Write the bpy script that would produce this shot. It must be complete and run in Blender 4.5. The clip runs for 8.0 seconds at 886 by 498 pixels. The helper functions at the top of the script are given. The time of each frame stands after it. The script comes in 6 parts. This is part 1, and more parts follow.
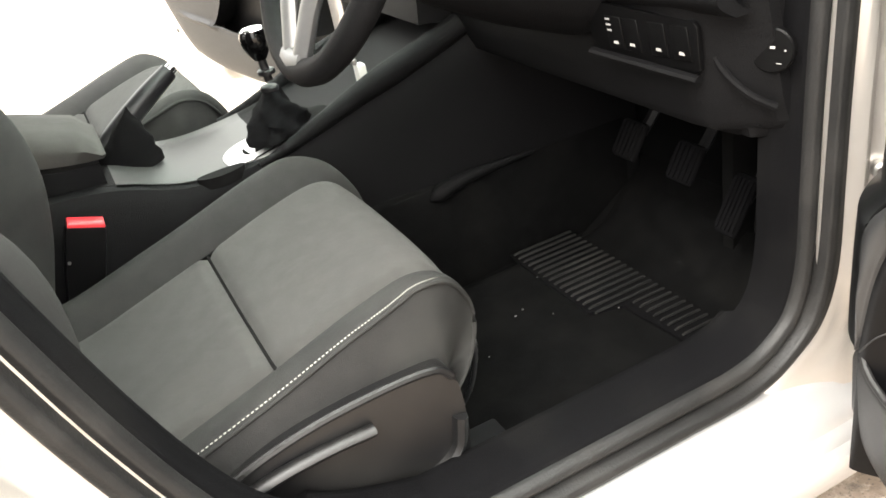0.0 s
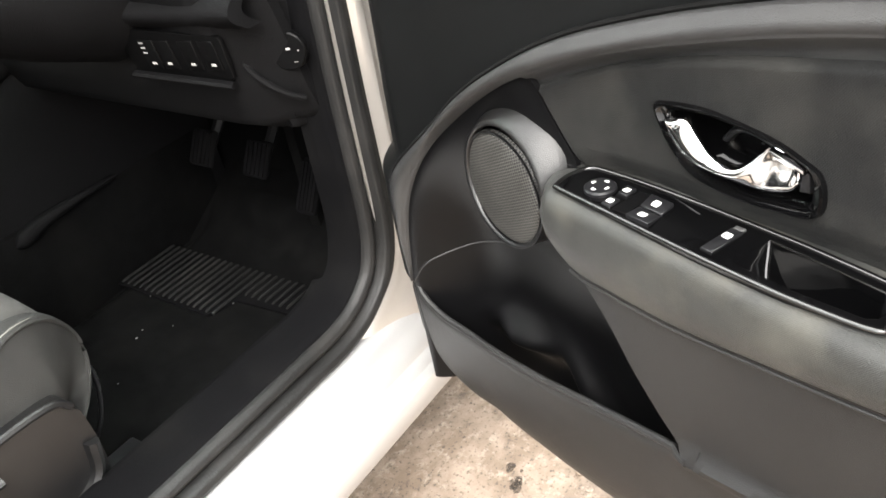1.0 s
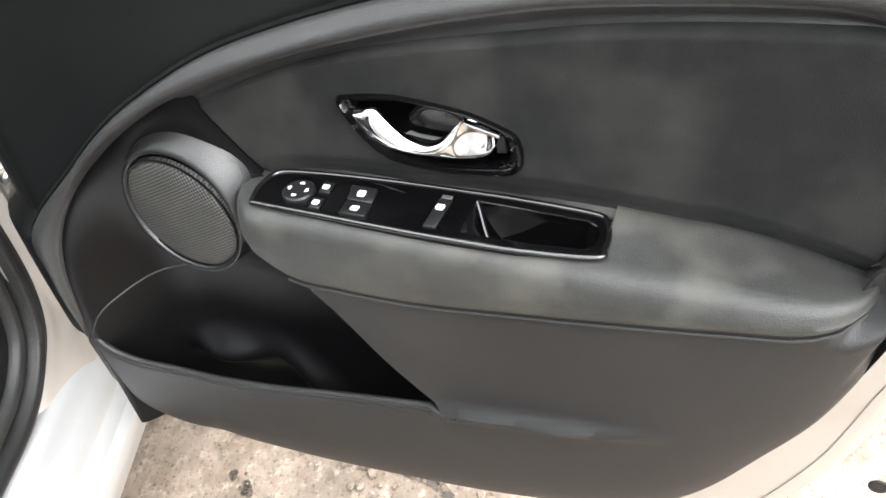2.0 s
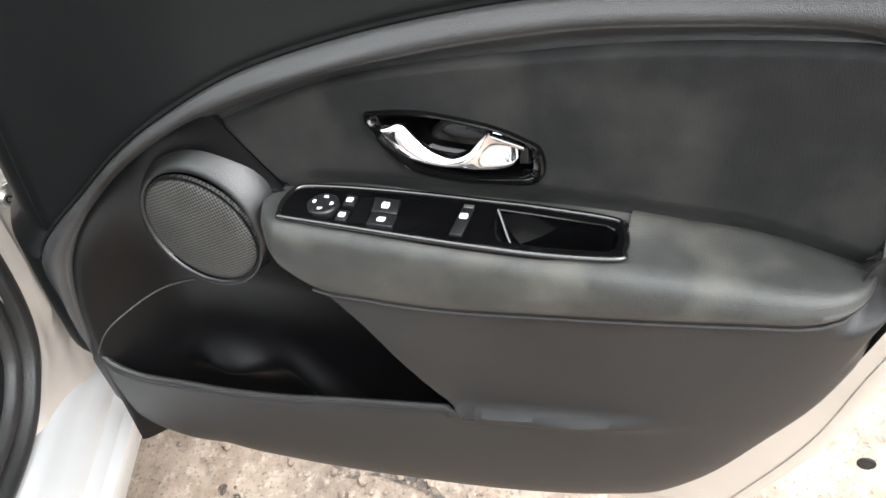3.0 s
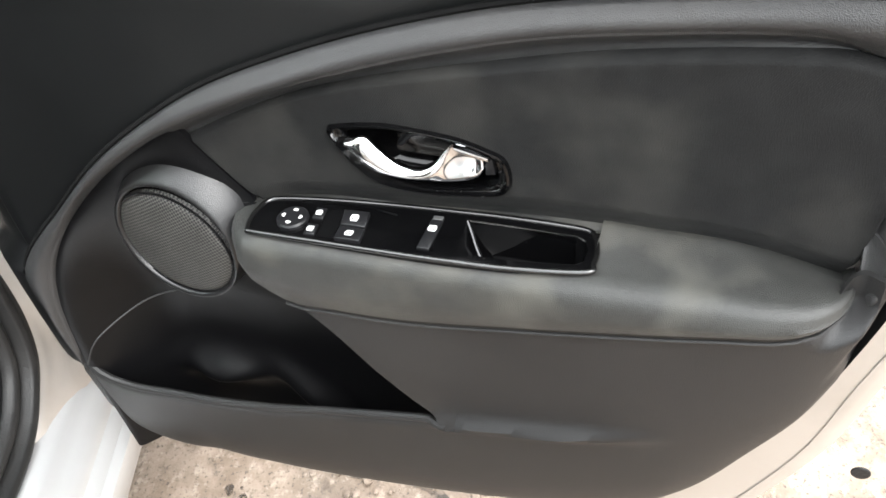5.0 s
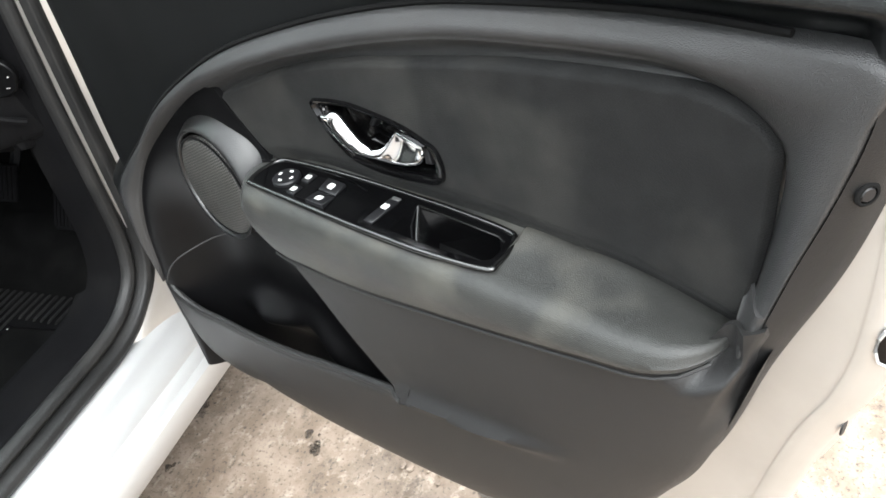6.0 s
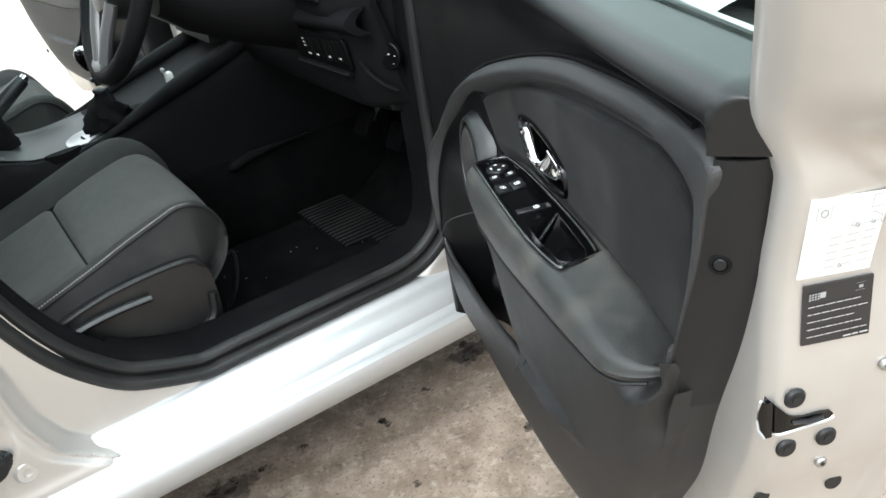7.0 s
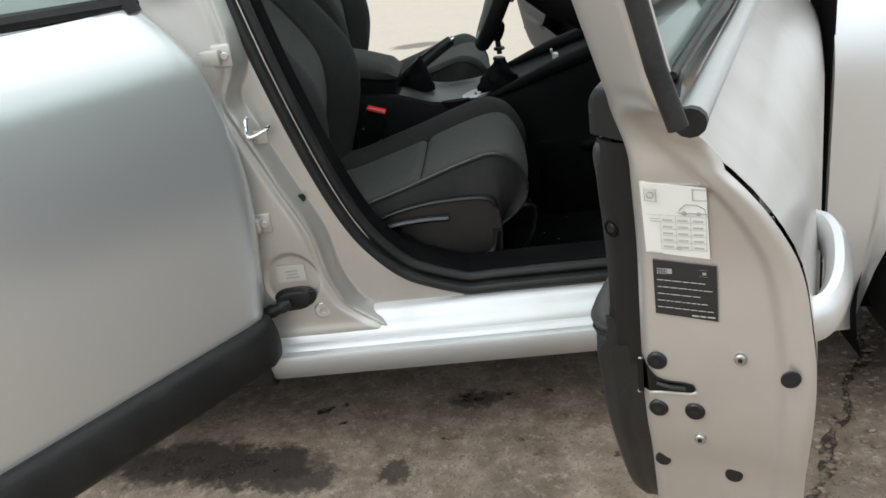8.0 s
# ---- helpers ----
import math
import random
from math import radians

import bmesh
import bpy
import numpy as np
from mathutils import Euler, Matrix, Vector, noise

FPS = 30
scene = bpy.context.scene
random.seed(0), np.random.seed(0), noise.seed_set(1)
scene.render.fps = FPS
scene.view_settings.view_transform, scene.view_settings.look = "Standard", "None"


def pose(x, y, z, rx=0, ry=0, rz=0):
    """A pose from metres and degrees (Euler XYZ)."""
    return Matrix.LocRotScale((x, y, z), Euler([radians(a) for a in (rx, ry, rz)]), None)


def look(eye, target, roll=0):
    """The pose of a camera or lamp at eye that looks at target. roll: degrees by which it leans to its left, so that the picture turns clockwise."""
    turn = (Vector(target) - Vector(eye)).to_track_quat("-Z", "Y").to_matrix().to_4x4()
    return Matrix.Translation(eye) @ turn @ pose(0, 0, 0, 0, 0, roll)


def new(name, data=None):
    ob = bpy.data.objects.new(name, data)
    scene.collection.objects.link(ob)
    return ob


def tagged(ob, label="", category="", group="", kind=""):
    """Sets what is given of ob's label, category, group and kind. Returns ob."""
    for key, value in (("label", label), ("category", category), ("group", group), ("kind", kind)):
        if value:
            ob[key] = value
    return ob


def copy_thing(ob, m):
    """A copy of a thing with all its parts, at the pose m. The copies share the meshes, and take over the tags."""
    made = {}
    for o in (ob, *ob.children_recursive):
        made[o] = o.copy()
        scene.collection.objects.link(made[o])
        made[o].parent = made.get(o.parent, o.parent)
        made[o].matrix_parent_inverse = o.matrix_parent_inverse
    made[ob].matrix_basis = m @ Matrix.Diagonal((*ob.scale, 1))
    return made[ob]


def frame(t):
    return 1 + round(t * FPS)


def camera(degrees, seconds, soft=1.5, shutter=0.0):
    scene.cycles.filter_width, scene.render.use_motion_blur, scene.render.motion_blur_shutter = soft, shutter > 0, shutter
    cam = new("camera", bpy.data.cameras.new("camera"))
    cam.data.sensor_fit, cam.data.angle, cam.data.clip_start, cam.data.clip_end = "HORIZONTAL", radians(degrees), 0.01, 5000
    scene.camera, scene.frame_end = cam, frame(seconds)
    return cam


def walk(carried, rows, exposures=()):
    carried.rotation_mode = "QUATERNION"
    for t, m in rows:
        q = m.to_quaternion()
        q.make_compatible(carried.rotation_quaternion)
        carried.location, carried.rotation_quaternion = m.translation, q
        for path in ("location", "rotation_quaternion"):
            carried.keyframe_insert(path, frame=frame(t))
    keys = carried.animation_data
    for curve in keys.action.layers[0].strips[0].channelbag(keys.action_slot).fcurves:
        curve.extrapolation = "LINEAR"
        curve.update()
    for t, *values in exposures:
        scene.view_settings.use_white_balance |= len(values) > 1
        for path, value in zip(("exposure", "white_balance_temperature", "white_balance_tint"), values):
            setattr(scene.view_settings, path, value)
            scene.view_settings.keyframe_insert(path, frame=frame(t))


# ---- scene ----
K = 1.1                                   # metres in one unit of the plan

cam = camera(55.7, 8.0, soft=1.6)
PATH = [
    (0, (0.221, -0.372, 0.918), (0.874, 1.255, -0.044), -11.3),
    (0.5, (0.211, -0.433, 0.937), (1.225, 0.946, -0.098), -11.3),
    (1, (0.206, -0.479, 0.945), (1.482, 0.601, -0.152), -11.2),
    (1.5, (0.219, -0.423, 0.961), (1.676, 0.198, -0.26), -11.8),
    (2, (0.215, -0.389, 0.983), (1.698, -0.2, -0.345), -8.7),
    (2.2, (0.204, -0.384, 0.999), (1.68, -0.287, -0.348), -7.7),
    (3.3, (0.192, -0.321, 1.014), (1.69, -0.281, -0.31), -6.6),
    (3.5, (0.205, -0.332, 1.021), (1.695, -0.199, -0.307), -8.9),
    (4, (0.211, -0.334, 1.016), (1.711, -0.185, -0.299), -10.2),
    (4.5, (0.214, -0.354, 1.013), (1.704, -0.22, -0.314), -10.1),
    (5, (0.213, -0.378, 1.01), (1.687, -0.252, -0.335), -9.8),
    (5.2, (0.203, -0.388, 1.007), (1.697, -0.257, -0.317), -8.7),
    (6.3, (0.204, -0.717, 0.98), (1.515, 0.256, -0.174), -13.0),
    (6.5, (0.184, -0.779, 0.985), (1.436, 0.328, -0.113), -11.7),
    (7, (0.219, -0.93, 1.001), (1.062, 0.605, 0.036), -10.3),
    (7.5, (0.344, -1.063, 0.989), (0.627, 0.711, 0.109), -9.6),
    (8, (0.485, -1.213, 0.976), (0.301, 0.615, 0.184), -8.1),
]
EXPOSURES = [(0.0, 2.4, 6950, 11), (1.0, 2.15, 6700, 11), (2.0, 1.95, 6350, 10), (3.5, 1.85, 6300, 10), (5.0, 1.85, 6350, 10), (6.3, 1.65, 6150, 7), (7.0, 1.15, 6000, 5), (7.5, 0.75, 6000, 5), (8.0, 0.1, 6200, 6)]
walk(cam, [(t, look(Vector(eye) * K, Vector(aim) * K, roll)) for t, eye, aim, roll in PATH], EXPOSURES)

# overcast daylight: a bright veiled sky and a very soft sun from behind the open doors
world = bpy.data.worlds.new("world")
scene.world = world
world.use_nodes = True
wn = world.node_tree.nodes
sky = wn.new("ShaderNodeTexSky")
sky.sky_type = "NISHITA"
sky.sun_disc = False
sky.sun_elevation = radians(45)
sky.sun_rotation = radians(200)
sky.air_density, sky.dust_density, sky.ozone_density = 1.0, 4.0, 1.0
hsv = wn.new("ShaderNodeHueSaturation")
hsv.inputs["Saturation"].default_value = 0.25
world.node_tree.links.new(sky.outputs[0], hsv.inputs["Color"])
veil = wn.new("ShaderNodeMix")          # even cloud cover over the clear sky
veil.data_type = "RGBA"
veil.inputs[0].default_value = 0.8
veil.inputs[7].default_value = (17.0, 17.2, 17.3, 1)
world.node_tree.links.new(hsv.outputs[0], veil.inputs[6])
# an overcast sky is about three times as bright overhead as at the horizon
up = wn.new("ShaderNodeTexCoord")
height = wn.new("ShaderNodeSeparateXYZ")
world.node_tree.links.new(up.outputs["Generated"], height.inputs[0])
falloff = wn.new("ShaderNodeMapRange")
falloff.inputs["To Min"].default_value = 0.3
world.node_tree.links.new(height.outputs["Z"], falloff.inputs["Value"])
graded = wn.new("ShaderNodeVectorMath")
graded.operation = "SCALE"
world.node_tree.links.new(veil.outputs[2], graded.inputs[0])
world.node_tree.links.new(falloff.outputs[0], graded.inputs["Scale"])
world.node_tree.links.new(graded.outputs[0], wn["Background"].inputs[0])
wn["Background"].inputs[1].default_value = 0.15
sun = new("sun", bpy.data.lights.new("sun", "SUN"))
sun.data.energy, sun.data.angle, sun.data.color = 1.0, radians(30), (1.0, 0.97, 0.92)
sun.matrix_world = look((-7.0, -5.0, 8.5), (0, 0, 0))


# ---- materials ----
def material(name, colour, rough=0.5, metal=0.0, grain=0.0, scale=60.0, bump=0.0, bump_scale=400.0, spec=0.5, coat=0.0, dirt=None, dirt_scale=3.0, dirt_amount=0.5, wave=0.0):
    m = bpy.data.materials.new(name)
    m.use_nodes = True
    t = m.node_tree
    b = t.nodes["Principled BSDF"]
    b.inputs["Roughness"].default_value = rough
    b.inputs["Metallic"].default_value = metal
    b.inputs["Specular IOR Level"].default_value = spec
    b.inputs["Coat Weight"].default_value = coat
    b.inputs["Coat Roughness"].default_value = 0.14
    co = t.nodes.new("ShaderNodeTexCoord")
    col = t.nodes.new("ShaderNodeRGB")
    col.outputs[0].default_value = (*colour, 1)
    out = col.outputs[0]

    def noise_tex(sc, detail=4.0):
        n = t.nodes.new("ShaderNodeTexNoise")
        n.inputs["Scale"].default_value = sc
        n.inputs["Detail"].default_value = detail
        t.links.new(co.outputs["Object"], n.inputs["Vector"])
        return n.outputs["Fac"]

    def mixed(fac, a, colour2, lo, hi, amount):
        r = t.nodes.new("ShaderNodeMapRange")
        r.inputs["From Min"].default_value, r.inputs["From Max"].default_value = lo, hi
        r.inputs["To Max"].default_value = amount
        t.links.new(fac, r.inputs["Value"])
        x = t.nodes.new("ShaderNodeMix")
        x.data_type = "RGBA"
        t.links.new(r.outputs[0], x.inputs[0])
        t.links.new(a, x.inputs[6])
        x.inputs[7].default_value = (*colour2, 1)
        return x.outputs[2], r.outputs[0]

    if grain:
        out, _ = mixed(noise_tex(scale), out, [c * (1 - grain) for c in colour], 0.3, 0.7, 1.0)
        out, _ = mixed(noise_tex(scale * 0.07), out, [min(1, c * (1 + grain)) for c in colour], 0.4, 0.7, 0.7)
    if dirt:
        out, fac = mixed(noise_tex(dirt_scale, 8.0), out, dirt, 0.48, 0.68, dirt_amount)
        rr = t.nodes.new("ShaderNodeMapRange")
        rr.inputs["To Min"].default_value, rr.inputs["To Max"].default_value = rough, min(1, rough + 0.25)
        t.links.new(fac, rr.inputs["Value"])
        t.links.new(rr.outputs[0], b.inputs["Roughness"])
    t.links.new(out, b.inputs["Base Color"])
    if bump:
        bp = t.nodes.new("ShaderNodeBump")
        bp.inputs["Strength"].default_value = bump
        bp.inputs["Distance"].default_value = 0.002
        if wave:
            v = t.nodes.new("ShaderNodeTexVoronoi")
            v.inputs["Scale"].default_value = bump_scale
            t.links.new(co.outputs["Object"], v.inputs["Vector"])
            t.links.new(v.outputs["Distance"], bp.inputs["Height"])
        else:
            t.links.new(noise_tex(bump_scale, 3.0), bp.inputs["Height"])
        t.links.new(bp.outputs[0], b.inputs["Normal"])
    return m


def fine_weave(m, period, depth, sheen=0.0):
    """Adds a twill of diagonal threads to a fabric, and a dusty sheen."""
    t = m.node_tree
    b = t.nodes["Principled BSDF"]
    b.inputs["Sheen Weight"].default_value = sheen
    b.inputs["Sheen Roughness"].default_value = 0.5
    co = t.nodes.new("ShaderNodeTexCoord")
    w = t.nodes.new("ShaderNodeTexWave")
    w.bands_direction = "DIAGONAL"
    w.inputs["Scale"].default_value = 0.628 / period
    w.inputs["Distortion"].default_value = 0.4
    w.inputs["Detail Scale"].default_value = 3.0
    t.links.new(co.outputs["Object"], w.inputs["Vector"])
    bp = t.nodes.new("ShaderNodeBump")
    bp.inputs["Strength"].default_value, bp.inputs["Distance"].default_value = depth, 0.001
    t.links.new(w.outputs["Fac"], bp.inputs["Height"])
    if b.inputs["Normal"].is_linked:
        t.links.new(b.inputs["Normal"].links[0].from_socket, bp.inputs["Normal"])
    t.links.new(bp.outputs[0], b.inputs["Normal"])
    c = b.inputs["Base Color"].links[0].from_socket
    x = t.nodes.new("ShaderNodeMix")
    x.data_type = "RGBA"
    x.blend_type = "MULTIPLY"
    r = t.nodes.new("ShaderNodeMapRange")
    r.inputs["To Min"].default_value, r.inputs["To Max"].default_value = 0.25, 0.0
    t.links.new(w.outputs["Fac"], r.inputs["Value"])
    t.links.new(r.outputs[0], x.inputs[0])
    t.links.new(c, x.inputs[6])
    x.inputs[7].default_value = (0.2, 0.2, 0.2, 1)
    t.links.new(x.outputs[2], b.inputs["Base Color"])
    return m


PAINT = material("silver_paint", (0.72, 0.73, 0.74), 0.3, 0.7, 0, 30)
PAINT_SILL = material("silver_paint_sill", (0.57, 0.575, 0.58), 0.42, 0.6, 0.03, 25, dirt=(0.46, 0.44, 0.41), dirt_scale=6, dirt_amount=0.25)
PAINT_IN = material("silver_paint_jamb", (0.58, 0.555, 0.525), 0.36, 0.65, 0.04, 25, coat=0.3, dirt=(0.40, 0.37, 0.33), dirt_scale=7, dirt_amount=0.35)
PLASTIC = material("grained_black_plastic", (0.008, 0.008, 0.0084), 0.30, 0, 0.15, 40, 0.16, 1100, spec=0.6, wave=1, dirt=(0.026, 0.025, 0.023), dirt_scale=9, dirt_amount=0.35)
# door plastic made darker: shade inside the recess is put into its colour
POCKET = material("shaded_black_pocket_plastic", (0.0035, 0.0035, 0.0039), 0.34, 0, 0.15, 40, 0.10, 900, spec=0.20, wave=1, dirt=(0.006, 0.006, 0.006), dirt_scale=11, dirt_amount=0.2)
LEATHER = material("soft_grained_trim", (0.028, 0.028, 0.0285), 0.40, 0, 0.15, 30, 0.30, 1300, spec=0.55, wave=1, dirt=(0.047, 0.045, 0.043), dirt_scale=10, dirt_amount=0.3)
LOWERTRIM = material("grained_lower_trim", (0.014, 0.014, 0.0143), 0.45, 0, 0.15, 30, 0.22, 1300, spec=0.42, wave=1, dirt=(0.030, 0.028, 0.026), dirt_scale=7, dirt_amount=0.35)
FABRIC = fine_weave(material("woven_charcoal_fabric", (0.0095, 0.0098, 0.0098), 0.8, 0, 0.3, 700, 0.22, 900, spec=0.16, wave=1, dirt=(0.042, 0.041, 0.037), dirt_scale=9, dirt_amount=0.55), 0.0022, 0.16, 0.03)
ARMREST = fine_weave(material("worn_dusty_armrest_fabric", (0.027, 0.0275, 0.0255), 0.46, 0, 0.35, 420, 0.20, 1100, spec=0.48, wave=1, dirt=(0.105, 0.100, 0.083), dirt_scale=14, dirt_amount=0.5), 0.0020, 0.12, 0.04)
SEAT_MID = fine_weave(material("grey_seat_fabric", (0.060, 0.0595, 0.057), 0.85, 0, 0.15, 600, 0.4, 1200, spec=0.2, wave=1, dirt=(0.095, 0.092, 0.086), dirt_scale=6, dirt_amount=0.35), 0.0026, 0.3, 0.05)
SEAT_SIDE = material("dark_seat_fabric", (0.023, 0.023, 0.0226), 0.75, 0, 0.2, 500, 0.4, 1200, spec=0.25, wave=1, dirt=(0.048, 0.048, 0.045), dirt_scale=7, dirt_amount=0.45)
THREAD = material("pale_thread", (0.35, 0.34, 0.31), 0.8, 0, 0.2, 800)
GLOSS = material("gloss_black_plastic", (0.0018, 0.0018, 0.0020), 0.09, 0, 0.05, 20, spec=0.42, dirt=(0.006, 0.006, 0.006), dirt_scale=20, dirt_amount=0.2)
SATIN = material("satin_black_plastic", (0.009, 0.009, 0.010), 0.38, 0, 0.1, 40, spec=0.35)
CHROME = material("chrome", (0.85, 0.85, 0.86), 0.09, 1.0, 0.02, 30)
WHITE = material("white_print", (0.75, 0.75, 0.73), 0.5)
GREYPRINT = material("grey_print", (0.3, 0.3, 0.3), 0.5)
FAINTPRINT = material("faint_grey_print", (0.46, 0.45, 0.43), 0.5)
PALEPRINT = material("pale_print", (0.42, 0.41, 0.40), 0.5)
RIMGLOSS = material("polished_black_rim", (0.004, 0.004, 0.004), 0.2, 0, 0.05, 20, spec=1.0)
LAMPGREY = material("smoked_indicator", (0.06, 0.06, 0.06), 0.35)
RUBBER = material("black_rubber", (0.012, 0.012, 0.012), 0.48, 0, 0.2, 50, 0.3, 300, spec=0.35, dirt=(0.032, 0.030, 0.028), dirt_scale=14, dirt_amount=0.4)
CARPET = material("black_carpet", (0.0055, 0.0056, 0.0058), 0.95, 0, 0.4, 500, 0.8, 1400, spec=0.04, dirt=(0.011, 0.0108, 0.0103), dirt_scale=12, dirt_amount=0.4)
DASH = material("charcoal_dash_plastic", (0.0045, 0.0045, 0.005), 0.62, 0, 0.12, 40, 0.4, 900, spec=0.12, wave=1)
SILVERTRIM = material("satin_silver_trim", (0.5, 0.5, 0.5), 0.35, 0.7, 0.05, 200)
METAL = material("bare_steel", (0.4, 0.39, 0.37), 0.38, 0.9, 0.2, 80, 0.3, 150)
RED = material("red_button", (0.6, 0.02, 0.03), 0.35)
PAPER = material("white_label", (0.78, 0.77, 0.73), 0.45, 0, 0.04, 60)
BLACKLABEL = material("black_label", (0.02, 0.019, 0.019), 0.4, 0, 0.1, 60)
TYRE = material("tyre_rubber", (0.012, 0.012, 0.012), 0.75, 0, 0.2, 60, 0.4, 200)
LINER = material("dark_arch_liner", (0.006, 0.006, 0.006), 0.9, 0, 0.3, 40, spec=0.1)
GREYTRIM = material("satin_grey_console_trim", (0.045, 0.045, 0.044), 0.45, 0.3, 0.08, 60)
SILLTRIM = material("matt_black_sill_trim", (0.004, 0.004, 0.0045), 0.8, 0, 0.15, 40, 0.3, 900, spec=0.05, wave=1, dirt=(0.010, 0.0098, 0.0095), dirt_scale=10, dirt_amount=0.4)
CUP = material("deep_black_cup", (0.003, 0.003, 0.0032), 0.35, 0, 0.1, 40, spec=0.14)
EDGETRIM = material("hard_black_edge_trim", (0.010, 0.010, 0.0103), 0.47, 0, 0.12, 40, 0.16, 1200, spec=0.3, wave=1)
PAD = material("smooth_top_pad", (0.006, 0.0064, 0.0066), 0.32, 0, 0.1, 30, 0.08, 1100, spec=0.42, wave=1)


def glass(name, tint):
    m = bpy.data.materials.new(name)
    m.use_nodes = True
    t = m.node_tree
    b = t.nodes["Principled BSDF"]
    b.inputs["Base Color"].default_value = (*tint, 1)
    b.inputs["Roughness"].default_value = 0.02
    b.inputs["Transmission Weight"].default_value = 1.0
    b.inputs["IOR"].default_value = 1.1
    return m


GLASS = glass("green_tinted_glass", (0.8, 0.93, 0.87))


OIL = [(-0.22, 0.11, 0.17, 0.085, 0.92), (-0.06, 0.08, 0.15, 0.075, 0.95), (0.03, 0.03, 0.09, 0.05, 0.85), (-0.33, 0.13, 0.08, 0.05, 0.8), (0.21, 0.03, 0.035, 0.05, 0.8), (0.36, 0.25, 0.07, 0.035, 0.75), (0.90, 0.27, 0.06, 0.04, 0.8), (-0.08, 4.55, 0.20, 0.12, 0.7)]


def concrete():
    m = bpy.data.materials.new("stained_concrete")
    m.use_nodes = True
    t = m.node_tree
    b = t.nodes["Principled BSDF"]
    co = t.nodes.new("ShaderNodeTexCoord")

    def nz(sc, detail=6.0, rough=0.6):
        n = t.nodes.new("ShaderNodeTexNoise")
        n.inputs["Scale"].default_value, n.inputs["Detail"].default_value, n.inputs["Roughness"].default_value = sc, detail, rough
        t.links.new(co.outputs["Object"], n.inputs["Vector"])
        return n.outputs["Fac"]

    def mixc(fac, a, c, lo, hi, amount=1.0):
        r = t.nodes.new("ShaderNodeMapRange")
        r.inputs["From Min"].default_value, r.inputs["From Max"].default_value, r.inputs["To Max"].default_value = lo, hi, amount
        t.links.new(fac, r.inputs["Value"])
        x = t.nodes.new("ShaderNodeMix")
        x.data_type = "RGBA"
        t.links.new(r.outputs[0], x.inputs[0])
        t.links.new(a, x.inputs[6])
        x.inputs[7].default_value = (*c, 1)
        return x.outputs[2]
    rgb = t.nodes.new("ShaderNodeRGB")
    rgb.outputs[0].default_value = (0.19, 0.143, 0.105, 1)
    c = mixc(nz(14), rgb.outputs[0], (0.32, 0.255, 0.20), 0.42, 0.66)
    c = mixc(nz(3.2), c, (0.095, 0.075, 0.058), 0.5, 0.72, 0.7)
    c = mixc(nz(38, 6, 0.7), c, (0.43, 0.365, 0.295), 0.53, 0.68, 0.7)
    c = mixc(nz(24, 8, 0.75), c, (0.07, 0.056, 0.043), 0.55, 0.68, 0.75)
    c = mixc(nz(150, 3), c, (0.06, 0.05, 0.039), 0.56, 0.68, 0.75)
    # brighter open-sky light beyond the car is put into a paler slab colour
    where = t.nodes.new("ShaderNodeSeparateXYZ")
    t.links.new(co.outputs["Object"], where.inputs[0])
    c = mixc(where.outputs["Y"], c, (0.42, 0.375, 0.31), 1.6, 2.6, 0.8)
    # oil soaked into the slab: centre, size along x and y, depth of colour
    shove = t.nodes.new("ShaderNodeTexNoise")
    shove.inputs["Scale"].default_value, shove.inputs["Detail"].default_value, shove.inputs["Roughness"].default_value = 30.0, 8.0, 0.75
    t.links.new(co.outputs["Object"], shove.inputs["Vector"])
    moved = t.nodes.new("ShaderNodeVectorMath")
    moved.operation = "MULTIPLY_ADD"
    moved.inputs[1].default_value, moved.inputs[2].default_value = (0.16, 0.16, 0.0), (-0.08, -0.08, 0.0)
    t.links.new(shove.outputs["Color"], moved.inputs[0])
    spot = t.nodes.new("ShaderNodeVectorMath")
    t.links.new(co.outputs["Object"], spot.inputs[0])
    t.links.new(moved.outputs[0], spot.inputs[1])
    for x, y, rx, ry, deep in OIL:
        near = t.nodes.new("ShaderNodeVectorMath")
        near.operation = "SUBTRACT"
        near.inputs[1].default_value = (x * K, y * K, 0)
        t.links.new(spot.outputs[0], near.inputs[0])
        size = t.nodes.new("ShaderNodeVectorMath")
        size.operation = "MULTIPLY"
        size.inputs[1].default_value = (1 / (rx * K), 1 / (ry * K), 1)
        t.links.new(near.outputs[0], size.inputs[0])
        far = t.nodes.new("ShaderNodeVectorMath")
        far.operation = "LENGTH"
        t.links.new(size.outputs[0], far.inputs[0])
        c = mixc(far.outputs["Value"], c, (0.022, 0.016, 0.012), 1.0, 0.65, deep)
    t.links.new(c, b.inputs["Base Color"])
    b.inputs["Roughness"].default_value = 0.8
    bp = t.nodes.new("ShaderNodeBump")
    bp.inputs["Strength"].default_value, bp.inputs["Distance"].default_value = 0.5, 0.006
    t.links.new(nz(60, 8), bp.inputs["Height"])
    t.links.new(bp.outputs[0], b.inputs["Normal"])
    return m


CONCRETE = concrete()


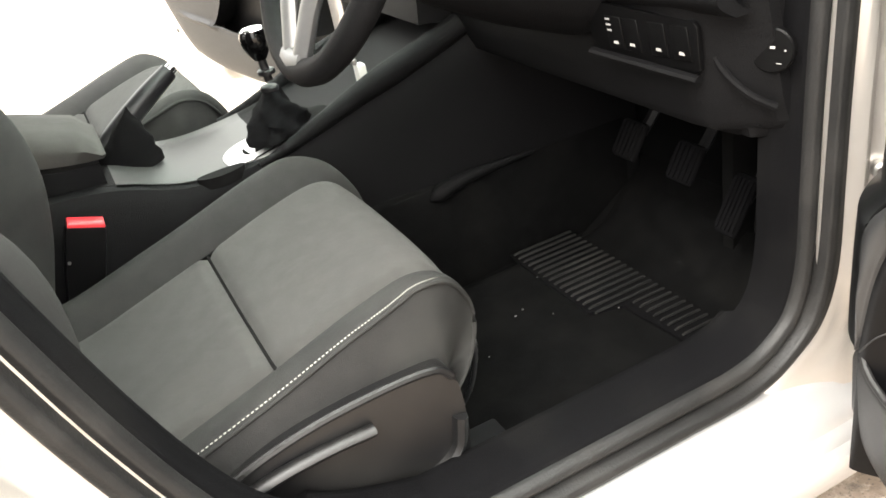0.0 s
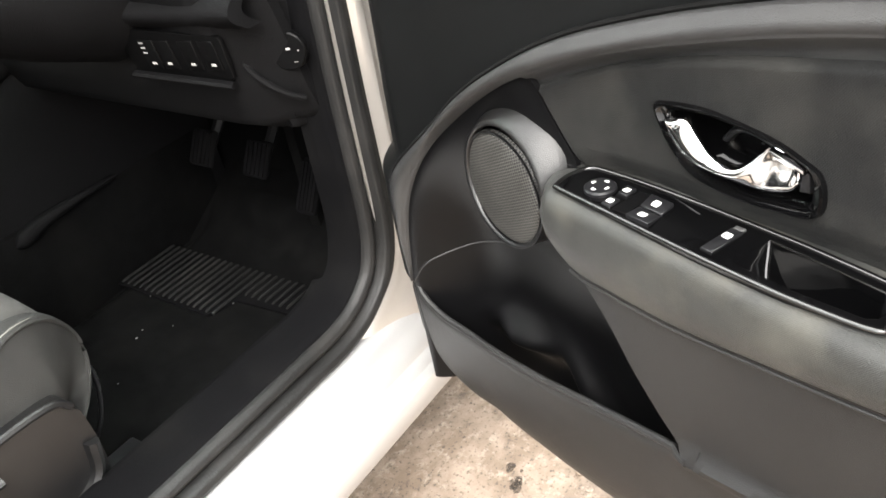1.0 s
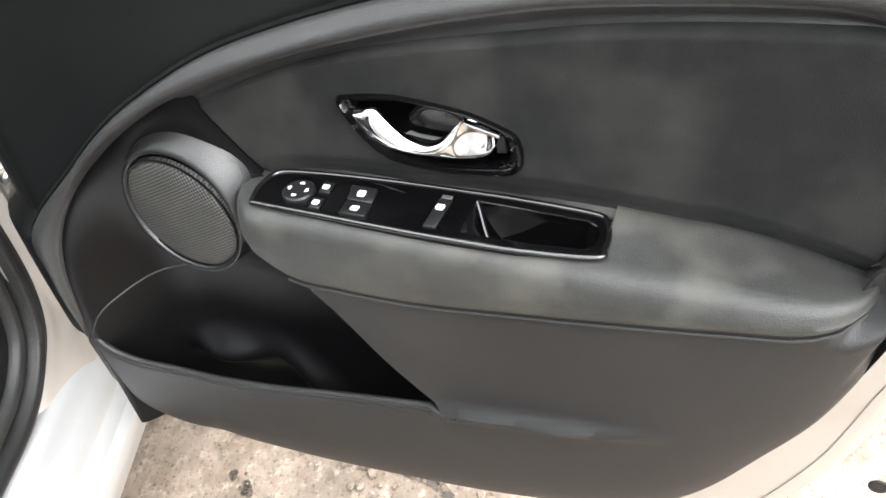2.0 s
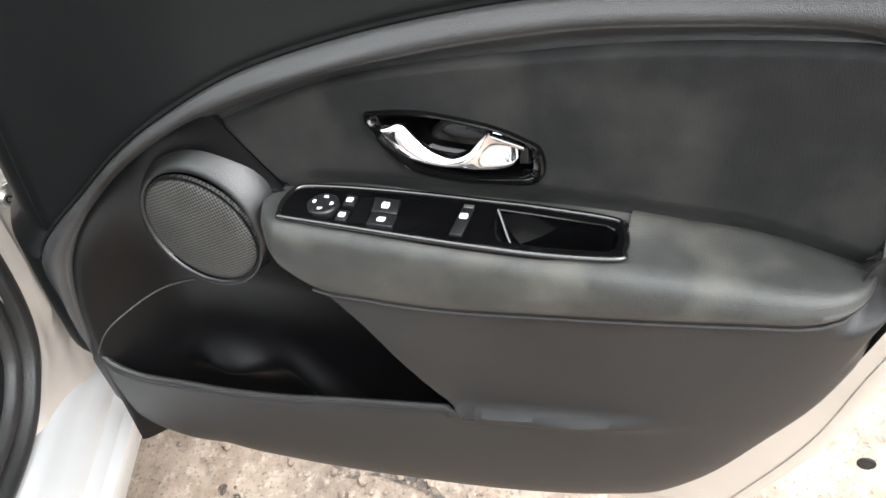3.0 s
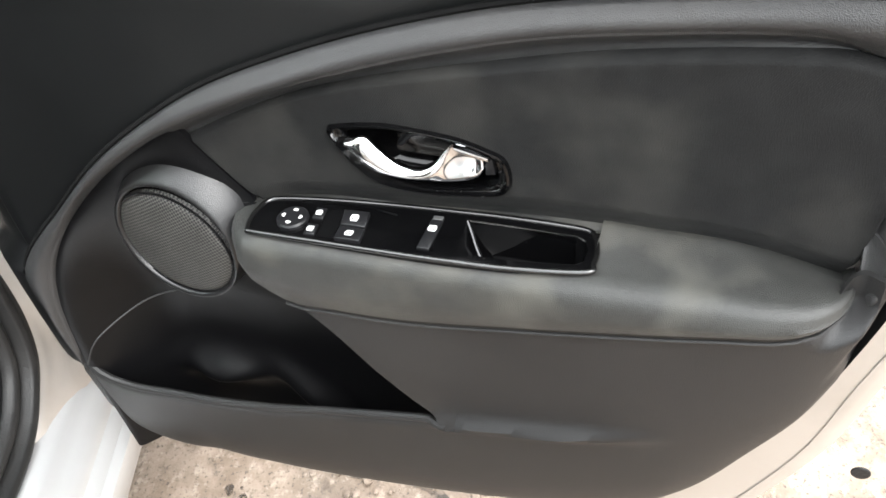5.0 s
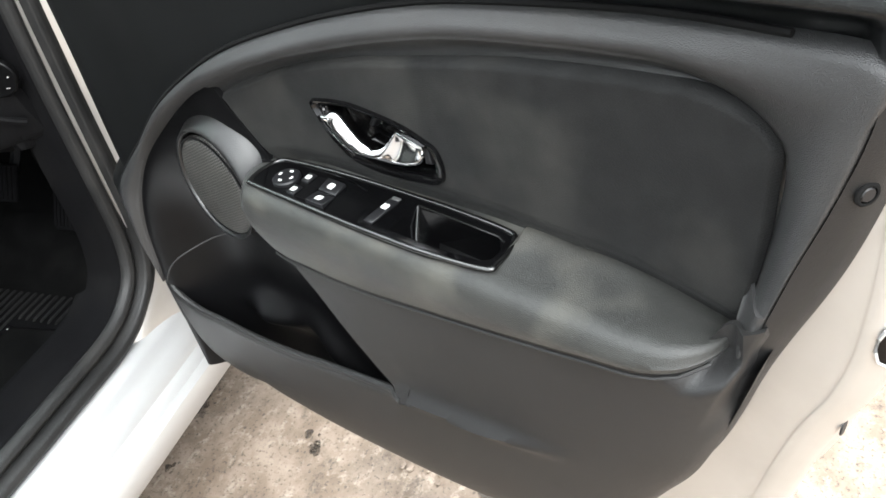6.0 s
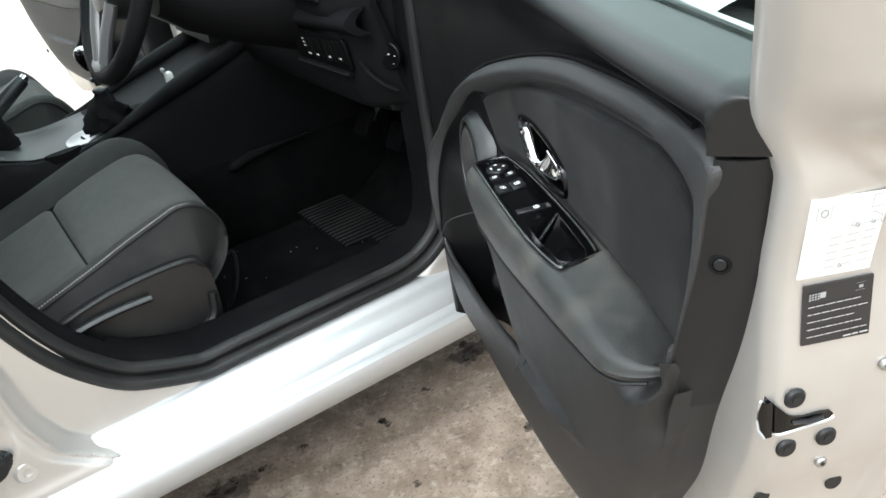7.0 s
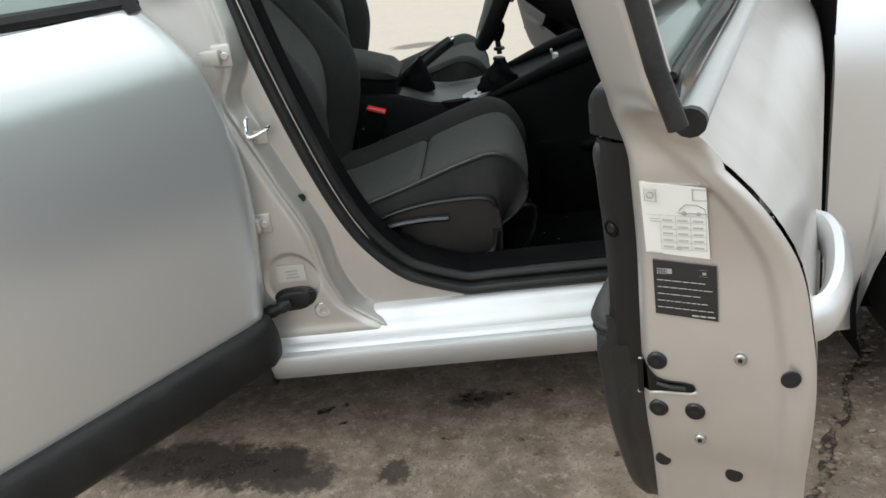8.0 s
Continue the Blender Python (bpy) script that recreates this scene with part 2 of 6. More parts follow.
def soaked(name, colour):
    """A stain that lets the concrete show through in broken patches."""
    m = material(name, colour, 0.55, 0, 0.4, 90, 0.3, 200)
    t = m.node_tree
    b = t.nodes["Principled BSDF"]
    co = t.nodes.new("ShaderNodeTexCoord")
    n = t.nodes.new("ShaderNodeTexNoise")
    n.inputs["Scale"].default_value, n.inputs["Detail"].default_value, n.inputs["Roughness"].default_value = 42.0, 8.0, 0.7
    t.links.new(co.outputs["Object"], n.inputs["Vector"])
    r = t.nodes.new("ShaderNodeMapRange")
    r.inputs["From Min"].default_value, r.inputs["From Max"].default_value = 0.40, 0.60
    r.inputs["To Min"].default_value, r.inputs["To Max"].default_value = 0.0, 0.9
    t.links.new(n.outputs["Fac"], r.inputs["Value"])
    t.links.new(r.outputs[0], b.inputs["Alpha"])
    return m


STAIN = soaked("oil_stain", (0.045, 0.036, 0.028))


# ---- mesh helpers ----
def part(name, bm, mat, parent=None, label="", smooth=40):
    """One mesh object from a bmesh in plan units, under a thing or a part."""
    bm.transform(Matrix.Scale(K, 4))
    bmesh.ops.recalc_face_normals(bm, faces=bm.faces[:])
    me = bpy.data.meshes.new(name)
    bm.to_mesh(me)
    bm.free()
    for p in me.polygons:
        p.use_smooth = True
    me.set_sharp_from_angle(angle=radians(smooth))
    me.materials.append(mat)
    ob = new(name, me)
    if parent:
        ob.parent = parent
    if label:
        tagged(ob, label)
    return ob


def thing(name, label, category, group="", kind=""):
    return tagged(new(name), label, category, group, kind)


def alone(name, bm, mat, label, category, kind="", group="", smooth=40):
    return tagged(part(name, bm, mat, smooth=smooth), label, category, group, kind)


def spline(pts, n=24, closed=False):
    """n points evenly in parameter along a Catmull-Rom curve through the control points."""
    p = [Vector(q) for q in pts]
    m = len(p)
    segs = m if closed else m - 1
    out = []
    for i in range(n):
        s = segs * i / (n if closed else n - 1)
        k = min(int(s), segs - 1)
        f = s - k
        if closed:
            a, b, c, d = p[(k - 1) % m], p[k % m], p[(k + 1) % m], p[(k + 2) % m]
        else:
            b, c = p[k], p[k + 1]
            a = p[k - 1] if k else b * 2 - c
            d = p[k + 2] if k + 2 < m else c * 2 - b
        out.append(0.5 * ((2 * b) + (c - a) * f + (2 * a - 5 * b + 4 * c - d) * f * f + (3 * b - a - 3 * c + d) * f ** 3))
    return out


def curve1(pairs):
    """A function y(x), smooth through the pairs, flat-ended."""
    xs = np.array([a for a, _ in pairs])
    ys = np.array([b for _, b in pairs])
    d = np.gradient(ys, xs)

    def f(x):
        if x <= xs[0]:
            return float(ys[0] + d[0] * (x - xs[0]))
        if x >= xs[-1]:
            return float(ys[-1] + d[-1] * (x - xs[-1]))
        i = int(np.searchsorted(xs, x)) - 1
        h = xs[i + 1] - xs[i]
        s = (x - xs[i]) / h
        return float((1 + 2 * s) * (1 - s) ** 2 * ys[i] + s * (1 - s) ** 2 * h * d[i] + s * s * (3 - 2 * s) * ys[i + 1] + s * s * (s - 1) * h * d[i + 1])
    return f


def step(x, a, b):
    s = min(1.0, max(0.0, (x - a) / (b - a)))
    return s * s * (3 - 2 * s)


def sheet(fn, nu, nv, thick=0.0, back=None):
    """A grid surface fn(s, t) with s, t from 0 to 1; thick: backed at that offset along `back`, edges closed."""
    bm = bmesh.new()
    g = [[bm.verts.new(fn(i / nu, j / nv)) for j in range(nv + 1)] for i in range(nu + 1)]
    for i in range(nu):
        for j in range(nv):
            bm.faces.new((g[i][j], g[i + 1][j], g[i + 1][j + 1], g[i][j + 1]))
    if thick:
        off = Vector(back) * thick
        h = [[bm.verts.new(g[i][j].co + off) for j in range(nv + 1)] for i in range(nu + 1)]
        for i in range(nu):
            for j in range(nv):
                bm.faces.new((h[i][j], h[i][j + 1], h[i + 1][j + 1], h[i + 1][j]))
        for i in range(nu):
            bm.faces.new((g[i][0], h[i][0], h[i + 1][0], g[i + 1][0]))
            bm.faces.new((g[i + 1][nv], h[i + 1][nv], h[i][nv], g[i][nv]))
        for j in range(nv):
            bm.faces.new((g[0][j + 1], h[0][j + 1], h[0][j], g[0][j]))
            bm.faces.new((g[nu][j], h[nu][j], h[nu][j + 1], g[nu][j + 1]))
    return bm


def loft(loops, closed=True, caps=True):
    bm = bmesh.new()
    rings = [[bm.verts.new(p) for p in lp] for lp in loops]
    n = len(rings[0])
    for a, b in zip(rings, rings[1:]):
        for i in range(n if closed else n - 1):
            j = (i + 1) % n
            bm.faces.new((a[i], a[j], b[j], b[i]))
    if caps and closed:
        bm.faces.new(rings[0][::-1])
        bm.faces.new(rings[-1])
    return bm


def tube(path, r, n=8, flat=1.0, up=(0, 0, 1), closed=False):
    """A rounded bar along a path; r a number or a function of 0..1."""
    path = [Vector(p) for p in path]
    m = len(path)
    loops = []
    for i, p in enumerate(path):
        d = (path[(i + 1) % m] - path[i - 1]) if closed else (path[min(i + 1, m - 1)] - path[max(i - 1, 0)])
        d.normalize()
        a = d.cross(Vector(up))
        if a.length < 1e-4:
            a = d.cross(Vector((1, 0, 0)))
        a.normalize()
        b = a.cross(d)
        rr = r(i / (m - 1)) if callable(r) else r
        loops.append([p + a * (rr * math.cos(2 * math.pi * k / n)) + b * (rr * flat * math.sin(2 * math.pi * k / n)) for k in range(n)])
    if closed:
        loops.append(loops[0])
        bm = loft(loops, caps=False)
        bmesh.ops.remove_doubles(bm, verts=bm.verts[:], dist=1e-6)
        return bm
    return loft(loops)


def prism(outline, to3, lo, hi, bevel=0.0, segs=2):
    """A plate: the 2D outline raised from lo to hi by to3(a, b, h), its upper rim rounded."""
    bm = bmesh.new()
    a = [bm.verts.new(to3(x, y, lo)) for x, y in outline]
    b = [bm.verts.new(to3(x, y, hi)) for x, y in outline]
    n = len(a)
    bm.faces.new(a[::-1])
    bm.faces.new(b)
    for i in range(n):
        j = (i + 1) % n
        bm.faces.new((a[i], a[j], b[j], b[i]))
    if bevel:
        top = set(b)
        bmesh.ops.bevel(bm, geom=[e for e in bm.edges if e.verts[0] in top and e.verts[1] in top], offset=bevel, segments=segs, affect="EDGES", profile=0.5)
    return bm


def box(x0, x1, y0, y1, z0, z1, bevel=0.0, segs=2):
    bm = bmesh.new()
    bmesh.ops.create_cube(bm, size=1, matrix=Matrix.LocRotScale(((x0 + x1) / 2, (y0 + y1) / 2, (z0 + z1) / 2), None, (x1 - x0, y1 - y0, z1 - z0)))
    if bevel:
        bmesh.ops.bevel(bm, geom=bm.edges[:], offset=bevel, segments=segs, affect="EDGES", profile=0.5)
    return bm


def disc(centre, normal, r, h, n=24, bevel=0.0, inner=0.0):
    """A round plate (or washer) that stands h proud along its normal."""
    q = Vector(normal).normalized().to_track_quat("Z", "Y").to_matrix().to_4x4()
    m = Matrix.Translation(centre) @ q
    prof = [(r, 0), (r, h - bevel), (r - bevel, h)]
    if inner:
        prof += [(inner, h), (inner, 0)]
    else:
        prof += [(0.0001, h)]
    loops = [[m @ Vector((p[0] * math.cos(2 * math.pi * k / n), p[0] * math.sin(2 * math.pi * k / n), p[1])) for p in prof] for k in range(n)]
    loops.append(loops[0])
    bm = loft(loops, closed=False, caps=False)
    bmesh.ops.remove_doubles(bm, verts=bm.verts[:], dist=1e-6)
    return bm


def merge(*bms):
    out = bmesh.new()
    for b in bms:
        me = bpy.data.meshes.new("tmp")
        b.to_mesh(me)
        b.free()
        out.from_mesh(me)
        bpy.data.meshes.remove(me)
    return out


# ---- ground ----
def ground_fn(s, t):
    x = (s - 0.5) * 2
    y = (t - 0.5) * 2
    return (0.5 + 400 * x ** 5 + 4 * x, 0.5 + 400 * y ** 5 + 4 * y, 0.0)


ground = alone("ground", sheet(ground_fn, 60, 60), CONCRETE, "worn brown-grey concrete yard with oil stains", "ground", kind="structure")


# ---- front door, standing open: u runs from its hinges to its free edge, v up, w towards the cabin ----
DO, DD, DN = Vector((0.806, 0.05, 0)), Vector((-0.345, -0.939, 0)).normalized(), Vector((-0.939, 0.345, 0)).normalized()


def P(u, v, w):
    return DO + DD * u + DN * w + Vector((0, 0, v))


lip = curve1([(0.036, 0.424), (0.048, 0.408), (0.0665, 0.398), (0.1175, 0.391), (0.219, 0.399), (0.3025, 0.417), (0.408, 0.4385), (0.4556, 0.4485), (0.50, 0.4555), (0.5427, 0.4635), (0.5843, 0.4725), (0.65, 0.488)])
bottom = curve1([(0.036, 0.398), (0.040, 0.356), (0.048, 0.334), (0.061, 0.311), (0.08, 0.293), (0.10, 0.281), (0.14, 0.272), (0.213, 0.272), (0.35, 0.287), (0.455, 0.307), (0.536, 0.333), (0.58, 0.355), (0.609, 0.386), (0.648, 0.45), (0.6745, 0.50), (0.694, 0.56), (0.705, 0.60), (0.713, 0.630)])
arm_seam = curve1([(0.255, 0.605), (0.27, 0.585), (0.293, 0.566), (0.34, 0.561), (0.385, 0.5615), (0.473, 0.5725), (0.587, 0.5905), (0.62, 0.5965), (0.652, 0.6005), (0.6675, 0.6035), (0.677, 0.6065), (0.687, 0.611), (0.70, 0.618)])
arm_top = curve1([(0.24, 0.6215), (0.54, 0.6215), (0.585, 0.6225), (0.611, 0.6225), (0.647, 0.6222), (0.669, 0.6215), (0.687, 0.6190)])
diagonal = curve1([(0.262, 0.60), (0.3094, 0.552), (0.333, 0.5247), (0.356, 0.493), (0.384, 0.4614), (0.409, 0.4385), (0.43, 0.42)])
arm_back = curve1([(0.24, 0.616), (0.311, 0.6225), (0.378, 0.626), (0.443, 0.629), (0.503, 0.6305), (0.56, 0.628), (0.6135, 0.6245), (0.6486, 0.6165), (0.67, 0.610), (0.687, 0.6045)])
rear_edge = curve1([(0.34, 0.567), (0.388, 0.611), (0.45, 0.648), (0.50, 0.6745), (0.56, 0.694), (0.60, 0.705), (0.628, 0.712), (0.70, 0.734), (0.749, 0.747), (0.80, 0.757), (0.845, 0.763)])
insert_back = curve1([(0.598, 0.680), (0.62, 0.686), (0.658, 0.6935), (0.70, 0.6975), (0.735, 0.6992), (0.757, 0.70)])
skin = curve1([(0.235, -0.10), (0.30, -0.118), (0.40, -0.132), (0.54, -0.138), (0.674, -0.139), (0.742, -0.123), (0.791, -0.089), (0.815, -0.062), (0.832, -0.045)])
shell_foot = curve1([(-0.06, 0.25), (0.0, 0.24), (0.4, 0.238), (0.66, 0.245), (0.72, 0.262), (0.755, 0.30), (0.775, 0.36)])


def arm_front(u):
    tail = math.sqrt(max(0.0, 1 - max(0.0, (u - 0.60) / 0.0875) ** 4.2))
    nose = math.sqrt(max(0.01, 1 - (1 - min(1.0, max(0.0, u - 0.249) / 0.026)) ** 2))
    return -0.012 + 0.056 * nose * (0.06 + 0.94 * tail)


def lower_w(u, v):
    d = max(0.0, v - bottom(u))
    far = max(0.0, rear_edge(max(0.34, v)) - u)
    d = d * far / max(1e-6, math.hypot(d, far))
    w = 0.040 * (1 - math.exp(-(d + 0.016 + 0.03 * (1 - step(u, 0.045, 0.14))) / 0.024)) - 0.006 * (1 - min(1.0, d / 0.008)) ** 2
    w += 0.009 * math.exp(-((v - lip(u)) / 0.007) ** 2) * step(u, 0.39, 0.41) * (1 - step(u, 0.50, 0.60))
    w += 0.007 * (1 - step(u, 0.035, 0.14))
    w = min(w, arm_front(min(u, 0.665)) - 0.004 + 0.5 * max(0.0, arm_seam(u) - v))
    hollow = step(u, 0.664, 0.684) * (1 - 0.5 * step(u, 0.688, 0.70)) * step(v - arm_seam(u), -0.016, 0.002)
    return w + (min(w, 0.006) - w) * hollow


end_u = curve1([(0.26, 0.640), (0.30, 0.660), (0.407, 0.709), (0.50, 0.7335), (0.535, 0.7440), (0.573, 0.7590), (0.60, 0.7655), (0.64, 0.7700), (0.68, 0.7715), (0.7266, 0.7725), (0.783, 0.7835), (0.834, 0.792), (0.87, 0.8002), (1.35, 0.913)])


def u_end(v, w):
    """The free edge of the door leans back with height, falls away below the latch and has a flange at its outer rim."""
    f = skin(min(v, 0.832))
    return end_u(v) - 0.06 * (w + 0.034) + 0.006 * (1 - step(w, f + 0.015, f + 0.026)) * (1 - step(v, 0.80, 0.83))


post_u = curve1([(0.74, 0.770), (0.776, 0.7735), (0.799, 0.7850), (0.83, 0.8178), (0.846, 0.8380), (0.87, 0.841), (1.3, 0.841)])
post_w = curve1([(0.799, -0.085), (0.83, -0.063), (0.846, -0.056), (0.90, -0.041), (1.3, 0.071)])


def end_at(v, w, t, span):
    """How far back the closing edge reaches at a height, t across it from the cabin side, with both rims rounded."""
    e = min(t, 1 - t) * span
    k = step(v, 0.788, 0.838)
    a = 0.7807 + 0.37 * (v - 0.837)
    u = (1 - k) * u_end(v, w) + k * (a + (post_u(v) - a) * t)
    return u - 0.005 * (1 - min(1, e / 0.007)) ** 2 - 0.006 * (1 - min(1, t * span / 0.016)) ** 2


def door_metal(door):
    loops = []
    for k in range(83):
        s = k / 82
        loop = []
        u0 = -0.06 + 0.82 * s
        f = shell_foot(min(0.66, u0))
        vs = [f + (0.832 - f) * j / 44 for j in range(45)]
        for v in vs:
            w = skin(v) + 0.03 * step(0.03 - (v - f), 0, 0.03)
            loop.append(P(-0.06 + (u_end(v, w) + 0.045) * s, v, w))
        for v in reversed(vs):
            u = -0.06 + (end_u(v) + 0.056) * s
            near = step(u, rear_edge(max(0.34, v)) - 0.055, rear_edge(max(0.34, v)) - 0.018)
            w = -0.055 + 0.032 * near - 0.012 * step(0.03 - (v - f), 0, 0.03)
            loop.append(P(-0.06 + (u_end(v, w) + 0.045) * s, v, w))
        loops.append(loop)
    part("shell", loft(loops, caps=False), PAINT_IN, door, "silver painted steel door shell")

    def end_face(s, t):
        v = 0.255 + 0.90 * (0.6 * s + 0.4 * s * s)
        a = -0.0235 + 0.0135 * step(v, 0.79, 0.837) + 0.19 * max(0.0, v - 0.837)
        b = skin(v) if v < 0.80 else post_w(v)
        if v < 0.30:
            a, b = a - 0.012 * (0.30 - v) / 0.045, b + 0.03 * (0.30 - v) / 0.045
        if t < 0.06:
            lap = 1 - t / 0.06
            return P(end_at(v, a, 0, abs(b - a)) - 0.010 * lap, v, a + 0.0014 * step(lap, 0.0, 0.4))
        t = (t - 0.06) / 0.94
        w = a + (b - a) * t
        return P(end_at(v, w, t, abs(b - a)), v, w)
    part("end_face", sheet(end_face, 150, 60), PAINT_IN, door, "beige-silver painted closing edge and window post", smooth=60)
    # window post and belt
    post = []
    for k in range(9):
        v = 0.86 + 0.29 * k / 8
        ua, wa, wb = 0.7807 + 0.37 * (v - 0.837), -0.010 + 0.19 * (v - 0.837), post_w(v)
        post.append([P(ua - 0.030, v, wa - 0.012), P(ua - 0.012, v, wa - 0.004), P(0.833, v, wb + 0.003), P(0.80, v, wb - 0.004)])
    part("window_post", loft(post), PAINT_IN, door, "beige-silver painted window post")
    part("window_seal", tube([P(0.842, v, post_w(v) - 0.006) for v in [0.838 + 0.33 * k / 10 for k in range(11)]], 0.0060, 10, 1.0), RUBBER, door, "black rubber window seal")
    belt = part("belt_moulding", tube([P(-0.02 + 0.835 * k / 10, 0.834, -0.068) for k in range(11)], 0.0092, 12, 0.9), SILVERTRIM, door, "grey bright belt moulding")
    part("end_cap", tube([P(0.812, 0.834, -0.068), P(0.819, 0.834, -0.068)], 0.0098, 12, 0.9), RUBBER, belt, "black plastic end cap")

    def pane(s, t):
        v = 0.825 + 0.33 * t
        return P(0.02 + 0.74 * s + 0.06 * t * s, v, -0.046 + 0.20 * (v - 0.83))
    g = part("window_pane", sheet(pane, 4, 4, 0.004, -DN), GLASS, door, "green-tinted side window glass")
    g.visible_shadow = False
    part("window_channel", tube([P(0.0 + 0.76 * k / 8, 0.8475, -0.050) for k in range(9)], 0.0028, 8), RUBBER, door)

    def upper_bar(s, t):
        return P(0.25 + 0.60 * s, 1.17 + 0.05 * t + 0.10 * math.sin(math.pi * (0.15 + 0.5 * s)), 0.045 + 0.28 * 0.05 * t)
    part("window_header", sheet(upper_bar, 12, 2, 0.03, -DN), PAINT_IN, door)
    # outside pull handle
    hp = spline([(0.748, 0.672, -0.134), (0.738, 0.674, -0.146), (0.70, 0.675, -0.153), (0.64, 0.674, -0.153), (0.60, 0.673, -0.146), (0.585, 0.672, -0.134)], 22)
    part("outer_handle", tube([P(*q) for q in hp], 0.010, 10, 1.7), PAINT, door, "silver painted outer pull handle")


def door_edge(door):
    def Q(a, b, h):
        f = skin(b)
        return P(end_at(b, a, (a + 0.0235) / (f + 0.0235), abs(f + 0.0235)) + 0.0006 + h, b, a)

    def bars(rows, mat, owner, h=0.0022):
        bm = bmesh.new()
        for a, b, c, d in rows:
            vs = [bm.verts.new(Q(x, y, h)) for x, y in ((a, b), (c, b), (c, d), (a, d))]
            bm.faces.new(vs)
        return part("print", bm, mat, owner)

    def label(a0, a1, b0, b1, mat, text):
        return part("label", prism([(a0, b0), (a1, b0 + 0.002), (a1 + 0.001, b1 + 0.002), (a0 + 0.001, b1)], Q, 0.0, 0.0012), mat, door, text)
    wl = label(-0.074, -0.032, 0.729, 0.783, PAPER, "white tyre pressure label with a small table")
    rows = []
    for k in range(6):
        z = 0.7615 - 0.0052 * k
        rows.append((-0.0725, z, -0.042 if k else -0.034, z + 0.0003))
    for x in (-0.043, -0.053, -0.0625, -0.0722):
        rows.append((x, 0.7355, x - 0.0003, 0.7615))
    for k in range(5):
        for c in range(3):
            x = -0.0445 - 0.0098 * c
            rows.append((x, 0.7575 - 0.0052 * k, x - 0.0065, 0.7588 - 0.0052 * k))
    rows += [(-0.0365, 0.7585, -0.0425, 0.7592), (-0.0365, 0.7565, -0.0425, 0.7572), (-0.0335, 0.7315, -0.044, 0.7322)]
    bars(rows, FAINTPRINT, wl)
    # small picture frames of the label: dial box, booklet, car outline
    for pts in ([(-0.034, 0.772), (-0.0415, 0.772), (-0.0415, 0.781), (-0.034, 0.781)], [(-0.0645, 0.774), (-0.0735, 0.774), (-0.0735, 0.782), (-0.0645, 0.782)],
                [(-0.055, 0.764), (-0.072, 0.764), (-0.072, 0.7675), (-0.067, 0.7705), (-0.060, 0.7705), (-0.0565, 0.767)]):
        part("print", tube([Q(a, b, 0.0020) for a, b in pts], 0.0003, 4, closed=True, up=DD), GREYPRINT, wl)
    for a, b, r in ((-0.0378, 0.7765, 0.0024), (-0.059, 0.7638, 0.0013), (-0.068, 0.7638, 0.0013), (-0.0735, 0.7632, 0.0013), (-0.0545, 0.7365, 0.0012)):
        part("print", disc(Q(a, b, 0.0016), DD, r, 0.0006, 14, inner=r * 0.75), GREYPRINT, wl)
    bl = label(-0.079, -0.037, 0.682, 0.7235, BLACKLABEL, "black warning label with white printed lines")
    words = []
    rnd = random.Random(11)
    for k, long in enumerate((0.029, 0.031, 0.024, 0.033, 0.034)):
        x = 0.039
        while x < 0.039 + long:
            n = 0.0018 + 0.0050 * rnd.random()
            words.append((-x, 0.7106 - 0.0052 * k - 0.02 * (x - 0.039), -x - n, 0.7112 - 0.0052 * k - 0.02 * (x - 0.039)))
            x += n + 0.0007
    bars(words + [(-0.062, 0.6848, -0.0668, 0.6858), (-0.0675, 0.6848, -0.0712, 0.6858), (-0.0722, 0.6848, -0.0772, 0.6858)], PALEPRINT, bl)
    bars([(-0.039 - 0.0017 * i, 0.7155 + 0.0017 * j, -0.0401 - 0.0017 * i, 0.7166 + 0.0017 * j) for i in range(4) for j in range(3)] + [(-0.0455, 0.716, -0.049, 0.720), (-0.067, 0.7155, -0.0725, 0.7157), (-0.067, 0.7205, -0.0725, 0.7207), (-0.069, 0.717, -0.0715, 0.719)], GREYPRINT, bl)
    for a, b in ((-0.0363, 0.6437), (-0.0355, 0.5995), (-0.0621, 0.6015)):
        s = part("latch_screw", disc(Q(a, b, 0), DD, 0.0072, 0.0025, 20, 0.0015), SATIN, door, "dark latch screw")
        part("socket", disc(Q(a, b, 0.0024), DD, 0.0028, 0.0006, 8), RUBBER, s)
    for a, b in ((-0.0936, 0.6538), (-0.0647, 0.5727)):
        s = part("rivet", disc(Q(a, b, 0), DD, 0.0042, 0.003, 14, 0.001), METAL, door, "bright steel rivet")
        part("rivet_hole", disc(Q(a, b, 0.0029), DD, 0.0017, 0.0004, 8), RUBBER, s)
    for a, b, r in ((-0.126, 0.648, 0.0066), (-0.0338, 0.5355, 0.0062), (-0.0877, 0.5315, 0.0066)):
        part("plug", disc(Q(a, b, 0.003 if a < -0.12 else 0.0), DD + DN * (-0.25 if a < -0.12 else 0.0), r, 0.0012, 20, 0.0005), RUBBER, door, "black rubber drain plug")
    part("plug", disc(P(0.7325, 0.3895, -0.0230), DN, 0.0075, 0.0016, 20, 0.0006), RUBBER, door, "black rubber drain plug")
    low_side = curve1([(0.0238, 0.6120), (0.030, 0.6142), (0.034, 0.6160), (0.045, 0.6180), (0.058, 0.6190), (0.0620, 0.6205), (0.0632, 0.6226)])
    high_side = curve1([(0.0238, 0.6405), (0.029, 0.6350), (0.034, 0.6300), (0.042, 0.6272), (0.058, 0.6265), (0.0620, 0.6250), (0.0632, 0.6228)])

    def slot(s, t):
        a = 0.0238 + 0.0394 * s
        return Q(-a, low_side(a) + (high_side(a) - low_side(a)) * t, 0.0012)
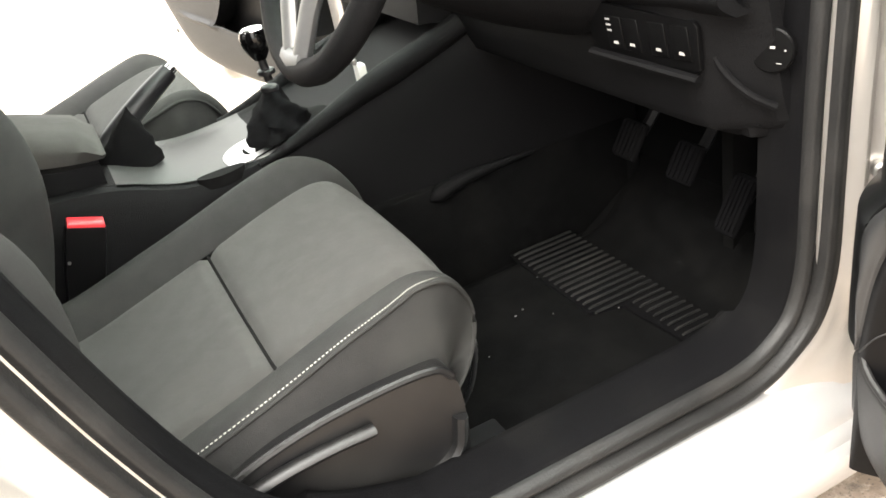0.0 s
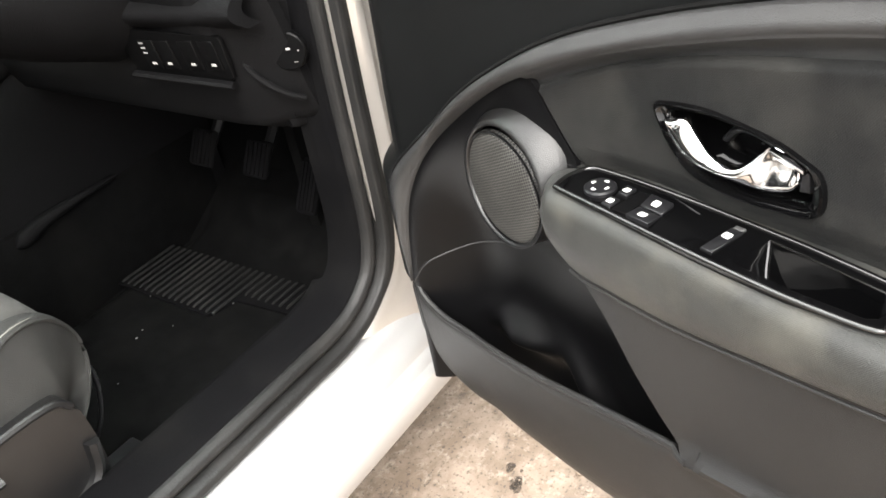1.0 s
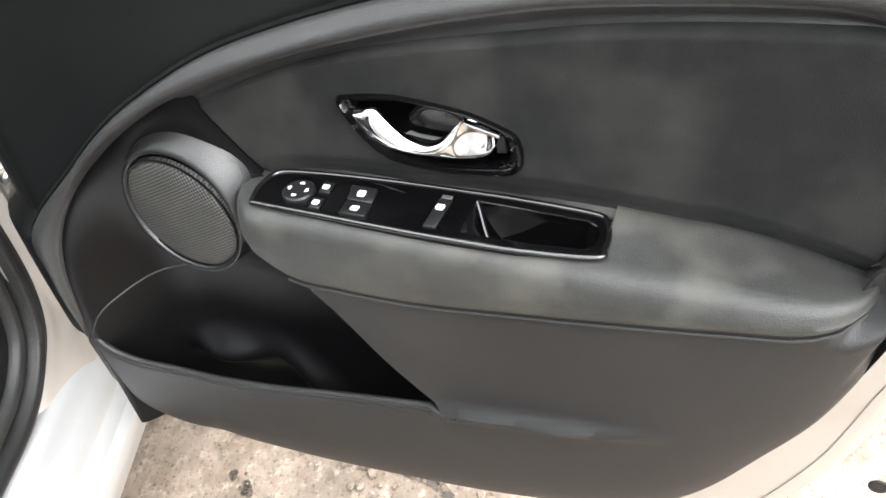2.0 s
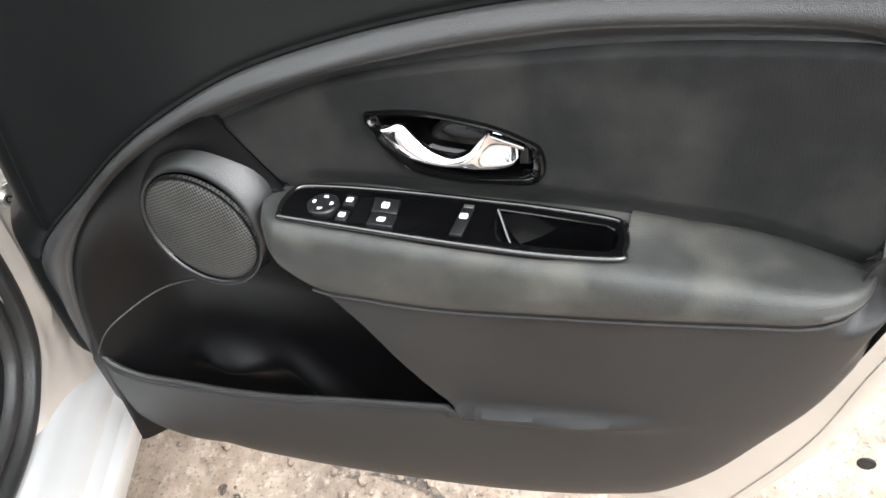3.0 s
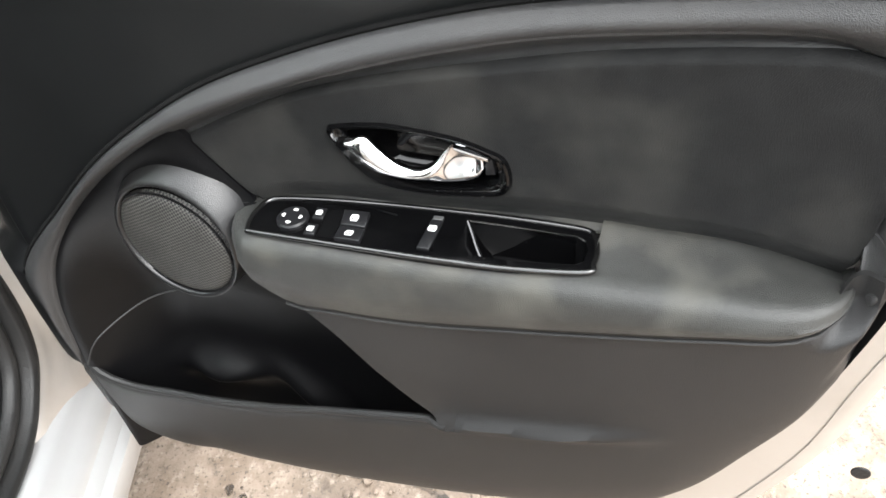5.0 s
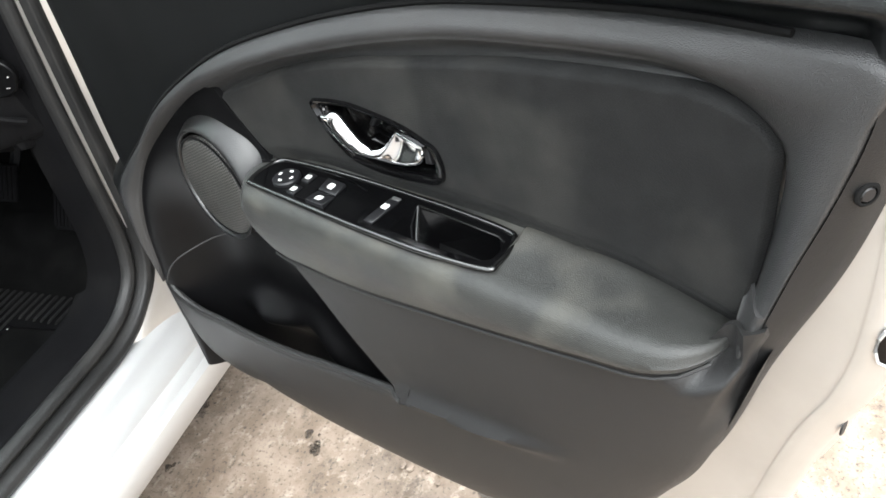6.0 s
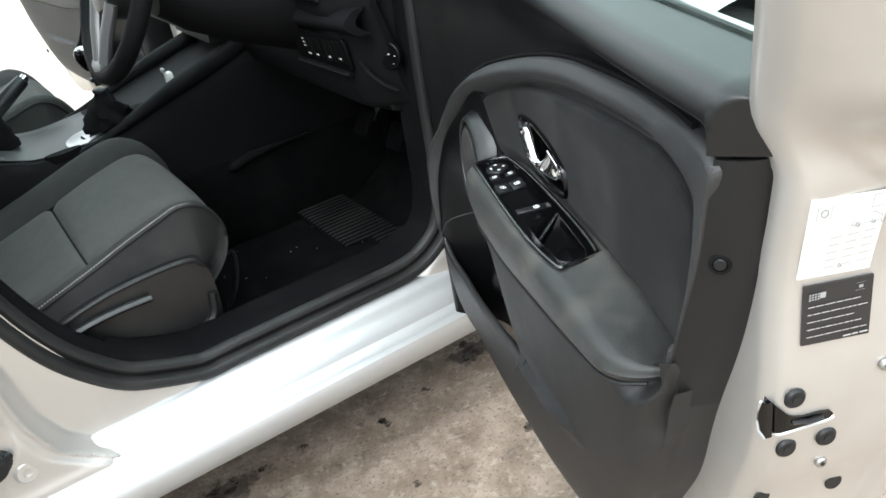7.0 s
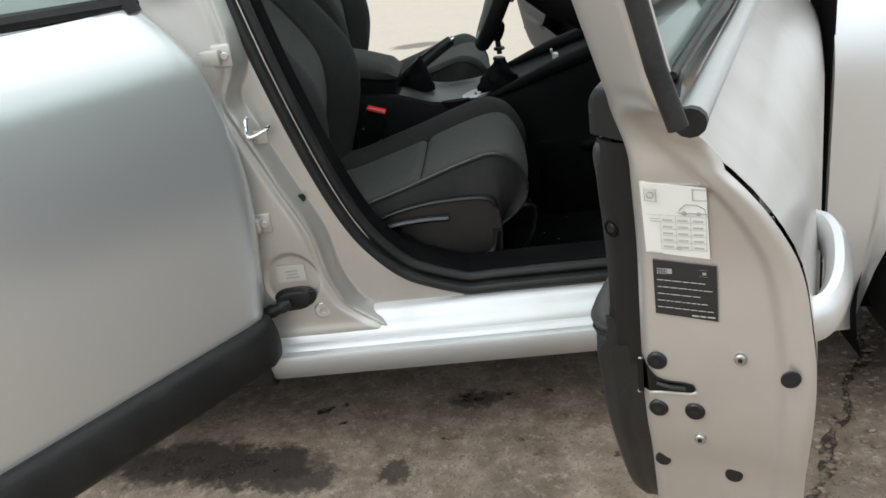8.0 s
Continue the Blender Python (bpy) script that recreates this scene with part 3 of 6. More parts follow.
    latch = part("latch_slot", sheet(slot, 40, 8, 0.002, -DD), GLOSS, door, "black latch mouth in the door edge")
    rim = [(0.0240, 0.6118), (0.030, 0.6130), (0.034, 0.6148), (0.040, 0.6164), (0.050, 0.6174), (0.060, 0.6182), (0.064, 0.6200)]
    part("latch_rim", tube([Q(-a, b, 0.0008) for a, b in rim], 0.0013, 6, up=DD), PAINT, latch, "bright pressed rim of the latch mouth")
    mouth = [(0.7660, 0.6405), (0.7600, 0.6370), (0.7575, 0.6300), (0.7568, 0.6200), (0.7590, 0.6130), (0.7660, 0.6120)]
    part("latch_mouth", prism(mouth, lambda a, b, h: P(a, b, -0.0222 + h), -0.003, 0.0012), GLOSS, latch, "black latch mouth on the inner flange")
    part("mouth_rim", tube([P(a - 0.0006, b - 0.0003, -0.0214) for a, b in mouth[1:]], 0.0013, 6), PAINT, latch)
    part("latch_claw", tube([Q(-0.036, 0.624, 0.001), Q(-0.046, 0.6235, 0.003), Q(-0.056, 0.623, 0.001)], 0.0018, 6), SATIN, latch)


# sweep band of the trim, from the pocket's front corner up and back to the free edge: (u, v, w)
BAND_OUT = [(0.036, 0.423, 0.0485), (0.032, 0.485, 0.047), (0.034, 0.551, 0.045), (0.0995, 0.6184, 0.030), (0.1545, 0.6664, 0.024), (0.2124, 0.7036, 0.014), (0.2604, 0.727, 0.004), (0.3212, 0.7475, -0.005), (0.385, 0.7655, -0.010),
            (0.4567, 0.7818, -0.012), (0.52, 0.791, -0.012), (0.621, 0.7985, -0.013), (0.69, 0.8015, -0.006), (0.7478, 0.803, 0.0075), (0.744, 0.772, 0.0085), (0.7335, 0.731, 0.0085), (0.7185, 0.684, 0.0105), (0.705, 0.637, 0.014)]
BAND_IN = [(0.0385, 0.426, 0.0485), (0.0473, 0.5069, 0.043), (0.0612, 0.552, 0.035), (0.0929, 0.5963, 0.027), (0.1356, 0.6369, 0.014), (0.1896, 0.6743, 0.010), (0.2281, 0.6932, 0.006), (0.3009, 0.7221, 0.0), (0.3836, 0.7458, -0.006),
           (0.4564, 0.7627, -0.008), (0.5211, 0.7723, -0.009), (0.6244, 0.7770, -0.012), (0.668, 0.7655, -0.017), (0.6925, 0.7480, -0.018), (0.7010, 0.731, -0.018), (0.6995, 0.70, -0.018), (0.693, 0.66, -0.018), (0.687, 0.625, -0.014)]
band_w = curve1([(0.034, 0.045), (0.0995, 0.030), (0.1545, 0.024), (0.2124, 0.014), (0.2604, 0.004), (0.3212, -0.005), (0.385, -0.010), (0.4567, -0.012), (0.621, -0.013), (0.69, -0.009), (0.75, -0.003)])
band_v = curve1([(0.034, 0.551), (0.0995, 0.6184), (0.1545, 0.6664), (0.2124, 0.7036), (0.2604, 0.727), (0.3212, 0.7475), (0.385, 0.7655), (0.4567, 0.7818), (0.52, 0.791), (0.621, 0.7985), (0.69, 0.8015), (0.75, 0.803)])
insert_edge = curve1([(0.226, 0.680), (0.25, 0.691), (0.2774, 0.702), (0.316, 0.7155), (0.38, 0.7325), (0.449, 0.7455), (0.521, 0.7575), (0.5765, 0.7630), (0.6225, 0.7655), (0.70, 0.766)])
crease_u = curve1([(0.43, 0.040), (0.50, 0.0465), (0.533, 0.0533), (0.552, 0.0612), (0.5963, 0.0929), (0.6369, 0.1356), (0.6743, 0.1896), (0.686, 0.213)])
crease_w = curve1([(0.43, 0.0485), (0.507, 0.043), (0.552, 0.035), (0.5963, 0.027), (0.6369, 0.014), (0.6743, 0.010), (0.69, 0.006)])
strip_front_u = curve1([(0.50, 0.650), (0.53, 0.6655), (0.5845, 0.686), (0.637, 0.705), (0.684, 0.7185), (0.731, 0.7335), (0.772, 0.744), (0.803, 0.7478)])
strip_front_w = curve1([(0.50, 0.021), (0.53, 0.020), (0.637, 0.016), (0.684, 0.012), (0.731, 0.010), (0.772, 0.010), (0.803, 0.0085)])
strip_back_u = curve1([(0.50, 0.672), (0.54, 0.6875), (0.617, 0.7165), (0.6775, 0.738), (0.7256, 0.750), (0.766, 0.757), (0.803, 0.763), (0.86, 0.770)])

HANDLE_RIM = [(0.3417, 0.6932), (0.3511, 0.6969), (0.3727, 0.700), (0.3932, 0.7001), (0.432, 0.6951), (0.4543, 0.6876), (0.4652, 0.6811), (0.4685, 0.6651), (0.4629, 0.6533), (0.4426, 0.649), (0.4092, 0.6464), (0.3757, 0.6506), (0.3569, 0.6649), (0.3471, 0.6795)]


def door_trim(door):
    def upper(s, t):
        u = 0.034 + 0.734 * (1 - (1 - s) ** 1.4)
        tip = step(u, 0.728, 0.7485)
        v0 = band_v(min(u, 0.75)) - 0.004 + 0.008 * tip
        low = band_w(min(u, 0.75)) - 0.010
        r = max(-0.004 + 0.0125 * step(u, 0.35, 0.7), low + 0.006)
        low += (r - low) * tip
        if t < 0.6:
            v = v0 + (0.826 - v0) * t / 0.6
            w = low + (r - low) * step(v, max(0.77, v0 + 0.008), 0.826) ** 1.5
        else:
            a = (t - 0.6) / 0.4
            if a < 0.6:
                ang = math.pi / 2 * a / 0.6
                v, w = 0.826 + 0.019 * math.sin(ang), r - 0.022 * (1 - math.cos(ang))
            else:
                v, w = 0.845 + 0.0025 * (a - 0.6) / 0.4, r - 0.022 - 0.036 * (a - 0.6) / 0.4
        end = max(0.0, u - 0.7485)
        w = max(min(w, r - 1.45 * end), -0.055)
        v -= 0.012 * (max(0.0, u - 0.744) / 0.024) ** 2 * step(v, 0.815, 0.84)
        front = 0.010 * step(v, 0.56, 0.75) * (1 - step(u, 0.034, 0.20))
        return P(u + front, v, w - 0.006 * (1 - step(u, 0.034, 0.042)))
    part("upper_panel", sheet(upper, 130, 60, 0.006, -DN), PAD, door, "black grained upper door panel", smooth=60)

    def front_return(s, t):
        if s < 0.45:
            f = s / 0.45
            v = 0.425 + 0.126 * f
            u, w = 0.033 + 0.003 * (1 - f) * (1 - 2 * f), 0.0475 - 0.003 * f
        else:
            f = (s - 0.45) / 0.55
            v = 0.551 + 0.294 * f
            u, w = 0.0365 + 0.010 * step(v, 0.56, 0.75), 0.0285 - 0.002 * f
        return P(u - 0.002 - 0.085 * t, v, w - 0.012 * t - 0.055 * t * t)
    part("front_return", sheet(front_return, 30, 8, 0.003, -DN), PAD, door, "black trim edge towards the hinges", smooth=60)
    arc = spline([(0.062, 0.795, 0.013), (0.080, 0.7725, 0.020), (0.102, 0.7464, 0.017), (0.108, 0.7132, 0.0168), (0.098, 0.6800, 0.0182), (0.080, 0.645, 0.0225)], 24)
    part("panel_seam", tube([P(*q) for q in arc], 0.0016, 6), LINER, door)

    # the band: a rounded crest along its outer edge, then a slope to the crease
    no = 128
    out, inn = spline(BAND_OUT, no), spline(BAND_IN, no)

    def band(s, t):
        i = min(no - 1, int(round(s * (no - 1))))
        q = out[i].lerp(inn[i], t)
        broad = (out[i] - inn[i]).length
        k = min(1.0, broad / 0.03)
        rise = 0.0085 * k * math.sin(math.pi * min(1.0, t) ** 1.2) - 0.006 * (1 - min(1.0, t / 0.10)) ** 2 + 0.0012 * math.exp(-((1 - t) / 0.06) ** 2)
        return P(q.x, q.y, q.z + rise)
    part("sweep_band", sheet(band, no - 1, 26, 0.008, -DN), LEATHER, door, "curved leather-grained sweep band", smooth=60)
    part("band_gap", tube([P(q.x - 0.0005, q.y + 0.0015, q.z - 0.0055) for q in out[14:92]], 0.0022, 6), LINER, door)

    def insert_top(u):
        hi = insert_edge(u)
        if u > 0.645:
            hi -= 0.034 * (1 - math.sqrt(max(0.0, 1 - (min(0.0544, u - 0.645) / 0.0545) ** 2)))
        return hi

    def insert_w(u):
        return 0.0025 - 0.0145 * step(u, 0.20, 0.33)

    # strip between the crease and the fabric, narrow along the top and broad at the back
    first = next(i for i, q in enumerate(inn) if q.x > 0.215)
    last = next(i for i, q in enumerate(inn) if q.x > 0.664)

    def inner_strip(s, t):
        k = first + s * (last - first)
        i = min(no - 2, int(k))
        q = inn[i].lerp(inn[i + 1], k - i)
        u2 = 0.224 + (q.x - 0.215) / 0.449 * 0.433
        b = Vector((u2, insert_top(u2) - 0.003, insert_w(u2) - 0.007))
        p = q.lerp(b, t)
        return P(p.x, p.y, p.z - 0.0015 + 0.0015 * math.cos(2 * math.pi * t))
    part("insert_surround", sheet(inner_strip, 110, 10, 0.005, -DN), LEATHER, door, "narrow dark strip round the fabric", smooth=60)

    # foot of the frame below the end of the armrest
    def frame_foot(s, t):
        v = 0.600 + 0.050 * s
        a = 0.6865
        u = a + (strip_front_u(v) - a) * t
        wa = 0.001 - 0.014 * step(v, 0.622, 0.65)
        wb = strip_front_w(v) - 0.002
        return P(u, v, wa + (wb - wa) * step(t, 0.0, 0.8) - 0.004 * (1 - min(1.0, (1 - t) / 0.16)) ** 2 - 0.014 * (1 - min(1.0, s / 0.4)) ** 2)
    part("frame_foot", sheet(frame_foot, 40, 24, 0.004, -DN), LEATHER, door, "black grained frame below the armrest's end", smooth=60)

    def rear_strip(s, t, lo=0.596, hi=0.804):
        v = lo + (hi - lo) * s
        k = step(v, 0.52, 0.64)
        uf = rear_edge(v) - 0.016
        a = Vector((uf, lower_w(uf, v) - 0.0005)) * (1 - k) + Vector((strip_front_u(max(0.5, v)), strip_front_w(max(0.5, v)) - 0.004)) * k
        b = Vector((rear_edge(v) + 0.002, -0.023)) * (1 - k) + Vector((strip_back_u(max(0.5, v)), -0.023)) * k
        q = a.lerp(b, t)
        bow = math.sin(math.pi * t)
        return P(q.x + (0.0035 + 0.003 * (1 - k)) * bow, v, q.y + 0.002 * bow - 0.003 * (1 - min(1.0, (1 - t) / 0.12)) ** 2)
    part("lower_rim", sheet(lambda s, t: rear_strip(s, t, 0.36, 0.597), 50, 16, 0.004, -DN), LOWERTRIM, door, smooth=60)
    strip_ob = part("rear_strip", sheet(rear_strip, 50, 16, 0.004, -DN), EDGETRIM, door, "black grained strip along the free edge", smooth=60)

    axis = (DN * 0.55 + DD * 0.83).normalized()
    sc = part("trim_screw", disc(P(0.7435, 0.7345, -0.0022), axis, 0.0066, 0.0020, 20, 0.0008, 0.0046), LINER, strip_ob, "sunk trim screw")
    part("screw_head", disc(P(0.7435, 0.7345, -0.0022), axis, 0.0040, 0.0020, 12, 0.0006), SATIN, sc)
    part("screw_slot", disc(P(0.7435, 0.7345, -0.0002) + axis * 0.0002, axis, 0.0014, 0.0006, 6), METAL, sc)

    ins_low = curve1([(0.680, 0.600), (0.686, 0.62), (0.6935, 0.658), (0.6975, 0.70), (0.6992, 0.733)])

    def insert(s, t):
        u = 0.2265 + 0.4727 * (1 - (1 - s) ** 1.7)
        hi = insert_top(u)
        lo = arm_back(u) - 0.003 if u > 0.262 else 0.616 + (0.680 - 0.616) * (0.262 - u) / 0.0355
        lo = min(hi - 0.0005, lo)
        if u > 0.680:
            lo = min(hi - 0.0005, ins_low(u))
        v = lo + (hi - lo) * t
        near = min((1 - t) * (hi - lo) + 0.0002, (u - (0.2265 + 0.634 * (0.680 - v))) * 0.84 + 0.0003, max(0.0, (insert_back(max(0.598, min(v, 0.757))) - u)) + 0.0004)
        rise = math.sqrt(max(0.0, 1 - (1 - min(1.0, max(0.0, near) / 0.0050)) ** 2))
        tuck = 0.010 * (1 - step(v - arm_back(u), 0.0, 0.022)) * step(u, 0.25, 0.30)
        return P(u, v, insert_w(u) - 0.0085 + 0.0110 * rise + 0.002 * math.sin(math.pi * s) - tuck)
    fabric = sheet(insert, 150, 90, 0.004, -DN)
    reach = [(math.atan2(b - 0.674, a - 0.408), math.hypot(a - 0.408, b - 0.674)) for a, b in [(q.x, q.y) for q in spline([(a, b, 0) for a, b in HANDLE_RIM], 64, True)]]
    gone = []
    for f in fabric.faces:
        q = f.calc_center_median() - DO
        x, y = q.dot(DD) - 0.408, q.z - 0.674
        if math.hypot(x, y) < 0.075:
            ang = math.atan2(y, x)
            r = min(reach, key=lambda p: abs(math.remainder(p[0] - ang, 2 * math.pi)))[1]
            if math.hypot(x, y) < 0.94 * r:
                gone.append(f)
    bmesh.ops.delete(fabric, geom=gone, context="FACES")
    part("fabric_insert", fabric, FABRIC, door, "dark woven fabric door insert", smooth=70)

    # moulded bowl round the loudspeaker, running down into the pocket
    def bowl_w(u, v):
        w = -0.024 + 0.022 * step(v, 0.48, 0.60) + 0.010 * step(u, 0.16, 0.26) * step(v, 0.56, 0.64)
        w += 0.030 * math.exp(-((u - 0.150) / 0.045) ** 2 - ((v - 0.380) / 0.020) ** 2)
        w += 0.020 * math.exp(-((u - 0.225 - 0.8 * (0.375 - v)) / 0.020) ** 2 - ((v - 0.352) / 0.035) ** 2)
        d = max(0.0, u - crease_u(max(0.43, v)))
        edge = crease_w(max(0.43, v)) - 0.002
        k = math.exp(-(d / 0.042) ** 1.5)
        w += (edge - w) * k
        far = 0.2275 + 0.634 * (0.680 - v)
        k = math.exp(-((far - u) / 0.022) ** 2) * step(v, 0.605, 0.630)
        return w + (insert_w(far) + 0.0016 - w) * k

    def backing(s, t):
        v = 0.285 + 0.4015 * t
        a = crease_u(max(0.43, v)) - 0.0008
        b = 0.262 + 0.2 * (1 - step(v, 0.56, 0.625)) if v < 0.624 else 0.2275 + 0.634 * (0.680 - v)
        b = max(b, a + 0.0005)
        u = a + (b - a) * s
        return P(u, v, bowl_w(u, v))
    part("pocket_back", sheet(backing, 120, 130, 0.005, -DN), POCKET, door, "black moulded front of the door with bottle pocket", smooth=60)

    def lower(s, t):
        u = 0.036 + 0.384 * s
        v = bottom(u) + (lip(u) - bottom(u)) * t
        return P(u - 0.014 * (1 - step(u, 0.036, 0.10)) * (1 - t) ** 0.7, v, lower_w(u, v) - 0.003 * step(t, 0.95, 1) * (1 - step(u, 0.37, 0.41)))
    part("pocket_front", sheet(lower, 60, 26, 0.004, -DN), LOWERTRIM, door, "black plastic pocket front")
    part("pocket_rim", tube([P(u, lip(u), lower_w(u, lip(u)) - 0.003) for u in [0.036 + 0.376 * k / 40 for k in range(41)]], 0.0036, 8), LOWERTRIM, door)

    def rear_panel(s, t):
        u = 0.42 + 0.289 * s
        hi = max(arm_seam(u) + 0.006 + 0.014 * step(u, 0.668, 0.686), bottom(u) + 0.001)
        v = bottom(u) + (hi - bottom(u)) * t
        k = step(v, 0.52, 0.64)
        rim = (rear_edge(max(0.34, v)) - 0.016) * (1 - k) + strip_front_u(max(0.5, v)) * k
        return P(u, v, lower_w(u, v) - 0.026 * step(u - rim, 0.001, 0.013) * step(v, 0.545, 0.600))
    part("lower_panel", sheet(rear_panel, 110, 60, 0.004, -DN), LOWERTRIM, door, "black grained lower door panel")

    def edge_wall(s, t):
        u = 0.036 + 0.673 * s
        v = bottom(u)
        return P(u - 0.014 * (1 - step(u, 0.036, 0.10)), v + 0.0004, lower_w(u, v) * (1 - t) + (lower_w(u, v) - 0.010 + (-0.010 - lower_w(u, v)) * step(u, 0.05, 0.16)) * t)
    part("panel_edge", sheet(edge_wall, 120, 6), LOWERTRIM, door)

    def wedge(s, t):
        u = 0.296 + 0.1242 * s
        lo, hi = diagonal(u), max(arm_seam(u) + 0.006, diagonal(u) + 0.0005)
        v = lo + (hi - lo) * t
        return P(u, v, lower_w(u, v))
    part("lower_panel_wedge", sheet(wedge, 24, 16, 0.004, -DN), LOWERTRIM, door)

    def wall(s, t):
        u = 0.298 + 0.122 * s
        return P(u, diagonal(u), lower_w(u, diagonal(u)) - 0.0015 - 0.066 * t)
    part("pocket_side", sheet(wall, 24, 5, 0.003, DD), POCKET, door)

    seam_pts = [(q.x, q.y) for q in spline([(0.041, 0.424, 0), (0.052, 0.446, 0), (0.066, 0.458, 0), (0.095, 0.472, 0), (0.13, 0.480, 0)], 18)]
    part("pocket_seam", tube([P(a, b, bowl_w(a, b) + 0.0004) for a, b in seam_pts], 0.0009, 5), LEATHER, door)
    # armrest
    panel_front = curve1([(0.26, 0.031), (0.2755, 0.0321), (0.3335, 0.0337), (0.395, 0.035), (0.4754, 0.034), (0.515, 0.030), (0.5248, 0.0281), (0.535, 0.026)])
    panel_back = curve1([(0.255, 0.002), (0.2765, -0.0036), (0.29, -0.0073), (0.331, -0.0116), (0.385, -0.0143), (0.462, -0.0153), (0.5146, -0.0127), (0.54, -0.010)])
    loops = []
    stations = sorted([0.2492, 0.250, 0.252, 0.254] + [0.256 + 0.4307 * (1 - (1 - k / 60) ** 1.5) for k in range(61)] + [0.2728, 0.2742, 0.5272, 0.5286])
    for u in stations:
        end = step(u, 0.247, 0.268)
        wf = arm_front(u)
        top = arm_top(u) - 0.004 * (1 - end)
        back = max(arm_back(u) - 0.004 * (1 - end), top - 0.001 - 0.02 * step(u, 0.62, 0.67))
        low = min(arm_seam(u), top - 0.0015)
        cut = 0.2735 < u < 0.528
        w_in = min(wf - 0.011, panel_front(u) - 0.0015) if cut else 0.004
        w_in = min(w_in, wf - 0.012)
        c = min(0.014, (top - low) * 0.45)
        prof = [(w_in, top), (w_in, top), (w_in, top)] if cut else [(-0.022, back), (-0.013, back), (min(-0.004, wf - 0.016), (top + back) / 2)]
        prof += [(wf - c * 1.3 + (c * 1.3) * math.sin(a), top - c * (1 - math.cos(a))) for a in [0, 0.4, 0.8, 1.2, 1.57]]
        prof += [(wf + 0.002, (top + low) / 2 - c * 0.2), (wf + 0.0005, low + 0.004), (wf - 0.003, low), (-0.03, low - 0.002)]
        loops.append([P(u, v, w) for w, v in prof])
    loops.append([P(0.6876, 0.611, -0.016) for _ in prof])
    loops.insert(0, [P(0.2488, 0.606, -0.022) for _ in loops[0]])
    arm = part("armrest", loft(loops, closed=False, caps=False), ARMREST, door, "worn grey fabric-covered armrest", smooth=50)

    def arm_ledge(s, t):
        u = 0.253 + 0.284 * s
        w = panel_back(u) - 0.0008
        return P(u, 0.6215 + (arm_back(u) - 0.6215) * step(t, 0.25, 0.9), w + (-0.0235 - w) * (0.55 * t + 0.45 * t * t))
    part("armrest_ledge", sheet(arm_ledge, 50, 8), ARMREST, arm, smooth=60)
    part("seam", tube([P(0.297 + 0.384 * k / 30, arm_seam(0.297 + 0.384 * k / 30) - 0.0012, arm_front(0.297 + 0.384 * k / 30) - 0.0006) for k in range(31)], 0.0015, 6), LOWERTRIM, arm, "thin piped seam under the armrest")

    # gloss switch panel let into the armrest
    V = 0.6225

    def T(a, b, h):
        return P(a, V + h, b)
    front = [(0.432, 0.035), (0.395, 0.035), (0.3335, 0.0337), (0.281, 0.0326), (0.2755, 0.0305), (0.2726, 0.020), (0.2728, 0.0099), (0.2765, -0.0025), (0.29, -0.0073), (0.331, -0.0116), (0.385, -0.0143), (0.432, -0.0152)]
    rim_out = [(0.432, -0.0152), (0.462, -0.0153), (0.5146, -0.0127), (0.5244, -0.0064), (0.5285, 0.0058), (0.5286, 0.0194), (0.5248, 0.0281), (0.4754, 0.034), (0.432, 0.035)]
    hole = [(0.4345, -0.0072), (0.462, -0.0066), (0.513, -0.0046), (0.5195, -0.001), (0.5230, 0.0075), (0.5222, 0.0185), (0.517, 0.0228), (0.4754, 0.0268), (0.4335, 0.0266)]
    ring = loft([[T(a, b, -0.008) for a, b in rim_out], [T(a, b, 0.0015) for a, b in rim_out], [T(a, b, 0.0015) for a, b in hole]], caps=False)
    plate = part("switch_panel", merge(prism(front, T, -0.008, 0.0015), ring), GLOSS, arm, "gloss black window switch panel")
    edge = spline([(a, b, 0) for a, b in front[:-1] + rim_out[:-1]], 90, True)
    part("panel_rim", tube([T(q.x, q.y, 0.0012) for q in edge], 0.0022, 10, closed=True), RIMGLOSS, plate, "bright rounded rim of the panel")
    deep = []
    for h, g in ((0.0016, 1.0), (-0.002, 0.99), (-0.010, 0.97), (-0.020, 0.94), (-0.028, 0.86)):
        cx, cy = 0.482, 0.009
        k = -h / 0.028 if h < 0 else 0.0
        deep.append([T(cx + (a - cx) * g + k * (0.010 + 0.026 * step(b, -0.006, 0.026)) * step(cx - a, 0.0, 0.045), cy + (b - cy) * g, h) for a, b in hole])
    part("pull_cup", loft(deep, caps=False), GLOSS, plate, "deep black pull cup", smooth=25)
    part("cup_floor", prism([(0.490 + (a - 0.490) * 0.8, 0.009 + (b - 0.009) * 0.86) for a, b in hole], T, -0.030, -0.0275), CUP, plate)
    part("cup_rim", tube([T(a, b, 0.0014) for a, b in hole[:4]], 0.0010, 6), RIMGLOSS, plate)
    part("cup_ridge", tube(spline([T(0.4350, -0.0066, 0.0010), T(0.4400, 0.0010, -0.0030), T(0.4470, 0.0120, -0.0090), T(0.4560, 0.0235, -0.0150)], 12), 0.0016, 8), RIMGLOSS, plate)

    knob = part("mirror_knob", disc(T(0.306, 0.0148, 0.0012), (0, 0, 1), 0.0122, 0.0038, 32, 0.0012), SATIN, plate, "round mirror adjuster with four white arrows")
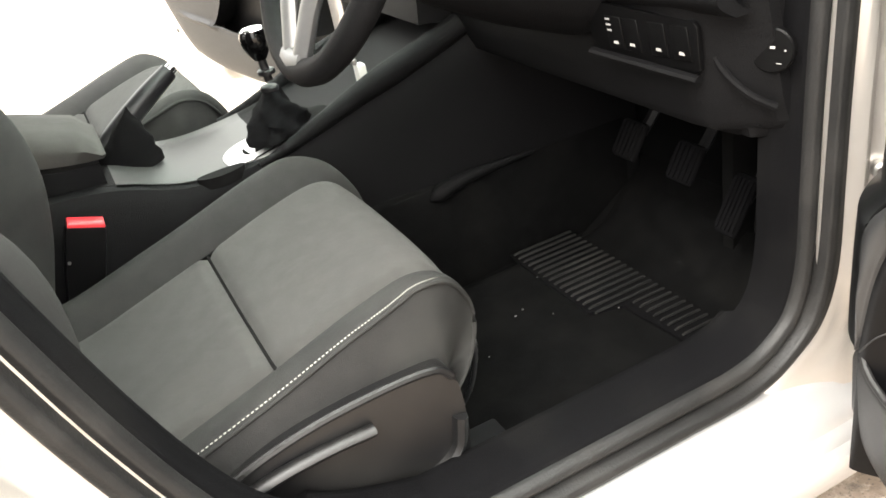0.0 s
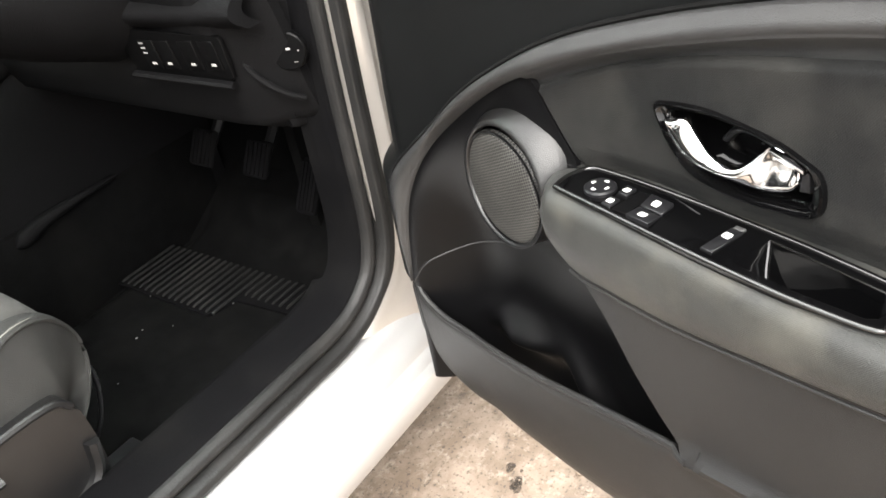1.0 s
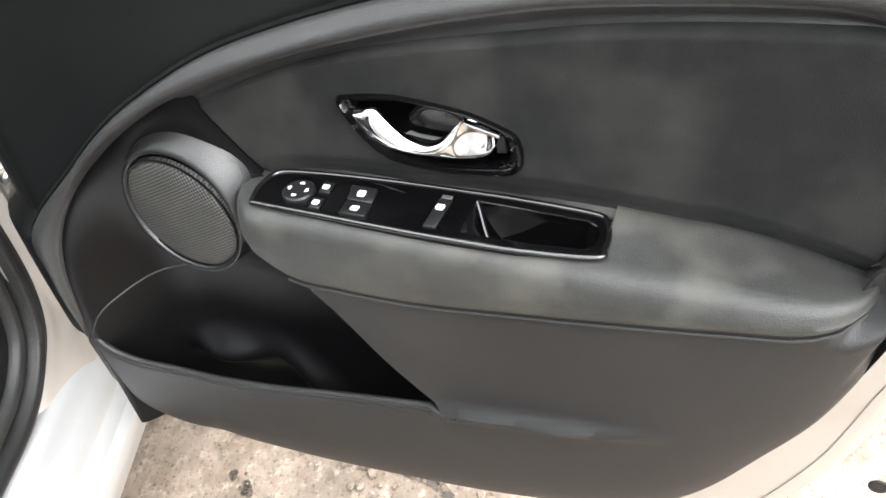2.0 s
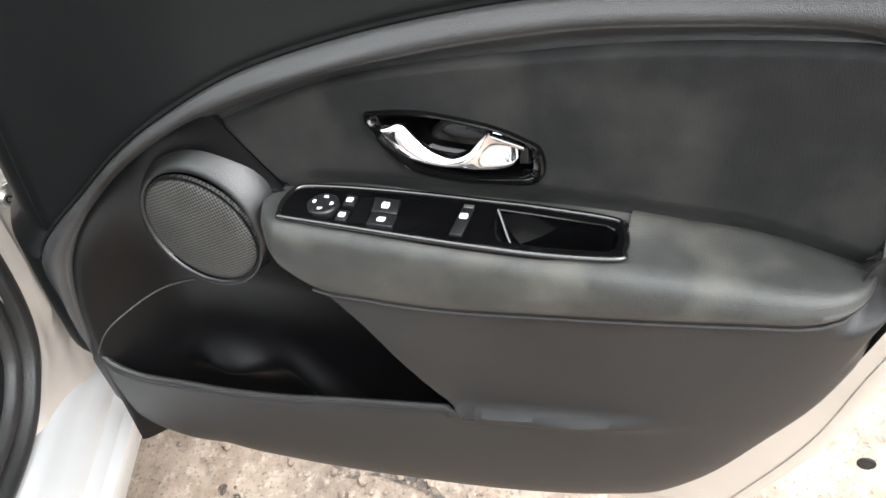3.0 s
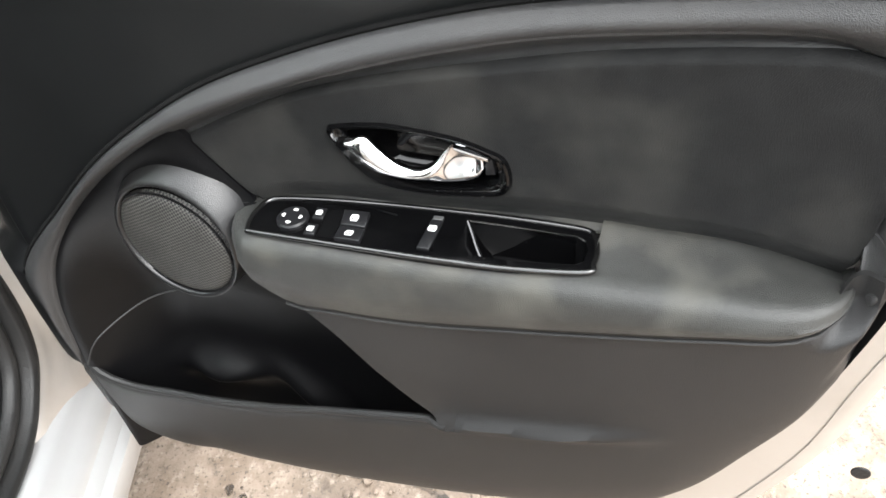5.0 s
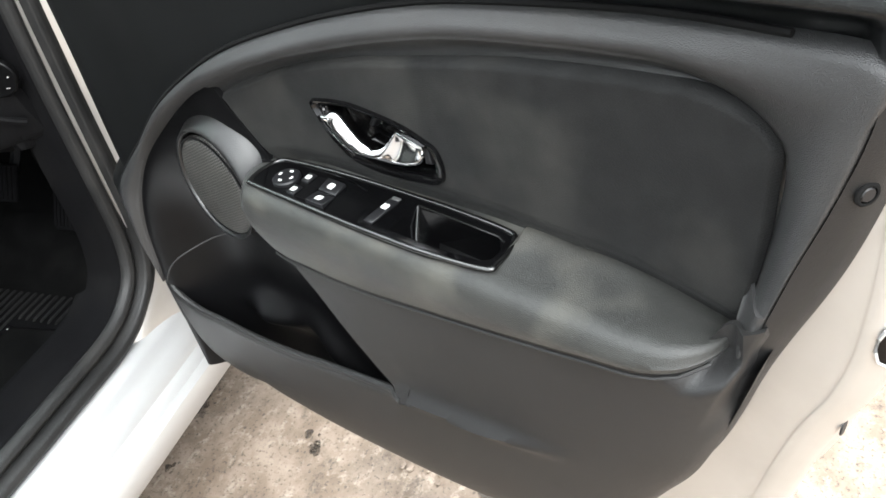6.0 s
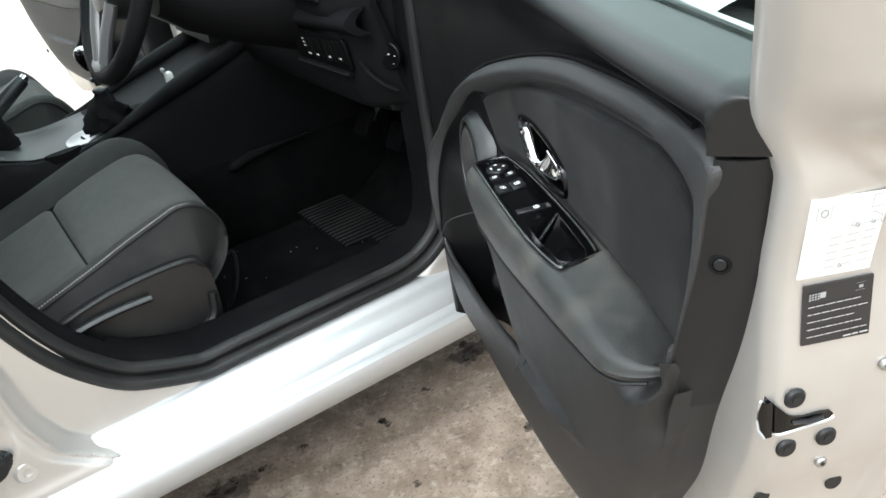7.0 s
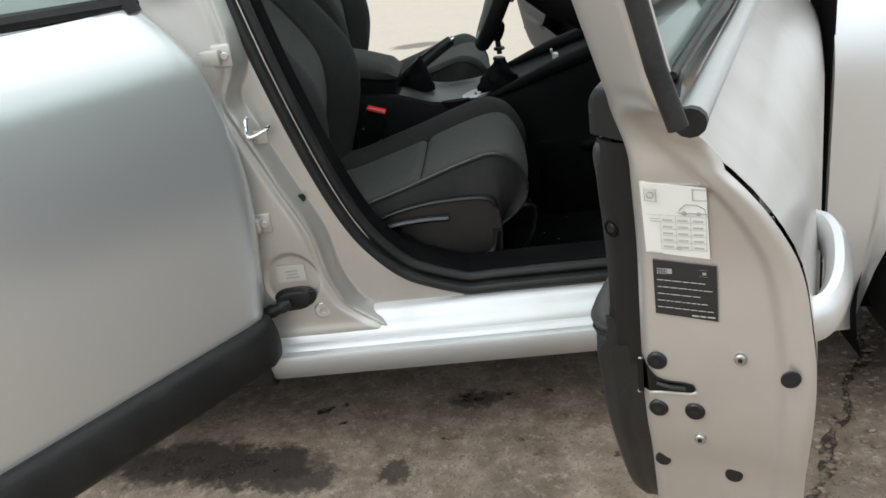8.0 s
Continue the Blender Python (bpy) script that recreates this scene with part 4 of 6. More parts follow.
    for a in range(4):
        c, s_ = math.cos(math.pi / 2 * a), math.sin(math.pi / 2 * a)
        bm = bmesh.new()
        bm.faces.new([bm.verts.new(T(0.306 + c * x - s_ * y, 0.0148 + s_ * x + c * y, 0.0053)) for x, y in ((0.0086, 0), (0.0076, 0.0018), (0.0058, 0.0020), (0.0058, -0.0020), (0.0076, -0.0018))])
        part("arrow", bm, WHITE, knob)

    def key(a, b, la, lb, icon=True, tall=0.003, tilt=0.0, mark=0.0, size=1.0, skew=0.0):
        o = [(a - la - skew, b - lb), (a + la - skew, b - lb), (a + la + skew, b + lb), (a - la + skew, b + lb)]

        def K3(x, y, h):
            return T(x, y, h + tilt * (y - b))
        k = part("switch", prism(o, K3, 0.0, 0.0015 + tall, 0.0008), SATIN, plate, "black rocker switch with a white symbol")
        if icon:
            z = 0.0015 + tall + 0.0003
            m = b + mark

            def patch(pts, lo, hi):
                return prism([(a + size * x, m + size * y) for x, y in pts], K3, lo, hi)
            part("symbol", patch([(-0.0027, -0.0026), (0.0023, -0.0028), (0.0032, 0.0), (0.0026, 0.0032), (-0.0024, 0.0032), (-0.0033, 0.0004)], z - 0.0004, z), WHITE, k)
            for x0 in (-0.0017, 0.0005):
                part("symbol_line", patch([(x0, 0.0008), (x0 + 0.0013, 0.0008), (x0 + 0.0013, 0.0022), (x0, 0.0022)], z, z + 0.0002), SATIN, k)
            part("symbol_line", patch([(-0.0016, -0.0016), (0.0017, -0.0016), (0.0017, -0.0008), (-0.0016, -0.0008)], z, z + 0.0002), SATIN, k)
        return k
    key(0.3238, 0.0055, 0.0043, 0.0058, tall=0.0018, size=0.85, skew=0.0006)
    key(0.3246, 0.0232, 0.0043, 0.0056, tall=0.0018, size=0.85, skew=0.0006)
    key(0.3532, 0.0072, 0.0100, 0.0072, tall=0.0025, tilt=-0.12, skew=0.0010)
    key(0.3556, 0.0232, 0.0100, 0.0076, tall=0.0025, tilt=0.16, skew=0.0010)
    lock = key(0.4130, 0.0125, 0.0046, 0.0150, tall=0.0016, mark=-0.0056, skew=-0.0004)
    part("lamp", prism([(0.4095, -0.0065), (0.4170, -0.0068), (0.4170, -0.0030), (0.4095, -0.0028)], T, 0.0, 0.0030, 0.0005), LAMPGREY, lock, "grey indicator of the lock switch")
    part("panel_line", tube([T(0.304, -0.0055, 0.0016), T(0.335, -0.0078, 0.0022), T(0.36, -0.0075, 0.0024), T(0.382, -0.0040, 0.0014)], 0.0009, 6), GLOSS, plate)
    # flat black plate: shade of the hollow between the keys, put into colour
    part("hollow_shade", prism([(0.3300, 0.0), (0.3410, -0.002), (0.3440, 0.028), (0.3310, 0.029)], T, 0.0, 0.0018), CUP, plate)

    # inside release handle
    loop3 = [(q.x, q.y) for q in spline([(a, b, 0) for a, b in HANDLE_RIM], 64, True)]
    cx, cy = 0.408, 0.674
    rings = []
    for g, w in ((1.03, -0.018), (1.025, -0.0075), (1.005, -0.0045), (0.975, -0.0042), (0.955, -0.0068), (0.93, -0.0080), (0.885, -0.0075), (0.865, -0.0085), (0.85, -0.016), (0.82, -0.026), (0.6, -0.031), (0.3, -0.032), (0.02, -0.032)):
        rings.append([P(cx + (a - cx) * g, cy + (b - cy) * (g if g > 0.9 else g * 0.97), w) for a, b in loop3])
    bez = part("handle_bezel", loft(rings, caps=False), GLOSS, door, "gloss black lens-shaped handle surround", smooth=50)
    arc = spline([(0.386, 0.674, -0.026), (0.396, 0.6845, -0.0235), (0.409, 0.6875, -0.0225), (0.424, 0.682, -0.0245)], 16)
    part("finger_dish", tube([P(*q) for q in arc], 0.0045, 10, 0.6), SATIN, bez, "moulded ridge behind the lever")
    up_line = spline([(0.354, 0.687, 0), (0.360, 0.6895, 0), (0.366, 0.6912, 0), (0.3714, 0.6895, 0), (0.3796, 0.6803, 0), (0.3897, 0.6719, 0), (0.4037, 0.6692, 0), (0.4168, 0.6746, 0), (0.4250, 0.6832, 0), (0.4327, 0.6899, 0), (0.4430, 0.6865, 0), (0.4500, 0.681, 0)], 56)
    low_line = spline([(0.3535, 0.685, 0), (0.3554, 0.679, 0), (0.3584, 0.674, 0), (0.3620, 0.6690, 0), (0.3672, 0.6650, 0), (0.3780, 0.6618, 0), (0.3950, 0.6600, 0), (0.4125, 0.6591, 0), (0.4250, 0.6596, 0), (0.4371, 0.6613, 0), (0.4465, 0.6650, 0), (0.4508, 0.6708, 0)], 56)

    def lever_fn(s, t):
        i = min(55, int(round(s * 55)))
        a, b = up_line[i], low_line[i]
        q = a.lerp(b, t)
        lift = 0.0125 * math.sin(math.pi * min(1.0, 0.16 + 0.78 * s)) ** 0.5
        dish = 0.007 * step(s, 0.62, 0.80) * math.sin(math.pi * min(1.0, 0.1 + t)) * (1 - 0.5 * step(s, 0.9, 1.0))
        return P(q.x, q.y, -0.0105 + lift * (0.30 + 0.70 * math.sin(math.pi * (0.05 + 0.90 * t)) ** 0.6) - dish)
    part("release_lever", sheet(lever_fn, 55, 18, 0.003, -DN), CHROME, bez, "chrome inner release lever", smooth=80)
    part("lever_tab", prism([(0.4322, 0.6902), (0.4560, 0.6835), (0.4562, 0.6805), (0.4430, 0.6840), (0.4340, 0.6870)], lambda a, b, h: P(a, b, h), -0.010, -0.0030, 0.001), CHROME, bez)
    part("latch_button", prism([(0.4515, 0.6660), (0.4585, 0.6670), (0.4575, 0.6800), (0.4525, 0.6800)], lambda a, b, h: P(a, b, h), -0.014, -0.0075, 0.001), SATIN, bez)

    # loudspeaker: a round barrel under a brow, the grille sunk into it
    def sp_w(u, v):
        return 0.022 + 0.05 * (u - 0.1925) - 0.08 * (v - 0.588)

    def round_loop(g, back, n=56, cu=0.1925, cv=0.588, r=0.0555):
        res = []
        for k in range(n):
            a = 2 * math.pi * k / n
            h = 1 + (g - 1) * (0.45 + 0.55 * math.cos(a - radians(65))) if g > 1.03 else g
            u, v = cu + r * h * math.cos(a), cv + r * h * math.sin(a)
            res.append(P(u, v, sp_w(u, v) + back))
        return res
    barrel = [round_loop(1.34, -0.036), round_loop(1.30, -0.020), round_loop(1.20, -0.0115), round_loop(1.12, -0.0055), round_loop(1.06, -0.0015), round_loop(1.02, 0.0003), round_loop(0.985, 0.0006), round_loop(0.955, -0.001), round_loop(0.945, -0.008)]
    sp = part("speaker_ring", loft(barrel, caps=False), PLASTIC, door, "black speaker barrel with raised brow", smooth=60)
    gc, ga = (0.1895, 0.5835), radians(-25)
    e1 = Vector((math.cos(ga), math.sin(ga)))
    e2 = Vector((-e1.y, e1.x))
    grille = []
    for g, h in ((1.03, -0.006), (1.0, -0.003), (0.94, -0.0008), (0.8, 0.0008), (0.6, 0.0022), (0.4, 0.003), (0.2, 0.0034), (0.01, 0.0036)):
        lp = []
        for k in range(48):
            a = 2 * math.pi * k / 48
            q = e1 * (0.0530 * g * math.cos(a)) + e2 * (0.0475 * g * math.sin(a))
            u, v = gc[0] + q.x, gc[1] + q.y
            lp.append(P(u, v, sp_w(u, v) + h - 0.001))
        grille.append(lp)
    part("speaker_grille", loft(grille, caps=False), GRILLE, sp, "fine dusty black mesh speaker grille")
    lipline = []
    for k in range(48):
        a = 2 * math.pi * k / 48
        q = e1 * (0.0535 * math.cos(a)) + e2 * (0.0480 * math.sin(a))
        u, v = gc[0] + q.x, gc[1] + q.y
        lipline.append(P(u, v, sp_w(u, v) - 0.0025))
    part("grille_edge", tube(lipline, 0.0012, 6, closed=True), POCKET, sp)


def mesh_material():
    m = bpy.data.materials.new("speaker_mesh")
    m.use_nodes = True
    t = m.node_tree
    b = t.nodes["Principled BSDF"]
    b.inputs["Roughness"].default_value = 0.55
    co = t.nodes.new("ShaderNodeTexCoord")
    flat = t.nodes.new("ShaderNodeCombineXYZ")
    for axis, k in (((DD.x, DD.y, 0.5), 0), ((-0.5 * DD.x, -0.5 * DD.y, 1.0), 1)):
        d = t.nodes.new("ShaderNodeVectorMath")
        d.operation = "DOT_PRODUCT"
        d.inputs[1].default_value = axis
        t.links.new(co.outputs["Object"], d.inputs[0])
        t.links.new(d.outputs["Value"], flat.inputs[k])
    v = t.nodes.new("ShaderNodeTexVoronoi")
    v.voronoi_dimensions = "2D"
    v.inputs["Scale"].default_value = 330
    v.inputs["Randomness"].default_value = 0.08
    t.links.new(flat.outputs[0], v.inputs["Vector"])
    n = t.nodes.new("ShaderNodeTexNoise")
    n.inputs["Scale"].default_value = 25
    t.links.new(co.outputs["Object"], n.inputs["Vector"])
    r = t.nodes.new("ShaderNodeValToRGB")
    r.color_ramp.elements[0].position, r.color_ramp.elements[1].position = 0.32, 0.48
    r.color_ramp.elements[0].color, r.color_ramp.elements[1].color = (0.003, 0.003, 0.003, 1), (0.10, 0.096, 0.088, 1)
    t.links.new(v.outputs["Distance"], r.inputs[0])
    x = t.nodes.new("ShaderNodeMix")
    x.data_type = "RGBA"
    x.blend_type = "MULTIPLY"
    x.inputs[0].default_value = 0.7
    t.links.new(r.outputs[0], x.inputs[6])
    t.links.new(n.outputs["Fac"], x.inputs[7])
    t.links.new(x.outputs[2], b.inputs["Base Color"])
    bp = t.nodes.new("ShaderNodeBump")
    bp.inputs["Strength"].default_value, bp.inputs["Distance"].default_value = 0.6, 0.001
    t.links.new(v.outputs["Distance"], bp.inputs["Height"])
    t.links.new(bp.outputs[0], b.inputs["Normal"])
    return m


GRILLE = mesh_material()
front_door = thing("front_door", "open silver front car door with black trim panel", "car door")
door_metal(front_door)
door_edge(front_door)
door_trim(front_door)


# ---- car body: x forward, y to the car's left (inwards), z up; its middle plane is YC ----
YC = 0.86
car = thing("car_body", "silver car body with open doorway, sill and pillars", "car")
seal_back = curve1([(0.285, 0.50), (0.299, 0.405), (0.329, 0.306), (0.376, 0.24), (0.448, 0.191), (0.548, 0.149), (0.662, 0.113), (0.798, 0.076), (0.90, 0.05), (1.2, -0.02)])
seal_front = curve1([(0.30, 0.75), (0.315, 0.79), (0.361, 0.836), (0.412, 0.847), (0.50, 0.848), (0.588, 0.848), (0.69, 0.853), (0.80, 0.862), (1.0, 0.86)])


def sill_section(x):
    return [(0.30, 0.20), (0.10, 0.185), (0.086, 0.187), (0.075, 0.198), (0.069, 0.215), (0.067, 0.232), (0.070, 0.239), (0.076, 0.2415), (0.082, 0.2425), (0.0855, 0.247), (0.091, 0.2495), (0.096, 0.252), (0.098, 0.2565),
            (0.103, 0.2635), (0.113, 0.271), (0.121, 0.2765), (0.1245, 0.284), (0.131, 0.2885), (0.142, 0.293), (0.155, 0.295), (0.17, 0.29), (0.30, 0.26)]


part("sill", loft([[(x, y, z) for y, z in sill_section(x)] for x in [-0.02 + 0.98 * k / 40 for k in range(41)]]), PAINT_SILL, car, "silver painted door sill with pressed ribs", smooth=35)
part("sill_rear_run", loft([[(x, y, z) for y, z in sill_section(x)] for x in (-1.0, -0.5, -0.03)]), PAINT_SILL, car)
part("sill_end_cap", loft([[(x, 0.30, 0.19), (x, 0.08, 0.178), (x, 0.058 - o, 0.20), (x, 0.060 - o, 0.245), (x, 0.30, 0.25)] for x, o in ((-0.04, 0.012), (-0.005, 0.008), (0.018, 0.0))]), RUBBER, car, "black plastic sill end piece")


fold_x = curve1([(0.25, 0.27), (0.28, 0.222), (0.305, 0.188), (0.35, 0.162), (0.46, 0.138), (0.54, 0.104), (0.60, 0.080), (0.65, 0.060), (0.70, 0.044), (0.75, 0.066), (0.80, 0.068), (0.86, 0.058), (1.3, -0.06)])


def pillar_b(s, t):
    z = 0.255 + 1.0 * s ** 1.15
    xs = seal_back(max(0.302, z)) + 0.012
    x = xs - (xs + 0.09) * t
    f = step(fold_x(z) + 0.009 - x, 0.0, 0.022)
    y = 0.154 - 0.008 * step(xs - x, 0.0, 0.03) - 0.040 * f + 0.006 * math.exp(-((fold_x(z) - 0.018 - x) / 0.008) ** 2)
    y -= 0.004 * math.exp(-((z - 0.266) / 0.012) ** 2)
    ring = math.hypot((x - 0.080) / 0.048, (z - 0.372) / 0.052)
    y += 0.004 * (1 - step(ring, 0.92, 1.04))
    return (x, y + 0.10 * max(0, z - 0.75) ** 1.2, z)


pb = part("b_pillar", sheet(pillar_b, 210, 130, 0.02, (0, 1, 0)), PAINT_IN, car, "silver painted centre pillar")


def pillar_a(s, t):
    z = 0.262 + 0.9 * s
    xa = seal_front(max(0.30, z)) - 0.012
    x = xa + (0.935 - xa) * t
    low = 1 - step(z, 0.262, 0.37)
    y = 0.152 - 0.012 * step(x - xa, 0.0, 0.03) - 0.080 * step(x, 0.875, 0.935) - 0.024 * low * step(x - xa, 0.02, 0.14)
    y -= 0.010 * math.exp(-((x - 0.872) / 0.008) ** 2) * (1 - low)
    return (x, y + 0.10 * max(0, z - 0.80) ** 1.2, z)


part("a_pillar", sheet(pillar_a, 40, 26, 0.02, (0, 1, 0)), PAINT_IN, car, "pale painted hinge pillar")

# rubber door seal round the opening
loop = [(seal_back(z), 0.150 + 0.10 * max(0, z - 0.75) ** 1.2, z) for z in (1.2, 1.1, 1.0, 0.9, 0.8, 0.72, 0.64, 0.56, 0.48, 0.42, 0.37, 0.34, 0.32, 0.308, 0.302)]
loop += [(x, 0.150, 0.303) for x in (0.44, 0.5, 0.58, 0.66, 0.72)]
loop += [(0.762, 0.150, 0.310), (0.795, 0.150, 0.326), (0.822, 0.150, 0.350), (0.838, 0.150, 0.385), (0.846, 0.150, 0.43), (0.848, 0.150, 0.50), (0.850, 0.150, 0.60), (0.854, 0.150, 0.70), (0.860, 0.151, 0.80), (0.862, 0.165, 0.95), (0.86, 0.19, 1.1)]


def around(profile, n=120):
    """A strip run round the door opening: profile pairs of (inwards, depth)."""
    q = spline(loop, n)

    def fn(s, t):
        i = min(n - 1, int(round(s * (n - 1))))
        p = q[i]
        d = (q[min(n - 1, i + 1)] - q[max(0, i - 1)])
        inw = Vector((-d.z, 0, d.x)).normalized()
        if inw.dot(Vector((0.5 - p.x, 0, 0.72 - p.z))) < 0:
            inw = -inw
        k = t * (len(profile) - 1)
        j = min(len(profile) - 2, int(k))
        a = Vector(profile[j]).lerp(Vector(profile[j + 1]), k - j)
        deep = a.y
        if deep > 0.04 and p.x < 0.35 and p.z > 0.36:
            deep = 0.04 + (deep - 0.04) * 0.25
        elif deep > 0.04 and p.x > 0.80:
            deep = 0.04 + (deep - 0.04) * 0.6
        side = a.x * (1 + 0.8 * step(p.x, 0.80, 0.84)) if a.x < 0 else a.x
        return (p.x + inw.x * side, p.y + deep, p.z + inw.z * side)
    return fn


lips = [(-0.012, 0.010), (-0.011, -0.001), (-0.007, -0.008), (0.0, -0.011), (0.006, -0.008), (0.0085, 0.0), (0.010, 0.006), (0.013, 0.003), (0.018, 0.0), (0.024, 0.003), (0.0275, 0.010), (0.028, 0.018)]
part("door_seal", sheet(around(lips), 119, 33), RUBBER, car, "black ribbed rubber door seal", smooth=60)
inner_trim = [(0.026, 0.012), (0.030, 0.016), (0.033, 0.024), (0.036, 0.045), (0.036, 0.075), (0.020, 0.085), (-0.06, 0.088)]
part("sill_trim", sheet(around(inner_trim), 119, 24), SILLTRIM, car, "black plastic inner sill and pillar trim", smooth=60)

# B pillar fittings
part("pillar_plug", disc((0.118, 0.1375, 0.514), (0.35, -1, 0), 0.0075, 0.003, 20, 0.001), RUBBER, pb, "black rubber plug")
stp = [(0.060, 0.118, 0.668), (0.0595, 0.108, 0.664), (0.060, 0.100, 0.652), (0.061, 0.098, 0.642), (0.068, 0.098, 0.6405), (0.080, 0.099, 0.644), (0.092, 0.102, 0.649), (0.093, 0.118, 0.650)]
st = part("striker", tube(spline(stp, 24), 0.0036, 8), CHROME, pb, "bright steel latch striker")
part("striker_plate", box(0.064, 0.090, 0.114, 0.119, 0.622, 0.646, 0.003), PAINT_IN, st)
for z, y in ((0.486, 0.112), (0.775, 0.105)):
    h = part("rear_hinge", merge(box(0.034, 0.066, y - 0.010, y + 0.004, z - 0.018, z + 0.018, 0.003), box(0.02, 0.05, y - 0.024, y - 0.008, z - 0.012, z + 0.012, 0.003)), PAINT_IN, pb, "painted rear door hinge")
    part("bolt", disc((0.055, y - 0.010, z), (0.2, -1, 0), 0.0065, 0.005, 8, 0.001), PAINT_IN, h)
check = part("check_arm", loft([[(0.888 + 0.05 * k, 0.122 - 0.035 * k + a, 0.524 + 0.004 * k + b * (1 - 0.3 * k)) for a, b in ((-0.0015, -0.010), (0.0015, -0.010), (0.0015, 0.010), (-0.0015, 0.010))] for k in (0, 0.25, 0.5, 0.75, 1.0)]), METAL, car, "steel door check arm")
part("check_pin", disc((0.888, 0.128, 0.520), (-0.55, -0.8, 0.1), 0.0095, 0.012, 20, 0.003), METAL, check, "rivet head of the door check")
part("check_pin_eye", disc((0.8815, 0.1183, 0.5212), (-0.55, -0.8, 0.1), 0.004, 0.0008, 12, 0, 0.0025), LINER, check)
part("lower_hinge", merge(tube([(0.92, 0.088, 0.40), (0.895, 0.106, 0.40)], 0.006, 8), tube([(0.895, 0.106, 0.39), (0.895, 0.106, 0.41)], 0.0065, 10)), METAL, car, "steel lower hinge")
boot_c = Vector((0.078, 0.110, 0.338))
rings = []
for k, (h, g) in enumerate(((0.0, 1.12), (0.003, 1.12), (0.005, 1.0), (0.008, 0.94), (0.010, 0.99), (0.013, 0.90), (0.016, 0.92), (0.018, 0.80))):
    rings.append([boot_c + Vector((0.034 * g * math.copysign(abs(math.cos(a)) ** 0.7, math.cos(a)), -h, 0.019 * g * math.copysign(abs(math.sin(a)) ** 0.8, math.sin(a)) + 0.08 * 0.034 * g * math.cos(a))) for a in [2 * math.pi * i / 28 for i in range(28)]])
wire = part("cable_boot", loft(rings), RUBBER, pb, "black rubber cable boot")
part("cable_sleeve", tube(spline([(0.070, 0.096, 0.336), (0.050, 0.088, 0.330), (0.025, 0.090, 0.322), (0.0, 0.10, 0.315)], 14), lambda s: 0.011 + 0.0012 * math.sin(60 * s), 10), RUBBER, wire)
part("boot_clip", disc((0.112, 0.105, 0.346), (0.2, -1, 0), 0.006, 0.004, 14, 0.001), RUBBER, wire)
STICKER = material("faded_sticker", (0.50, 0.475, 0.435), 0.5, 0, 0.05, 60)
lab = part("pillar_label", prism([(0.053, 0.370), (0.105, 0.372), (0.105, 0.402), (0.055, 0.404)], lambda a, b, h: (a, 0.1085 - h, b), 0.0, 0.0012), STICKER, pb, "small pale sticker")
for k, (a, b) in enumerate(((0.070, 0.092), (0.072, 0.090), (0.070, 0.094))):
    part("print", prism([(a, 0.390 - 0.006 * k), (b, 0.3905 - 0.006 * k), (b, 0.392 - 0.006 * k), (a, 0.3915 - 0.006 * k)], lambda p, q, h: (p, 0.107 - h, q), 0.0, 0.0006), GREYPRINT, lab)
part("pressed_boss", disc((0.123, 0.110, 0.310), (0.2, -1, 0.1), 0.017, 0.006, 24, 0.004, 0.006), PAINT_IN, pb)


# outer panels
def fender(s, t):
    x = 0.957 + 0.85 * s
    cx, cz, r = 1.37, 0.265, 0.345
    lowz = 0.20
    if abs(x - cx) < r:
        lowz = max(0.20, cz + math.sqrt(r * r - (x - cx) ** 2))
    z = lowz + (0.90 - 0.06 * s - lowz) * t
    y = 0.012 + 0.10 * step(z, 0.62, 0.92) ** 1.5 + 0.06 * s * s - 0.02 * math.exp(-((z - lowz) / 0.03)) * (abs(x - cx) < r)
    y += 0.05 * (1 - step(z, 0.18, 0.42))
    return (x, y, z)


part("front_wing", sheet(fender, 90, 30, 0.012, (0, 1, 0)), PAINT, car, "silver front wing with wheel arch")
part("wing_gap", box(0.905, 0.957, 0.075, 0.10, 0.20, 1.0), LINER, car, "dark gap behind the hinge")
part("wing_edge", box(0.9555, 0.9585, 0.022, 0.10, 0.22, 0.86), LINER, car)


def liner(s, t):
    a = math.pi * (s * 1.2 - 0.1)
    return (1.37 - 0.352 * math.cos(a), 0.03 + 0.40 * t, 0.265 + 0.352 * math.sin(a))


part("arch_liner", sheet(liner, 30, 4), LINER, car, "black wheel arch liner")
part("arch_back", box(0.98, 1.78, 0.42, 0.44, 0.10, 0.70), LINER, car)
wheel = thing("front_wheel", "black tyred front wheel in the wheel arch", "wheel")


def tyre(r0, r1, y0, y1, n=48):
    prof = [(r0, y0 + 0.01), (r1 - 0.03, y0), (r1 - 0.008, y0 + 0.012), (r1, y0 + 0.03), (r1, y1 - 0.03), (r1 - 0.01, y1 - 0.01), (r0, y1)]
    loops = [[(1.37 + a * math.cos(2 * math.pi * k / n), b, 0.29 + a * math.sin(2 * math.pi * k / n)) for a, b in prof] for k in range(n)]
    loops.append(loops[0])
    return loft(loops, closed=False, caps=False)


